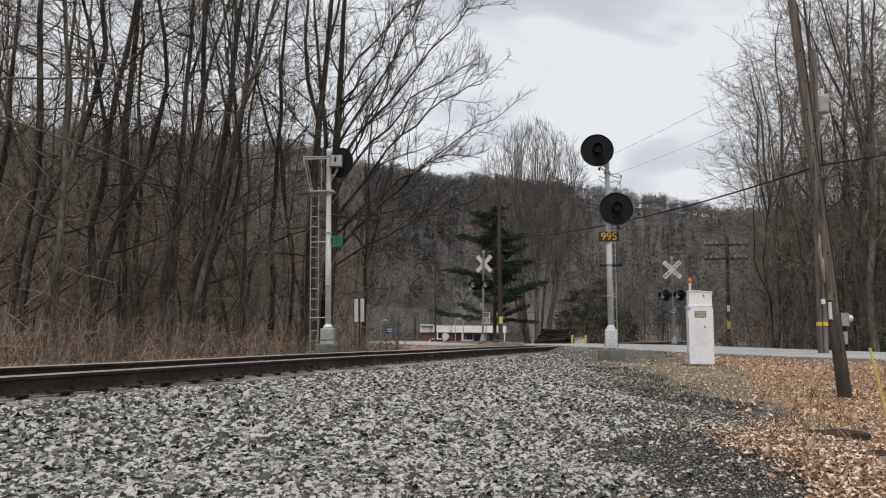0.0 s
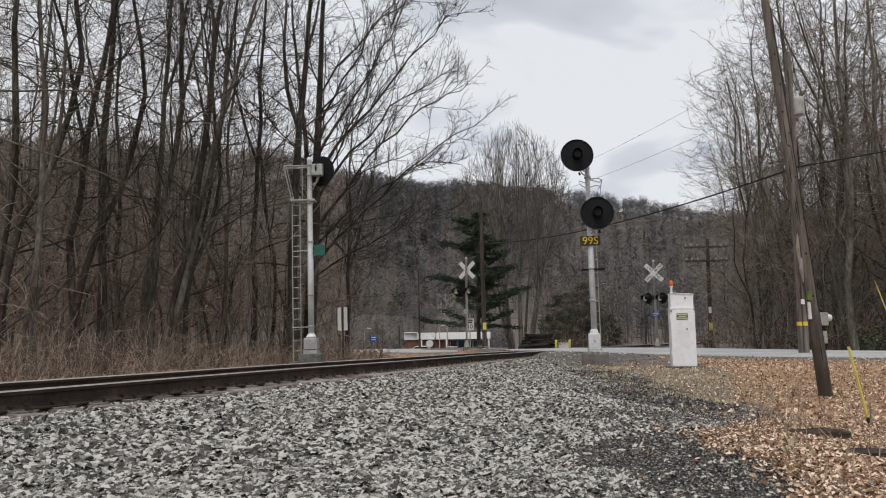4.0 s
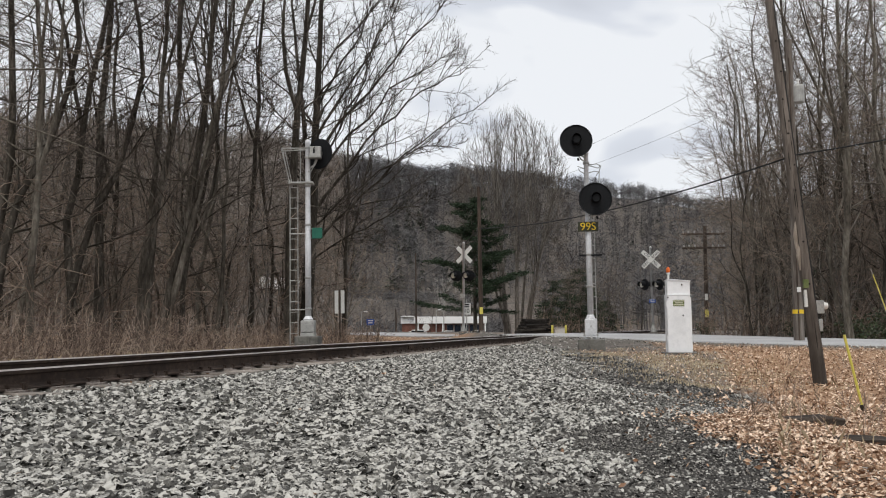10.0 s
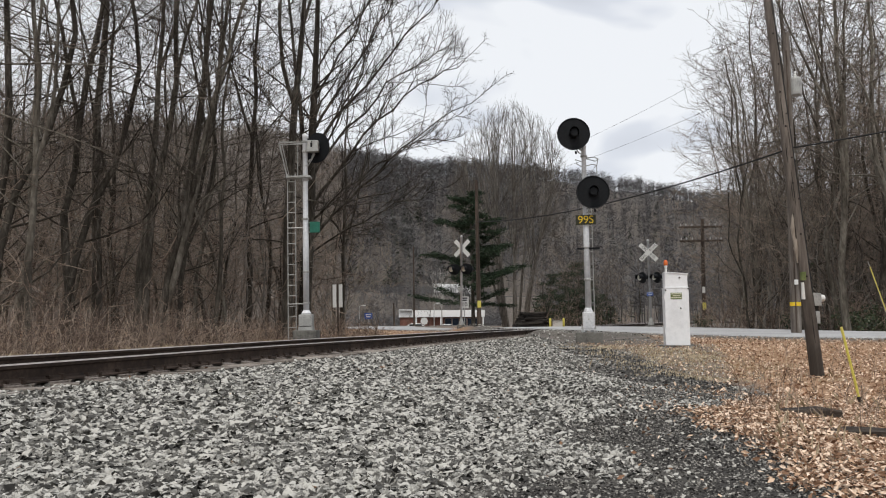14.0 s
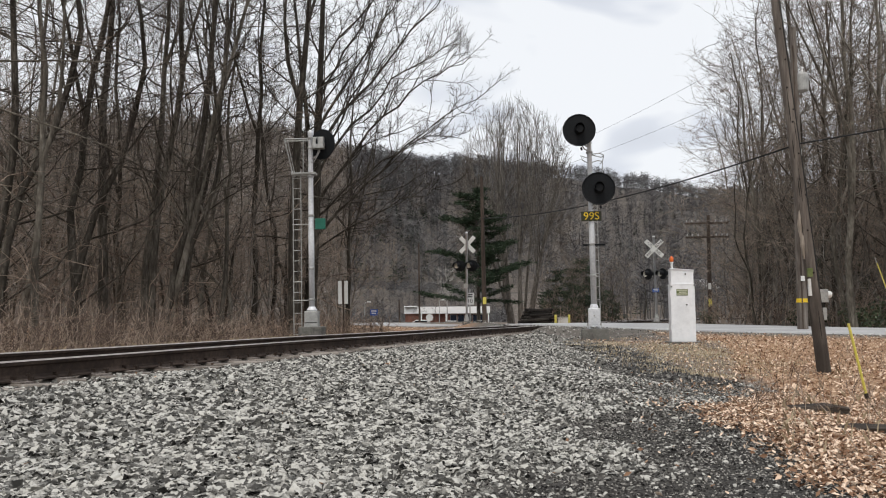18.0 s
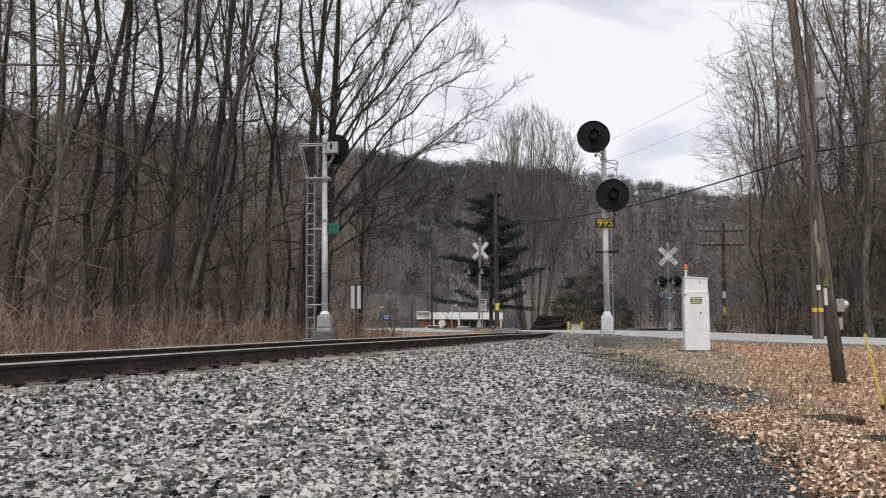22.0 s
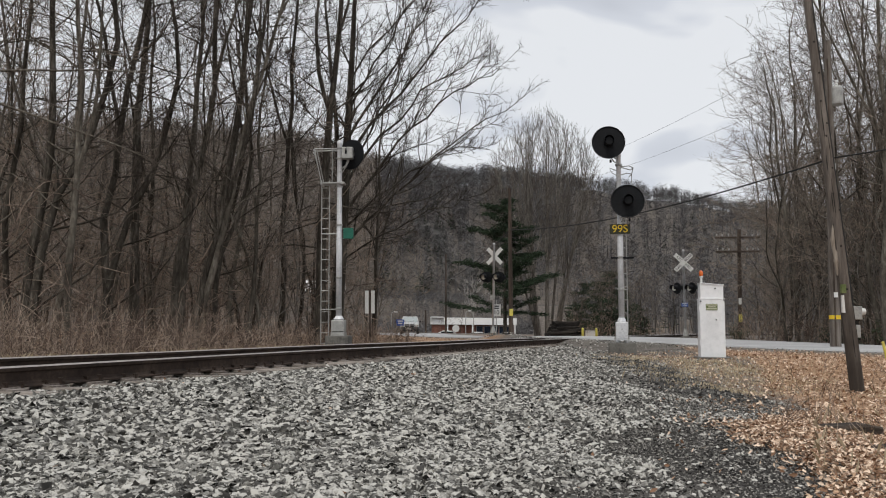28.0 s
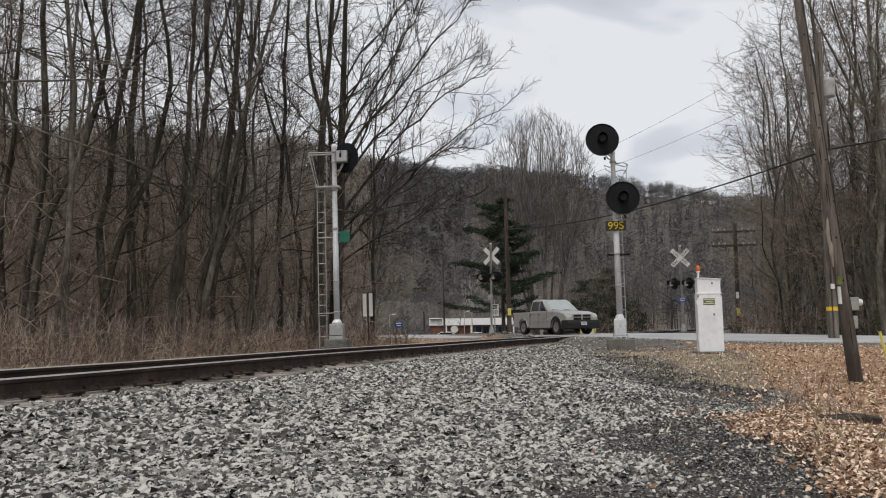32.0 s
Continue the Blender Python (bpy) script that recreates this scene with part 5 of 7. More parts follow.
def round_tree():
    """The broad many-stemmed tree beyond the crossing, with a domed crown of fine shoots."""
    rng = np.random.default_rng(12)
    wood, crown = Bag(), Bag()
    mid, wide, tall = 9.2, 5.3, 9.3

    def dome(a, e, k=1.0):
        return np.array([wide * math.cos(a) * math.cos(e) * k, wide * math.sin(a) * math.cos(e) * k, mid + tall * math.sin(e) * k])

    def sweep(p0, p1, r0, r1, n, pull):
        c = np.array([p0[0] * (1 - pull) + p1[0] * pull, p0[1] * (1 - pull) + p1[1] * pull, p0[2] + (p1[2] - p0[2]) * 0.55])
        t = np.linspace(0, 1, n + 1)[:, None]
        q = (1 - t) ** 2 * p0 + 2 * t * (1 - t) * c + t * t * p1
        q[1:-1] += rng.normal(0, 0.022, (n - 1, 3))
        return q, np.linspace(r0, r1, n + 1)

    stems = []
    for k in range(10):
        a = 2 * math.pi * k / 10 + rng.uniform(-0.25, 0.25)
        e = (0.35, 0.75, 1.15)[k % 3] + rng.uniform(-0.12, 0.12)
        f = rng.uniform(0.5, 1.9)
        q, r = sweep(np.array([f * math.cos(a), f * math.sin(a), -0.3]), dome(a, e, 0.95), rng.uniform(0.12, 0.19), 0.012, 10, 0.35)
        wood.tube(q, r, 7)
        stems.append((a, e, q, r))
    for k in range(115):
        sa, se, sq, sr_ = stems[k % 10]
        a, e = sa + rng.normal(0, 0.5), math.asin(rng.uniform(-0.35, 1.0))
        i = int(rng.integers(3, 7))
        q, r = sweep(sq[i], dome(a, e, 0.95), max(sr_[i] * 0.4, 0.03), 0.011, 7, 0.45)
        wood.tube(q, r, 4)
        for j in range(6):
            m = min(int(rng.uniform(0.35, 0.95) * 7), 6)
            tip = dome(a + rng.normal(0, 0.36), min(1.5, max(-0.5, e + rng.normal(0, 0.26))), rng.uniform(0.84, 1.0))
            s, sr = sweep(q[m], tip, max(r[m] * 0.5, 0.015), 0.009, 4, 0.5)
            wood.tube(s, sr, 3)
            sprays(rng, crown, s, sr, 5, 1.1, 0.0075, 3, lo=0.2, rise=0.05, spread=0.45, crook=0.05, fan=0.5)
    x, y = from_view(4.75, 62)
    return tree_thing((wood, crown), "broad many-stemmed bare tree with domed crown of fine shoots", stand(x, y), bark=M_BARK_LIGHT, twig=M_TWIG)


round_tree()

# trees that stand out of the wood west of the track: bearing, depth, height, radius, lean below and above, forks, unrest, limbs, bark
WEST = [(-30.4, 22.0, 18, 0.15, 0.055, 0.06, (), 0.03, 12, 1), (-25.5, 23.0, 18, 0.14, -0.14, 0.07, ((0.46, -0.16), (0.55, 0.3)), 0.05, 14, 1), (-24.1, 25.0, 19, 0.17, 0.0, 0.0, (), 0.02, 16, 1),
        (-21.6, 25.0, 19, 0.13, 0.0, 0.01, ((0.5, 0.4),), 0.03, 13, 0), (-21.2, 24.0, 18, 0.14, 0.03, 0.10, ((0.52, 0.3),), 0.04, 13, 1), (-20.6, 24.5, 18, 0.15, 0.16, 0.09, ((0.3, 0.34), (0.6, 0.1)), 0.035, 13, 1),
        (-20.3, 24.9, 17, 0.12, 0.20, 0.17, ((0.55, 0.42),), 0.04, 12, 0), (-14.5, 30.0, 20, 0.12, 0.0, 0.0, ((0.42, -0.25),), 0.025, 12, 1), (-11.6, 27.5, 18, 0.20, 0.01, 0.07, ((0.52, -0.25), (0.7, 0.2)), 0.03, 6, 1),
        (-7.6, 34.0, 12, 0.11, 0.02, 0.05, (0.35,), 0.05, 12, 1), (-28.0, 20.5, 16, 0.11, 0.02, 0.06, ((0.4, 0.2),), 0.04, 12, 0), (-22.7, 31.0, 18, 0.12, -0.04, 0.0, (0.4,), 0.04, 14, 1), (-18.1, 29.0, 17, 0.10, 0.04, 0.02, (0.5,), 0.04, 14, 0), (-16.3, 26.0, 15, 0.08, 0.03, 0.04, (0.4,), 0.05, 14, 0), (-12.9, 33.0, 15, 0.09, -0.03, 0.02, (0.45,), 0.05, 14, 1)]
for k, (deg, dist, H, rr, low, high, forks, bend, limbs, dark) in enumerate(WEST):
    x, y = from_view(deg, dist)
    tree_thing(bare_tree(101 + k, H, rr, (low, 0), bend, forks, 0.28, limbs + 3, 0.22, 0.23, 9, 4, limb_angle=1.1, rise=0.03, thin=0.95, upper=(high, 0)), TREE_LABEL, stand(x, y), "trees west of the track", bark=M_BARK_DARK if dark else M_BARK, twig=M_TWIG_DARK)

# taller trees at the wood's edge east of the road
for deg, dist, H, rr, lean, forks, seed in ((24.6, 30, 16, 0.12, (-0.05, 0), (0.3, 0.5), 1), (27.0, 28, 17, 0.13, (0.02, 0), (0.25, 0.45), 2), (28.6, 31, 17, 0.14, (0.05, 0), (0.4,), 3), (30.4, 27.5, 16, 0.13, (-0.06, 0), (0.3, 0.4), 4), (25.8, 36, 18, 0.14, (0.0, 0), (0.35, 0.6), 5)):
    x, y = from_view(deg, dist)
    tree_thing(bare_tree(150 + seed, H, rr, lean, 0.06, forks, 0.35, 18, 0.14, 0.2, 8, 4, thin=1.1), TREE_LABEL, stand(x, y), "trees east of the road", bark=M_BARK_DARK if seed % 2 else M_BARK)

# a few shapes, repeated through the woods
TEMPLATES, TWIGGY = [], []
for k in range(6):
    b = bare_tree(300 + k, 15 + 1.2 * k, 0.08 + 0.010 * k, (0.03 * (k % 3 - 1), 0.02), 0.08, ((), (0.4,), (0.3, 0.55), (0.5,), (0.25,), (0.6, 0.7))[k], 0.3, 12, 0.18, 0.22, 6, 3, thin=1.15)
    TEMPLATES.append(tree_thing(b, TREE_LABEL, stand(-40 - 6 * k, -30), "wood"))
for k in range(5):
    b = bare_tree(340 + k, 13 + 1.0 * k, 0.07 + 0.009 * k, (0.05 * (k % 3 - 1), 0.03), 0.075, ((0.3,), (0.2, 0.45), (0.35,), (0.25, 0.4), ())[k], 0.5, 18, 0.07, 0.28, 6, 3, limb_angle=1.15, rise=0.03, thin=1.05)
    TWIGGY.append(tree_thing(b, "twiggy bare hardwood tree with low crooked limbs", stand(-40 - 6 * k, -36), "wood", bark=M_BARK if k % 2 else M_BARK_DARK, twig=M_TWIG_WARM if k % 2 else M_TWIG))


def wood(n, bearings, depths, seed, group, avoid, lo=0.75, hi=1.15, apart=1.6, kinds=None):
    rng = random.Random(seed)
    made, tries = [], 0
    while len(made) < n and tries < 5000:
        tries += 1
        x, y = from_view(rng.uniform(*bearings), math.sqrt(rng.uniform(depths[0] ** 2, depths[1] ** 2)))
        if any((x - a) ** 2 + (y - b) ** 2 < apart ** 2 for a, b in made) or avoid(x, y):
            continue
        made.append((x, y))
        s = rng.uniform(lo, hi)
        t = copy_thing(rng.choice(kinds or TEMPLATES), stand(x, y, rng.uniform(0, 360), 1.0))
        t.scale = (s, s, s)
        t["group"] = group


def west_gap(x, y):
    b = math.degrees(math.atan2(x, y))
    return float(track_offset(x, y)) > -7.5 or float(road_offset(x, y)) < 7 or -15.6 < b < -12.0 or -9.6 < b < -8.2


def east_gap(x, y):
    return float(road_offset(x, y)) < 5.6 or float(track_offset(x, y)) < 7


wood(12, (-37, -8.5), (30, 60), 5, "trees west of the track", west_gap)
wood(64, (-36, -8.0), (24, 58), 25, "trees west of the track", west_gap, 0.5, 1.0, kinds=TWIGGY)
wood(16, (-38, -25.5), (20, 40), 45, "trees west of the track", west_gap, 0.9, 1.25, 1.2, kinds=TWIGGY)
wood(16, (-20, -7), (55, 80), 15, "trees west of the track", west_gap, 0.5, 0.8, 2.5, kinds=TWIGGY)
wood(10, (22.0, 36), (28, 70), 6, "trees east of the road", east_gap, 0.75, 1.1)
wood(76, (20.6, 36), (25, 70), 26, "trees east of the road", east_gap, 0.7, 1.15, kinds=TWIGGY)
wood(24, (22.5, 36), (30, 58), 66, "trees east of the road", east_gap, 1.0, 1.3, kinds=TWIGGY)
wood(12, (16.8, 21), (57, 90), 7, "trees east of the road", east_gap, 0.4, 0.62, kinds=TWIGGY)
wood(24, (6.5, 17), (66, 120), 8, "trees beyond the crossing", lambda x, y: float(road_offset(x, y)) < 9 or abs(float(track_offset(x, y))) < 5, 0.4, 0.6, kinds=TWIGGY)
wood(7, (-7, 0.5), (100, 150), 9, "trees by the low building", lambda x, y: (-12 < x < 9 and 120 < y) or float(road_offset(x, y)) < 7, 0.3, 0.45, kinds=TWIGGY)
SAPLINGS = []
for k in range(4):
    b = bare_tree(380 + k, 4.5 + 0.9 * k, 0.035 + 0.006 * k, (0.08 * (k - 1.5), 0.05), 0.10, ((0.15,), (0.25, 0.4), (0.1, 0.3), (0.2,))[k], 0.5, 10, 0.06, 0.30, 5, 3, limb_angle=0.9, rise=0.05, thin=0.75)
    SAPLINGS.append(tree_thing(b, "slender twiggy sapling in the undergrowth", stand(-44 - 3 * k, 48), "saplings", bark=M_BARK_LIGHT, twig=M_TWIG_WARM, category="sapling"))
wood(60, (-36, -8.0), (27, 48), 55, "saplings", lambda x, y: float(track_offset(x, y)) > -6.0 or float(road_offset(x, y)) < 6, 0.7, 1.3, 0.8, kinds=SAPLINGS)
wood(36, (19.5, 36), (25, 42), 56, "saplings", east_gap, 0.7, 1.3, 0.8, kinds=SAPLINGS)
for k, spare in enumerate(TEMPLATES + TWIGGY):
    spare.matrix_basis = stand(-30 - 4 * k, 52 + 3 * (k % 2))
    spare["group"] = "trees west of the track"
x, y = from_view(21.8, 38)
tree_thing(bare_tree(402, 14.0, 0.14, (-0.09, 0), 0.05, ((0.3, 0.12), (0.42, -0.35), (0.5, 0.3)), 0.4, 20, 0.24, 0.24, 9, 5, limb_angle=0.8, rise=0.08, thin=1.0), "spreading pale bare tree beside the road", stand(x, y), bark=M_BARK, twig=M_TWIG_PALE)


def edge_limb_tree():
    """A tree at the wood's edge whose level limb reaches towards the track."""
    rng = np.random.default_rng(77)
    wood_, crown = bare_tree(78, 15, 0.16, (-0.02, 0), 0.04, (0.5,), 0.3, 9, 0.4, 0.17, 5, 3)
    for z, L, up in ((6.45, 5.2, -0.01), (6.0, 4.8, -0.33)):
        l, lr = bough(rng, (0, 0, z), (1, 0.1, up), L, 0.035, 0.008, 8, 0.03, 0.0)
        wood_.tube(l, lr, 5)
        sprays(rng, crown, l, lr, 12, 0.9, 0.007, 3, rise=0.0)
    x, y = from_view(-34.5, 16.5)
    tree_thing((wood_, crown), "bare tree with a level limb reaching towards the track", stand(x, y))


edge_limb_tree()


x, y = from_view(-0.3, 112)
tree_thing(bare_tree(510, 8.0, 0.09, (0.0, 0), 0.05, (0.35, 0.5), 0.4, 10, 0.3, 0.24, 6, 3, thin=3.0), "small pale bare tree by the low building", stand(x, y), bark=M_PALEBARK, twig=M_PALEBARK)


# ---------------- evergreens ----------------
def conifer(seed, height, r0, spread, whorls, per, tufts, droop=0.0, bare=0.15):
    rng = np.random.default_rng(seed)
    wood_, green = Bag(), Bag()
    p, r = bough(rng, (0, 0, -0.3), (0, 0, 1), height, r0, 0.03, 10, 0.015, 0.02)
    wood_.tube(p, r, 7)
    for k in range(whorls):
        t = bare + (0.98 - bare) * k / whorls
        i = min(int(t * 10), 9)
        base = p[i] + (p[i + 1] - p[i]) * (t * 10 - i)
        for j in range(per):
            base = base + np.array([0, 0, rng.normal(0, 0.12)])
            a = rng.uniform(0, 6.28)
            L = spread * (1 - t) ** 0.55 * rng.uniform(0.25, 1.15) + 0.35
            b, br = bough(rng, base, (math.cos(a), math.sin(a), rng.uniform(-0.1, 0.4) - droop), L, 0.035 * (1.1 - t), 0.008, 5, 0.06, 0.02)
            wood_.tube(b, br, 3)
            n = max(6, int(tufts * L))
            f = rng.uniform(0.15, 1, n) ** 0.8 * 4.99
            idx = f.astype(int)
            c = b[idx] + (b[idx + 1] - b[idx]) * (f - idx)[:, None] + rng.normal(0, 0.16, (n, 3)) * [1.3, 1.3, 0.45]
            d = rng.normal(0, 1, (n, 3)) * [1, 1, 0.4] + (b[-1] - b[0]) / L * 0.8
            d *= (rng.uniform(0.12, 0.26, n) / np.linalg.norm(d, axis=1))[:, None]
            w = np.cross(d, rng.normal(0, 1, (n, 3)))
            w *= (rng.uniform(0.018, 0.04, n) / np.linalg.norm(w, axis=1))[:, None]
            quad = np.stack([c - w, c + w, c + d + w * 0.3, c + d - w * 0.3], 1).reshape(-1, 3)
            green.add(quad, [(4 * q, 4 * q + 1, 4 * q + 2, 4 * q + 3) for q in range(n)])
    return wood_, green


def conifer_thing(bags, label, m, group=""):
    t = thing("evergreen_tree", label, "tree", m, group)
    part("trunk", bags[0], M_BARK_DARK, t, smooth=True)
    part("crown", bags[1], M_PINE, t, "dark green needle clumps")
    return t


x, y = from_view(2.0, 57)
conifer_thing(conifer(5, 11.2, 0.16, 4.2, 11, 6, 150, 0.02, 0.2), "dark green white pine with layered boughs", stand(x, y))
PINE = conifer_thing(conifer(6, 7.5, 0.11, 2.6, 14, 6, 80, 0.1, 0.05), "dark green hemlock beyond the crossing", stand(*from_view(9.6, 82)))
for b, d, s in ((7.4, 80, 0.8), (8.6, 88, 0.9), (10.6, 94, 0.8), (11.6, 92, 0.55), (27.5, 44, 0.6), (24.5, 58, 0.7)):
    t = copy_thing(PINE, stand(*from_view(b, d), 40 * b))
    t.scale = (s, s, s)


def shrub(name, label, x, y, size, seed):
    rng = np.random.default_rng(seed)
    s = thing(name, label, "shrub", stand(x, y))
    stems, green = Bag(), Bag()
    for k in range(12):
        a = rng.uniform(0, 6.28)
        b, br = bough(rng, (0, 0, -0.05), (math.cos(a), math.sin(a), rng.uniform(0.4, 1.4)), size * rng.uniform(0.6, 1), 0.012, 0.004, 4, 0.12, 0.05)
        stems.tube(b, br, 3)
        for q in b[1:]:
            for _ in range(16):
                c = q + rng.normal(0, 0.12 * size, 3)
                d = unit(rng.normal(0, 1, 3)) * 0.11
                w = unit(np.cross(d, rng.normal(0, 1, 3))) * 0.04
                green.add([c, c + d * 0.5 + w, c + d, c + d * 0.5 - w], [(0, 1, 2, 3)])
    part("stems", stems, M_TWIG, s)
    part("foliage", green, M_LAUREL, s, "glossy evergreen leaves")


shrub("evergreen_shrub", "low dark green shrub beside the road", *from_view(18.2, 44), 0.9, 1)
for k, (b, d, z) in enumerate(((28.8, 27.5, 1.3), (30.5, 28.5, 1.5), (27.2, 30, 1.2), (24.2, 33, 1.0))):
    shrub("evergreen_shrub", "spreading rhododendron at the edge of the woods", *from_view(b, d), z, 10 + k)


# ---------------- undergrowth and far woods ----------------
def build_brush():
    rng = np.random.default_rng(21)
    bag = Bag()
    places = []
    yy = rng.uniform(7, 30, 2600)
    off = -4.5 - 7.5 * rng.uniform(0, 1, 2600) ** 1.3
    bx, by = track_point(yy, off)
    places += [(a, b, rng.uniform(0.6, 2.0) * (0.6 if b < 12 else 0.8 if b < 21 else 0.6)) for a, b in zip(bx, by)]
    for _ in range(900):
        a, d = rng.uniform(17.5, 35), math.sqrt(rng.uniform(24 ** 2, 42 ** 2))
        x, y = from_view(a, d)
        places.append((x, y, rng.uniform(0.7, 2.2)))
    for _ in range(500):
        x, y = from_view(rng.choice([rng.uniform(-12, -7), rng.uniform(5.5, 17), rng.uniform(5.5, 17)]), rng.uniform(58, 90))
        places.append((x, y, rng.uniform(0.8, 2.2)))
    xy = np.array(places)
    ok = (road_offset(xy[:, 0], xy[:, 1]) > 5.2) & (np.abs(track_offset(xy[:, 0], xy[:, 1])) > 4.2)
    z = ground_height(xy[:, 0], xy[:, 1])
    for (x, y, h), zz, k in zip(places, z, ok):
        if not k:
            continue
        r = 0.004 + 0.00016 * math.hypot(x, y)
        p, pr = bough(rng, (x, y, zz - 0.05), (rng.normal(0, 0.35), rng.normal(0, 0.35), 1), h, r, r * 0.4, 3, 0.18, 0.0)
        bag.shoot(p, r, r * 0.4)
        for _ in range(4):
            j = rng.integers(1, 3)
            q, qr = bough(rng, p[j], side_way(rng, p[j + 1] - p[j], rng.uniform(0.5, 1.4), rng.uniform(0, 6.28)), h * rng.uniform(0.3, 0.7), r * 0.6, r * 0.3, 2, 0.22, 0.0)
            bag.shoot(q, r * 0.6, r * 0.3)
    # dead boughs hung up among the stems
    for _ in range(150):
        yy, off = rng.uniform(13, 32), -6.0 - 9 * rng.uniform(0, 1)
        x, y = track_point(np.array([yy]), np.array([off]))
        x, y = float(x[0]), float(y[0])
        h = float(ground_height(np.array([x]), np.array([y]))[0]) + rng.uniform(0.1, 4.5) * rng.uniform(0.3, 1)
        r = rng.uniform(0.003, 0.009) + 0.0003 * yy
        way = (rng.normal(0, 1), rng.normal(0, 0.6), rng.normal(0.15, 0.55))
        p, pr = bough(rng, (x, y, h), way, rng.uniform(1.2, 3.6), r, r * 0.35, 6, 0.20, -0.02)
        bag.tube(p, pr, 4)
        for _ in range(4):
            j = rng.integers(1, 5)
            q, qr = bough(rng, p[j], side_way(rng, p[j + 1] - p[j], rng.uniform(0.4, 1.1), rng.uniform(0, 6.28)), rng.uniform(0.4, 1.2), r * 0.5, r * 0.25, 3, 0.22, 0.0)
            bag.tube(q, qr, 3)
    tagged(new("brush", bag.mesh("brush", M_BRUSH)), "tangled reddish brown leafless brush under the trees", "brush", kind="stuff")


build_brush()


def build_weeds():
    """Dead weed stalks standing in the leaf drift."""
    rng = np.random.default_rng(41)
    bag = Bag()
    p = np.vstack([wedge(420, 4.2, 11, 17, 40, rng), wedge(500, 11, 18, 14, 36, rng)])
    _, _, lz = zones(p[:, 0], p[:, 1])
    p = p[(lz > 0.6) & (road_offset(p[:, 0], p[:, 1]) > 4.2)]
    near = np.hypot(p[:, 0] - 2.9, p[:, 1] - 6.4)
    p = p[rng.uniform(0, 1, len(p)) < 0.35 + 0.6 * np.exp(-(near / 1.5) ** 2)]
    z = ground_height(p[:, 0], p[:, 1])
    for (x, y), zz in zip(p, z):
        h = rng.uniform(0.12, 0.42)
        r = 0.0022 + 0.00012 * math.hypot(x, y)
        q, qr = bough(rng, (x, y, zz - 0.02), (rng.normal(0, 0.35), rng.normal(0, 0.35), 1), h, r, r * 0.5, 3, 0.15, 0.0)
        bag.tube(q, qr, 3)
        for _ in range(2):
            w, wr = bough(rng, q[2], side_way(rng, q[3] - q[2], rng.uniform(0.4, 0.9), rng.uniform(0, 6.28)), h * 0.4, r * 0.7, r * 0.4, 2, 0.1, 0.0)
            bag.tube(w, wr, 3)
    tagged(new("weed_stalks", bag.mesh("weed_stalks", M_BRUSH)), "thin dead weed stalks standing in the leaves", "weeds", kind="stuff")


build_weeds()


def far_tree_shape(rng, n):
    """Trunk and n slender shoots of a distant bare tree, one unit tall."""
    v, f = [], []
    for k in range(3):
        a = 2.1 * k
        v += [(0.007 * math.cos(a), 0.007 * math.sin(a), -0.05), (0.003 * math.cos(a), 0.003 * math.sin(a), 0.8)]
    for k in range(3):
        a, b = 2 * k, 2 * ((k + 1) % 3)
        f += [(a, b, b + 1), (a, b + 1, a + 1)]
    for _ in range(n):
        z = rng.uniform(0.22, 0.8)
        a, el = rng.uniform(0, 6.28), rng.uniform(0.0, 1.05)
        L = rng.uniform(0.16, 0.38) * (1.1 - 0.5 * z)
        d = np.array([math.cos(a) * math.cos(el), math.sin(a) * math.cos(el), math.sin(el)]) * L
        start = np.array([rng.normal(0, 0.03), rng.normal(0, 0.03), z])
        w = unit(np.cross(d, rng.normal(0, 1, 3))) * rng.uniform(0.003, 0.007)
        i = len(v)
        v += [tuple(start - w), tuple(start + w), tuple(start + d)]
        f += [(i, i + 1, i + 2)]
    return np.array(v), np.array(f)


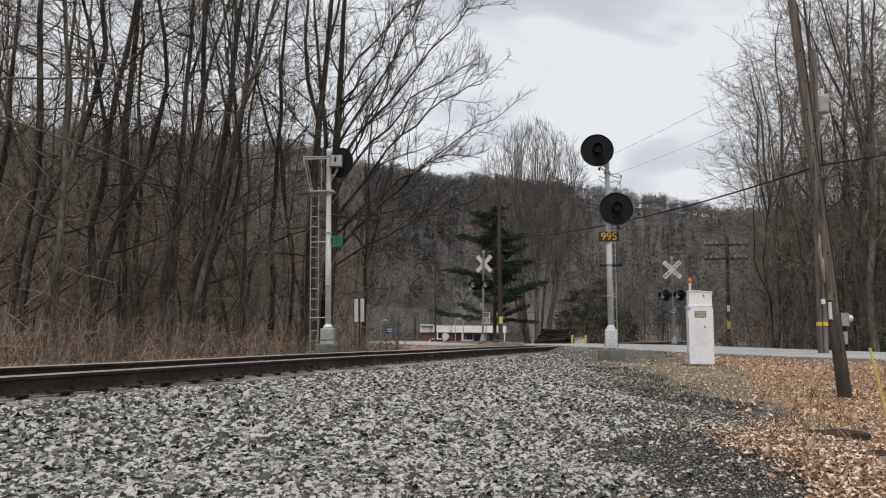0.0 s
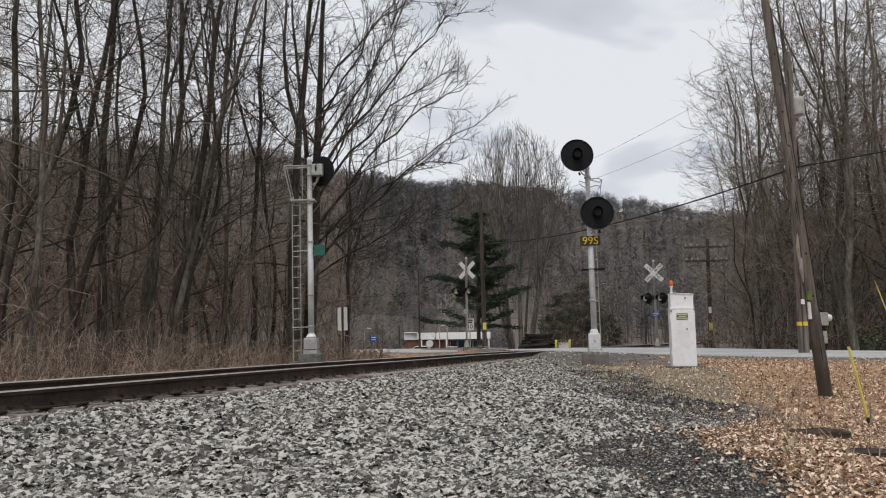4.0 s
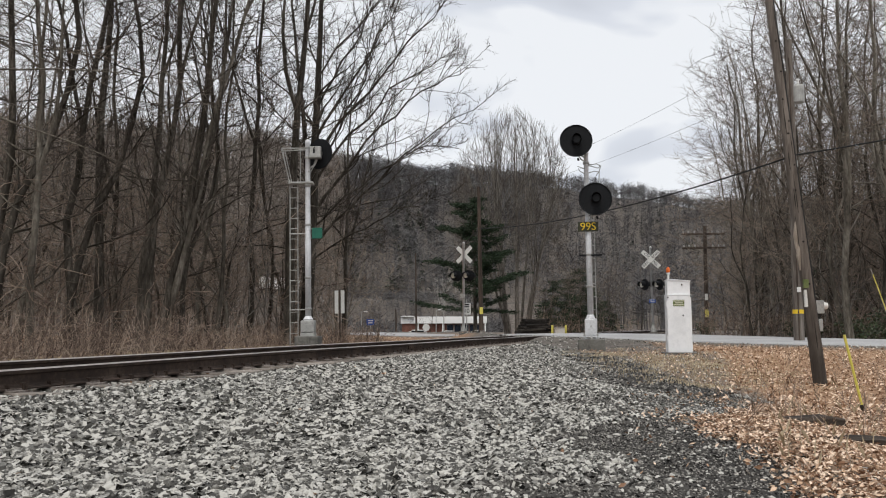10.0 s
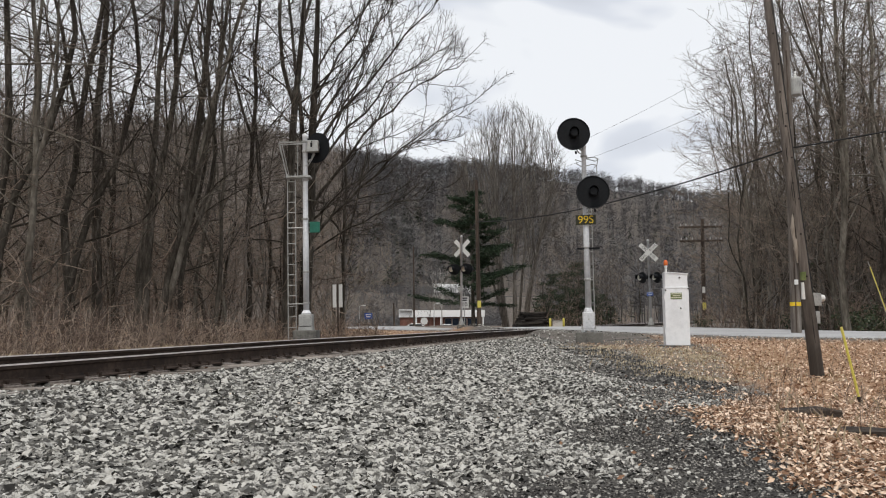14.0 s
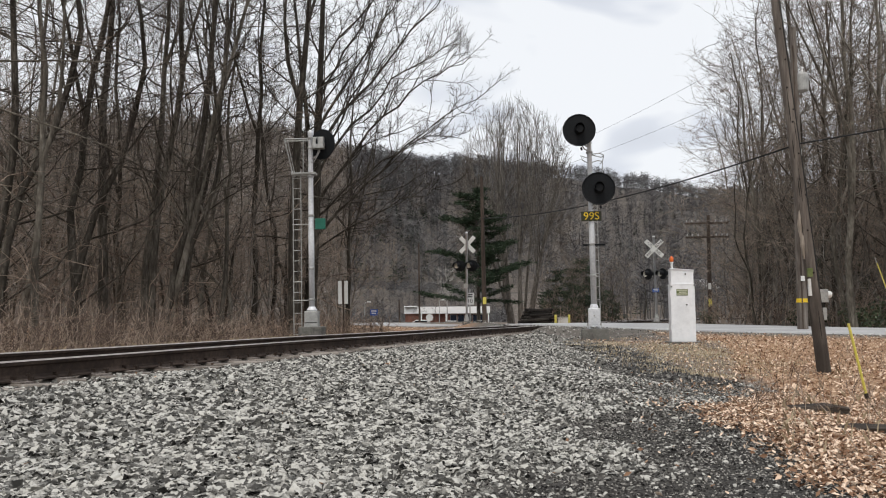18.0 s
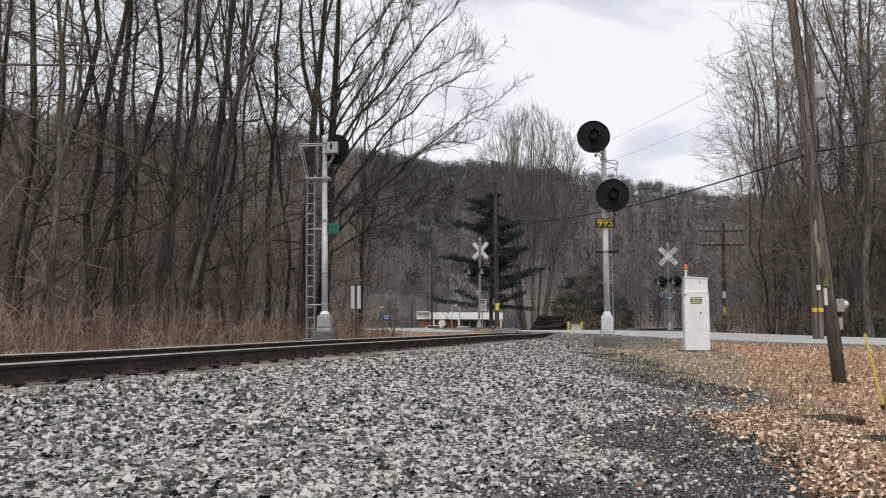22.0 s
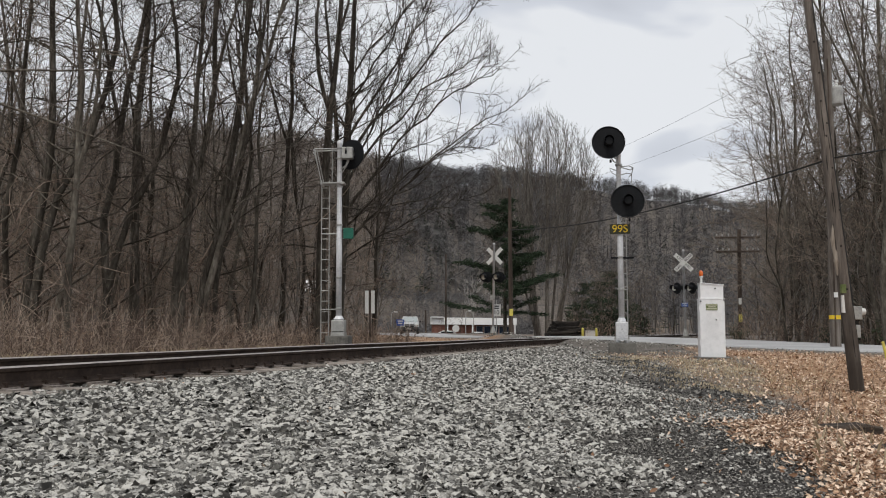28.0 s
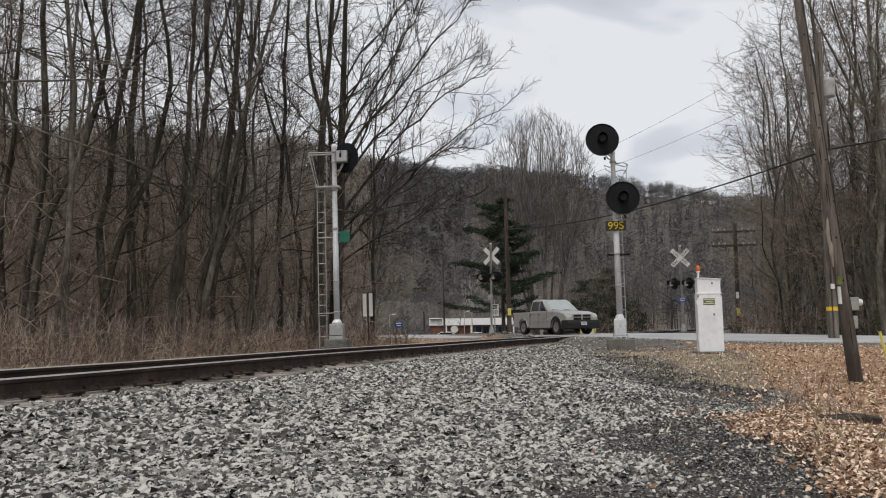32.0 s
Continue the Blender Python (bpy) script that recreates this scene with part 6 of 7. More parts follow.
def build_far_woods():
    rng = np.random.default_rng(3)
    vs, fs, base = [], [], 0
    # the highway's bearing and distance where it is seen
    seen = HIGHWAY[(HIGHWAY[:, 1] > 100) & (HIGHWAY[:, 0] < 100)]
    hw_az, hw_r = np.degrees(np.arctan2(seen[:, 0], seen[:, 1])), np.hypot(seen[:, 0], seen[:, 1])
    for k in range(6):
        v, f = far_tree_shape(rng, 38)
        n = 1250
        az = rng.uniform(-42, 40, n)
        d = np.interp(az, RIDGE[:, 0], RIDGE[:, 1])
        foot = np.where((az > -14) & (az < 7), np.interp(az, hw_az, hw_r) + 13, np.where((az > -15) & (az < 7), 205, np.where(az < -14, 75, 125)))
        t = rng.uniform(0, 1, n) ** 0.8
        r = foot + (d * 1.04 - foot) * t
        x, y = r * np.sin(np.radians(az)), r * np.cos(np.radians(az))
        keep = (road_offset(x, y) > 8) & (line_offset(HIGHWAY, x, y) > 11)
        x, y, r = x[keep], y[keep], r[keep]
        n = len(x)
        h = rng.uniform(10, 17, n)
        a = rng.uniform(0, 6.28, n)
        ca, sa = np.cos(a), np.sin(a)
        wide = 1.0 + 0.9 * smooth(150, 500, r)
        px = (v[None, :, 0] * ca[:, None] - v[None, :, 1] * sa[:, None]) * h[:, None] * wide[:, None] + x[:, None]
        py = (v[None, :, 0] * sa[:, None] + v[None, :, 1] * ca[:, None]) * h[:, None] * wide[:, None] + y[:, None]
        pz = v[None, :, 2] * h[:, None] + ground_height(x, y, False)[:, None]
        vs.append(np.stack([px, py, pz], -1).reshape(-1, 3))
        fs.append((f[None] + (np.arange(n) * len(v))[:, None, None]).reshape(-1, 3) + base)
        base += n * len(v)
        # low scrub on the slope below the highway
        n = 560
        az = rng.uniform(-14, 4, n)
        r = rng.uniform(118, 282, n)
        x, y = r * np.sin(np.radians(az)), r * np.cos(np.radians(az))
        keep = (road_offset(x, y) > 8) & (line_offset(HIGHWAY, x, y) > 7.5) & ((az < -5) | (r > 165))
        x, y, r = x[keep], y[keep], r[keep]
        n = len(x)
        z = ground_height(x, y, False)
        h = np.clip(rng.uniform(1.8, 5.5, n), 1.2, np.maximum(1.2, 0.64 + 0.049 * r - z))
        px = v[None, :, 0] * h[:, None] * 1.7 + x[:, None]
        py = v[None, :, 1] * h[:, None] * 1.7 + y[:, None]
        pz = v[None, :, 2] * h[:, None] + z[:, None]
        vs.append(np.stack([px, py, pz], -1).reshape(-1, 3))
        fs.append((f[None] + (np.arange(n) * len(v))[:, None, None]).reshape(-1, 3) + base)
        base += n * len(v)
    v, f = np.vstack(vs), np.vstack(fs)
    # near slope west of the valley warmer brown; ridges beyond greyed to paint haze
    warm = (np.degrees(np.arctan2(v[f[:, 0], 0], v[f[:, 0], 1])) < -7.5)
    for name, label, pick, material in (("hillside_woods", "grey leafless woods covering the far ridge", ~warm, M_WOODS_HAZED), ("slope_woods", "brown leafless woods on the near slope", warm, M_WOODS_WARM)):
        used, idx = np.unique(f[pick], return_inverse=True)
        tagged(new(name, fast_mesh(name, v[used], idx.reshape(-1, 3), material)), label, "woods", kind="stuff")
    # scattered dark evergreens on the slope
    bag = Bag()
    for _ in range(230):
        az = rng.choice([rng.uniform(-5.5, -0.5), rng.uniform(-7, 4), rng.uniform(9, 18), rng.uniform(-30, 20)])
        d = float(np.interp(az, RIDGE[:, 0], RIDGE[:, 1]))
        r = rng.uniform(float(np.interp(az, hw_az, hw_r)) + 16 if -14 < az < 7 else 215, d * 0.95)
        x, y = r * math.sin(radians(az)), r * math.cos(radians(az))
        if float(line_offset(HIGHWAY, x, y)) < 12:
            continue
        z, h = float(ground_height(x, y, False)), rng.uniform(7, 14)
        for k in range(130):
            t = rng.uniform(0.08, 1) ** 0.8
            a, l = rng.uniform(0, 6.28), (1.02 - t) * h * 0.26 * rng.uniform(0.5, 1.1)
            c = np.array([x, y, z + h * t])
            e = np.array([math.cos(a) * l, math.sin(a) * l, -0.12 * l])
            w = np.array([-math.sin(a), math.cos(a), rng.uniform(-0.5, 0.5)]) * (0.12 + 0.11 * l)
            bag.add([c, c + e * 0.6 + w, c + e, c + e * 0.6 - w], [(0, 1, 2, 3)])
    tagged(new("hillside_evergreens", bag.mesh("hillside_evergreens", M_PINE)), "scattered dark evergreens on the wooded hillside", "woods", kind="stuff")


build_far_woods()


# ---------------- level crossing ----------------
def crossing_post(name, label, x, y, z, yaw, height, sign_z, light_z, lettered, turn):
    s = thing(name, label, "crossing signal", pose(x, y, z, 0, -0.5, yaw))
    part("concrete_foot", lathe([(0.24, -0.2), (0.24, 0.10), (0.22, 0.12)], 16), M_CONCRETE, s)
    part("base_casting", lathe([(0.15, 0.12), (0.14, 0.2), (0.085, 0.42), (0.08, 0.5)], 16), M_GALV, s)
    part("post", lathe([(0.062, 0.4), (0.062, height), (0.07, height), (0.07, height + 0.05), (0.02, height + 0.10)], 16), M_ALU, s, "silver-painted steel post", smooth=True)
    for k, a in enumerate((45, -45)):
        m = Matrix.Translation((0, -0.085 - 0.014 * k, sign_z)) @ Matrix.Rotation(radians(a), 4, "Y")
        bm = bevel_box(-0.61, 0.61, -0.005, 0.005, -0.115, 0.115, 0.004, 1)
        blade = part("crossbuck_blade", bm, M_SIGNWHITE, s, "white crossbuck blade", at=m)
        if lettered:
            if k == 0:
                letters("CROSSING", 0.19, M_BLACK, blade, pose(0, -0.008, 0, 90, 0, 0), 0.001)
            else:
                letters("RAIL", 0.19, M_BLACK, blade, pose(-0.36, -0.008, 0, 90, 0, 0), 0.001)
                letters("ROAD", 0.19, M_BLACK, blade, pose(0.36, -0.008, 0, 90, 0, 0), 0.001)
    arm = Bag(); arm.tube([(-0.62, 0, light_z), (0.62, 0, light_z)], 0.03, 8, True); arm.tube([(-0.62, 0.16, light_z + 0.1), (0.62, 0.16, light_z + 0.1)], 0.022, 8, True)
    part("crossarm", arm, M_BLACK, s)
    for k in (-0.38, 0.38):
        for face, dy in ((1, -0.06), (-1, 0.2)):
            head = part("flasher", lathe([(0.11, -0.03), (0.11, 0.12), (0.07, 0.17), (0.02, 0.17)], 16, "Y"), M_BLACK, s, "black flashing light unit", at=pose(k + (0.05 if face < 0 else 0), dy, light_z - 0.02, 0, 0, turn + (0 if face > 0 else 180)))
            part("backboard", lathe([(0.02, -0.03), (0.29, -0.03), (0.30, -0.025), (0.30, -0.018), (0.02, -0.018)], 28, "Y"), M_BLACK, head, "round black backboard")
            part("lens", lathe([(0.10, 0.172), (0.095, 0.182), (0.05, 0.186), (0.01, 0.188)], 18, "Y"), M_REDLENS, head, "dark red lens")
            # added pale dome: the sky's reflection on the lens, put into colour
            part("lens_sky_glint", lathe([(0.155, 0.190), (0.148, 0.198), (0.085, 0.216), (0.01, 0.225)], 20, "Y"), M_HEADLIGHT, head, "pale domed lens cover")
            hood = Bag()
            a = np.radians(np.linspace(-25, 205, 14))
            hv = [(0.17 * math.cos(t), yy, 0.17 * math.sin(t)) for yy in (-0.03, -0.36) for t in a] + [(0.164 * math.cos(t), yy, 0.164 * math.sin(t)) for yy in (-0.03, -0.36) for t in a]
            n = len(a)
            hood.add(hv, [(i, i + 1, n + i + 1, n + i) for i in range(n - 1)] + [(2 * n + i + 1, 2 * n + i, 3 * n + i, 3 * n + i + 1) for i in range(n - 1)] + [(n + i, n + i + 1, 3 * n + i + 1, 3 * n + i) for i in range(n - 1)])
            part("hood", hood, M_BLACK, head, "black visor")
    return s


west = crossing_post("crossing_signal", "level crossing post with white crossbuck seen from behind and black flashers", 0.86, 44, 0.30, 155, 5.05, 4.42, 3.24, False, -8)
east = crossing_post("crossing_signal", "level crossing post with lettered crossbuck, flashers and blue plate", 10.95, 42, 0.24, -12, 4.6, 4.0, 2.66, True, -48)
b = Bag(); b.box(-0.17, 0.17, -0.085, -0.07, 1.66, 1.86)
pl = part("notice_plate", b, M_BLUE, east, "small blue emergency notice plate")
bars(pl, -0.14, 1.83, [[(0.0, 0.28)], [(0.03, 0.22)]], 0.03, 0.08, -0.086, M_SIGNWHITE)
b = Bag(); b.box(-0.11, 0.15, 0.07, 0.09, 1.95, 2.2)
part("junction_box", b, M_GALV, west)


def speed_sign():
    x, y = 1.06, 44.5
    s = thing("speed_sign", "white speed limit sign on a thin steel post", "road sign", pose(x, y, ground_at(x, y), 0, 0, -4))
    p = Bag(); p.box(-0.03, 0.03, -0.02, 0.02, -0.3, 2.1)
    part("post", p, M_GALV, s)
    pan = part("panel", bevel_box(-0.24, 0.24, -0.03, -0.022, 1.20, 1.86, 0.003, 1), M_SIGNWHITE, s, "white panel with a black number")
    bars(pan, -0.16, 1.80, [[(0, 0.32)], [(0.02, 0.28)]], 0.07, 0.12, -0.031, M_BLACK)
    letters("10", 0.34, M_BLACK, pan, pose(0, -0.034, 1.40, 90, 0, 0), 0.001)


speed_sign()


def wooden_pole(name, label, x, y, z, height, r0, r1, lean=(0, 0), material=None, sides=14):
    s = thing(name, label, "utility pole", pose(x, y, z))
    p = np.array([(lean[0] * t, lean[1] * t, -0.4 + (height + 0.4) * t) for t in np.linspace(0, 1, 9)])
    bag = Bag(); bag.tube(p, np.linspace(r0, r1, 9), sides, True)
    part("shaft", bag, material or M_POLE, s, "weathered round timber shaft", smooth=False)
    return s


def near_pole():
    H, lx = 6.35, -0.52
    s = wooden_pole("utility_pole", "leaning weathered timber pole with cracks, meter and conduit", 5.655, 12.0, -0.27, H, 0.104, 0.060, (lx, 0.10), M_POLE_FOOT)

    def on(z):
        """The pole's middle line at a height."""
        t = (z + 0.4) / (H + 0.4)
        return lx * t, 0.10 * t, 0.104 - 0.044 * t

    rng = random.Random(2)
    # checks and splits run down the shaft
    for k in range(16):
        z0 = rng.uniform(0.4, 5.6)
        a = rng.uniform(200, 340)
        b = Bag()
        pts = []
        for z in (z0, z0 + 0.18, z0 + rng.uniform(0.3, 0.8)):
            cx, cy, r = on(z)
            pts.append((cx + (r - 0.003) * math.cos(radians(a)), cy + (r - 0.003) * math.sin(radians(a)), z))
        b.tube(pts, [0.003, 0.008, 0.002], 5)
        part("drying_crack", b, M_HOLE, s)
    for z, a, hh in ((2.30, 200, 0.30), (1.98, 205, 0.22)):
        cx, cy, r = on(z)
        b = Bag(); b.tube([(cx + (r - 0.01) * math.cos(radians(a)), cy + (r - 0.01) * math.sin(radians(a)), z + hh), (cx + (r + 0.012) * math.cos(radians(a)), cy + (r + 0.012) * math.sin(radians(a)), z), (cx + (r - 0.01) * math.cos(radians(a)), cy + (r - 0.01) * math.sin(radians(a)), z - hh)], [0.01, 0.035, 0.012], 6)
        part("split_scar", b, M_SCAR, s, "pale split in the timber")
    for z, a in ((5.4, 262), (4.9, 275), (4.45, 250), (3.9, 262), (3.4, 282), (3.0, 255), (1.55, 268), (4.1, 290), (2.75, 300), (2.2, 265)):
        cx, cy, r = on(z)
        part("knot_hole", lathe([(0.011, -0.004), (0.016, 0.0), (0.012, 0.006)], 8, "Y"), M_HOLE, s, at=Matrix.Translation((cx, cy, z)) @ Matrix.Rotation(radians(a - 270), 4, "Z") @ Matrix.Translation((0, -r - 0.001, 0)))
    cx, cy, r = on(1.15)
    b = Bag(); b.box(cx - r - 0.012, cx - r + 0.035, cy - 0.07, cy - 0.03, 1.20, 1.46)
    part("conduit_guard", b, M_SIGNWHITE, s, "short white plastic strip")
    b = Bag(); b.box(cx - r - 0.02, cx - r + 0.05, cy - 0.085, cy - 0.03, 1.49, 1.62)
    part("tag", b, M_GREENLABEL, s, "small green tag")
    cx, cy, r = on(1.1)
    part("meter_box", bevel_box(cx + r - 0.02, cx + r + 0.11, cy - 0.02, cy + 0.16, 1.10, 1.30, 0.012), M_GALV, s, "grey meter box")
    part("meter_glass", lathe([(0.055, 0), (0.055, 0.05), (0.045, 0.075), (0.01, 0.08)], 14, "X"), M_SIGNWHITE, s, "pale round meter cover", at=pose(cx + r + 0.105, cy + 0.05, 1.22))
    part("fuse_box", bevel_box(cx + r - 0.01, cx + r + 0.08, cy - 0.01, cy + 0.12, 0.83, 1.02, 0.01), M_GALV, s, "small grey fuse box")
    b = Bag(); b.box(cx + r + 0.0, cx + r + 0.06, cy + 0.0, cy + 0.1, 1.02, 1.10)
    part("coupling", b, M_HOLE, s)
    b = Bag(); b.tube([(cx + r + 0.03, cy + 0.03, 0.86), (on(0.4)[0] + r + 0.01, cy + 0.03, 0.4), (on(0)[0] + r + 0.0, cy + 0.03, -0.1)], 0.016, 6)
    part("conduit", b, M_WIRE, s)
    b = Bag(); b.tube([(on(z)[0] + on(z)[2] * 0.7, on(z)[1] - on(z)[2] * 0.72, z) for z in (1.3, 2.5, 4.0, 5.0, 6.2)], 0.007, 5)
    part("ground_wire", b, M_WIRE, s)
    b = Bag(); b.tube([(on(z)[0] + on(z)[2] * 0.98, on(z)[1] - 0.02, z) for z in (1.3, 2.5, 4.0, 5.0, 6.2)], 0.010, 5)
    part("service_cable", b, M_WIRE, s)


near_pole()


def transformer_pole():
    s = wooden_pole("utility_pole", "grey timber pole with transformer can and yellow band", 10.66, 24, 0.22, 9.4, 0.16, 0.10, (0.12, 0))
    can = part("transformer_can", lathe([(0.16, 7.35), (0.18, 7.38), (0.18, 7.86), (0.16, 7.92), (0.05, 7.96)], 20), M_GALV, s, "grey transformer can", at=pose(0.32, -0.05, 0))
    part("bushing", lathe([(0.035, 7.95), (0.045, 8.0), (0.03, 8.04), (0.045, 8.08), (0.02, 8.14)], 10), M_SIGNWHITE, can, "white porcelain bushing", at=pose(0, 0, 0))
    b = Bag(); b.box(0.10, 0.20, -0.08, 0.0, 7.45, 7.55); b.box(0.10, 0.20, -0.08, 0.0, 7.72, 7.80)
    part("can_bracket", b, M_GALV, s)
    part("reflector_band", lathe([(0.166, 0.80), (0.166, 0.92)], 14), M_YELLOWTXT, s, "yellow band", at=pose(0.02, 0, 0))
    b = Bag(); b.box(-0.06, 0.05, -0.185, -0.16, 1.45, 1.6)
    part("tag", b, M_SIGNWHITE, s)
    b = Bag(); b.tube([(-0.05, -0.15, 0), (0.0, -0.13, 4), (0.06, -0.09, 8.8)], 0.02, 6)
    part("riser_cable", b, M_POLE_DARK, s)
    b = Bag(); b.tube([(0.12, 0, 9.1), (0.12, 0, 9.45)], 0.03, 8, True)
    part("top_pin", b, M_GALV, s)
    b = Bag(); b.box(0.02, 0.14, -0.2, -0.12, 5.3, 5.5)
    part("cable_clamp", b, M_GALV, s)


transformer_pole()


def line_pole(x, y, z, height, label, tag=True):
    s = wooden_pole("utility_pole", label, x, y, z, height, 0.15, 0.10, (-0.1, 0), M_POLE_DARK)
    if tag:
        b = Bag(); b.box(-0.11, 0.11, -0.165, -0.15, 1.18, 1.62)
        part("tag", b, M_YELLOW, s, "yellow marker plate")
    return s


fp = line_pole(2.12, 50, 0.28, 9.4, "slender brown timber pole with yellow marker plate")
line_pole(-4.5, 112, float(ground_at(-4.5, 112)), 11.3, "dark timber pole beyond the crossing", False)
line_pole(-7.4, 113, float(ground_at(-7.4, 113)), 3.4, "short dark timber post beyond the crossing", False)


def telegraph_pole():
    s = wooden_pole("telegraph_pole", "dark old telegraph pole with two cross-arms", 16.4, 50, 0.2, 6.85, 0.15, 0.11, (0.12, 0), M_POLE_DARK)
    for z in (5.43, 6.32):
        arm = part("crossarm", bevel_box(-1.45, 1.45, -0.17, -0.07, z - 0.06, z + 0.06, 0.01, 1), M_POLE_DARK, s, "timber cross-arm", at=pose(0.1, 0, 0, 0, -1.5, 8))
        for x in (-1.35, -1.0, -0.6, 0.6, 1.0, 1.35):
            part("insulator", lathe([(0.015, z + 0.05), (0.015, z + 0.10), (0.045, z + 0.10), (0.05, z + 0.15), (0.03, z + 0.22), (0.01, z + 0.23)], 8), M_GALV, arm, at=pose(x, -0.12, 0))
        br = Bag(); br.tube([(-0.55, -0.12, z - 0.06), (0.1, -0.15, z - 0.5)], 0.012, 5); br.tube([(0.75, -0.12, z - 0.06), (0.1, -0.15, z - 0.5)], 0.012, 5)
        part("arm_brace", br, M_POLE_DARK, s)
    b = Bag(); b.box(-0.11, 0.11, -0.175, -0.155, 1.02, 1.5)
    part("tag", b, M_YELLOW, s, "yellow marker plate")
    b = Bag(); b.box(-0.09, 0.09, -0.17, -0.15, 2.1, 2.5)
    part("number_tag", b, M_SIGNWHITE, s, "pale metal tag")


telegraph_pole()


def cable(label, a, b, sag, r):
    t = np.linspace(0, 1, 25)
    p = np.array(a)[None] * (1 - t)[:, None] + np.array(b)[None] * t[:, None]
    p[:, 2] -= sag * 4 * t * (1 - t)
    bag = Bag(); bag.tube(p, r, 5)
    solid("overhead_cable", bag, M_WIRE, label, "cable", "overhead cables")


THICK, THIN = "thick black overhead telephone cable between poles", "thin overhead power wire between poles"
cable(THICK, (10.75, 23.86, 5.9), (2.05, 49.85, 6.95), 0.55, 0.028)
cable(THICK, (10.75, 23.86, 5.9), (19.0, 2.0, 5.5), 0.4, 0.024)
cable(THICK, (2.05, 49.85, 6.95), (-4.57, 111.85, 7.5), 0.5, 0.03)
cable(THIN, (10.78, 23.97, 9.62), (2.02, 50, 9.62), 0.5, 0.0055)
cable(THIN, (10.78, 23.86, 8.3), (2.02, 49.88, 9.0), 0.5, 0.0055)
cable(THIN, (10.78, 23.97, 9.62), (19.5, 2.0, 9.4), 0.4, 0.0055)


def stakes():
    s = thing("marker_stake", "leaning yellow plastic marker stake with dark foot", "marker", pose(4.06, 7.8, ground_at(4.06, 7.8) - 0.02))
    b = Bag(); b.tube([(-0.01, 0, 0.10), (-0.15, 0, 0.80)], 0.013, 8, True)
    part("sleeve", b, M_YELLOW, s, "yellow plastic sleeve")
    b = Bag(); b.tube([(0.03, 0, -0.1), (-0.012, 0, 0.12)], 0.021, 8, True)
    part("foot", b, M_DRYROT, s, "dark rusty foot")
    x, y = 11.29, 20.0
    g = thing("guy_guard", "yellow plastic guard on a slanting guy wire", "guy wire", pose(x + 0.08, y, ground_at(x, y)))
    b = Bag(); b.tube([(0.0, 0, 0.1), (-0.50, 0.05, 1.80)], 0.013, 8, True)
    part("guard", b, M_YELLOW, g, "faded yellow guard")
    b = Bag(); b.tube([(0.03, 0, -0.1), (-0.54, 0.06, 1.94)], 0.008, 5)
    part("wire", b, M_GALV, g)


stakes()


def timber(label, a, b, w, h, seed):
    """A half-buried old tie from a to b."""
    rng = random.Random(seed)
    a, b = Vector(a), Vector(b)
    L = (b - a).length
    bm = bmesh.new()
    n = 9
    rings = []
    for i in range(n):
        t = i / (n - 1)
        k = 1 - 0.25 * abs(2 * t - 1) ** 6
        ring = []
        for u, v in ((-0.5, -0.5), (0.5, -0.5), (0.5, 0.38), (0.36, 0.5), (-0.34, 0.5), (-0.5, 0.4)):
            ring.append(bm.verts.new((t * L, (u * w + rng.uniform(-0.012, 0.012)) * k, (v * h + rng.uniform(-0.012, 0.012)) * k)))
        rings.append(ring)
    for r, q in zip(rings, rings[1:]):
        for i in range(6):
            bm.faces.new((r[i], r[(i + 1) % 6], q[(i + 1) % 6], q[i]))
    bm.faces.new(rings[0][::-1]); bm.faces.new(rings[-1])
    me = bpy.data.meshes.new("old_tie"); bm.to_mesh(me); bm.free(); me.materials.append(M_DRYROT)
    ob = tagged(new("old_tie", me), label, "timber", "old ties in the leaves")
    d = (b - a).normalized()
    ob.matrix_basis = Matrix.Translation(a) @ d.to_track_quat("X", "Z").to_matrix().to_4x4()


timber("rotting dark tie half buried in dead leaves", (2.36, 6.25, -0.13), (3.00, 6.05, -0.10), 0.16, 0.12, 1)
timber("long weathered tie lying among leaves and weeds", (2.02, 5.0, -0.09), (3.1, 4.5, -0.07), 0.15, 0.11, 2)
timber("thin broken timber lying in dead leaves", (2.25, 5.75, -0.12), (2.75, 5.5, -0.12), 0.08, 0.08, 3)


def tie_pile():
    rng = random.Random(9)
    s = thing("tie_pile", "untidy stack of old dark railway ties", "timber pile", pose(6.05, 55, ground_at(6.05, 55), 0, 0, 6))
    for row in range(7):
        for k in range(4):
            half = rng.uniform(0.85, 1.30) * (1 - 0.045 * row)
            bm = bevel_box(-half, half, -0.1, 0.1, -0.08, 0.08, 0.025, 1)
            part("tie", bm, M_CHAR, s, at=pose(rng.uniform(-0.22, 0.22), -0.42 + 0.26 * k + rng.uniform(-0.07, 0.07), 0.10 + 0.165 * row, rng.uniform(-12, 12), rng.uniform(-3.5, 3.5), rng.uniform(-9, 9)))


tie_pile()


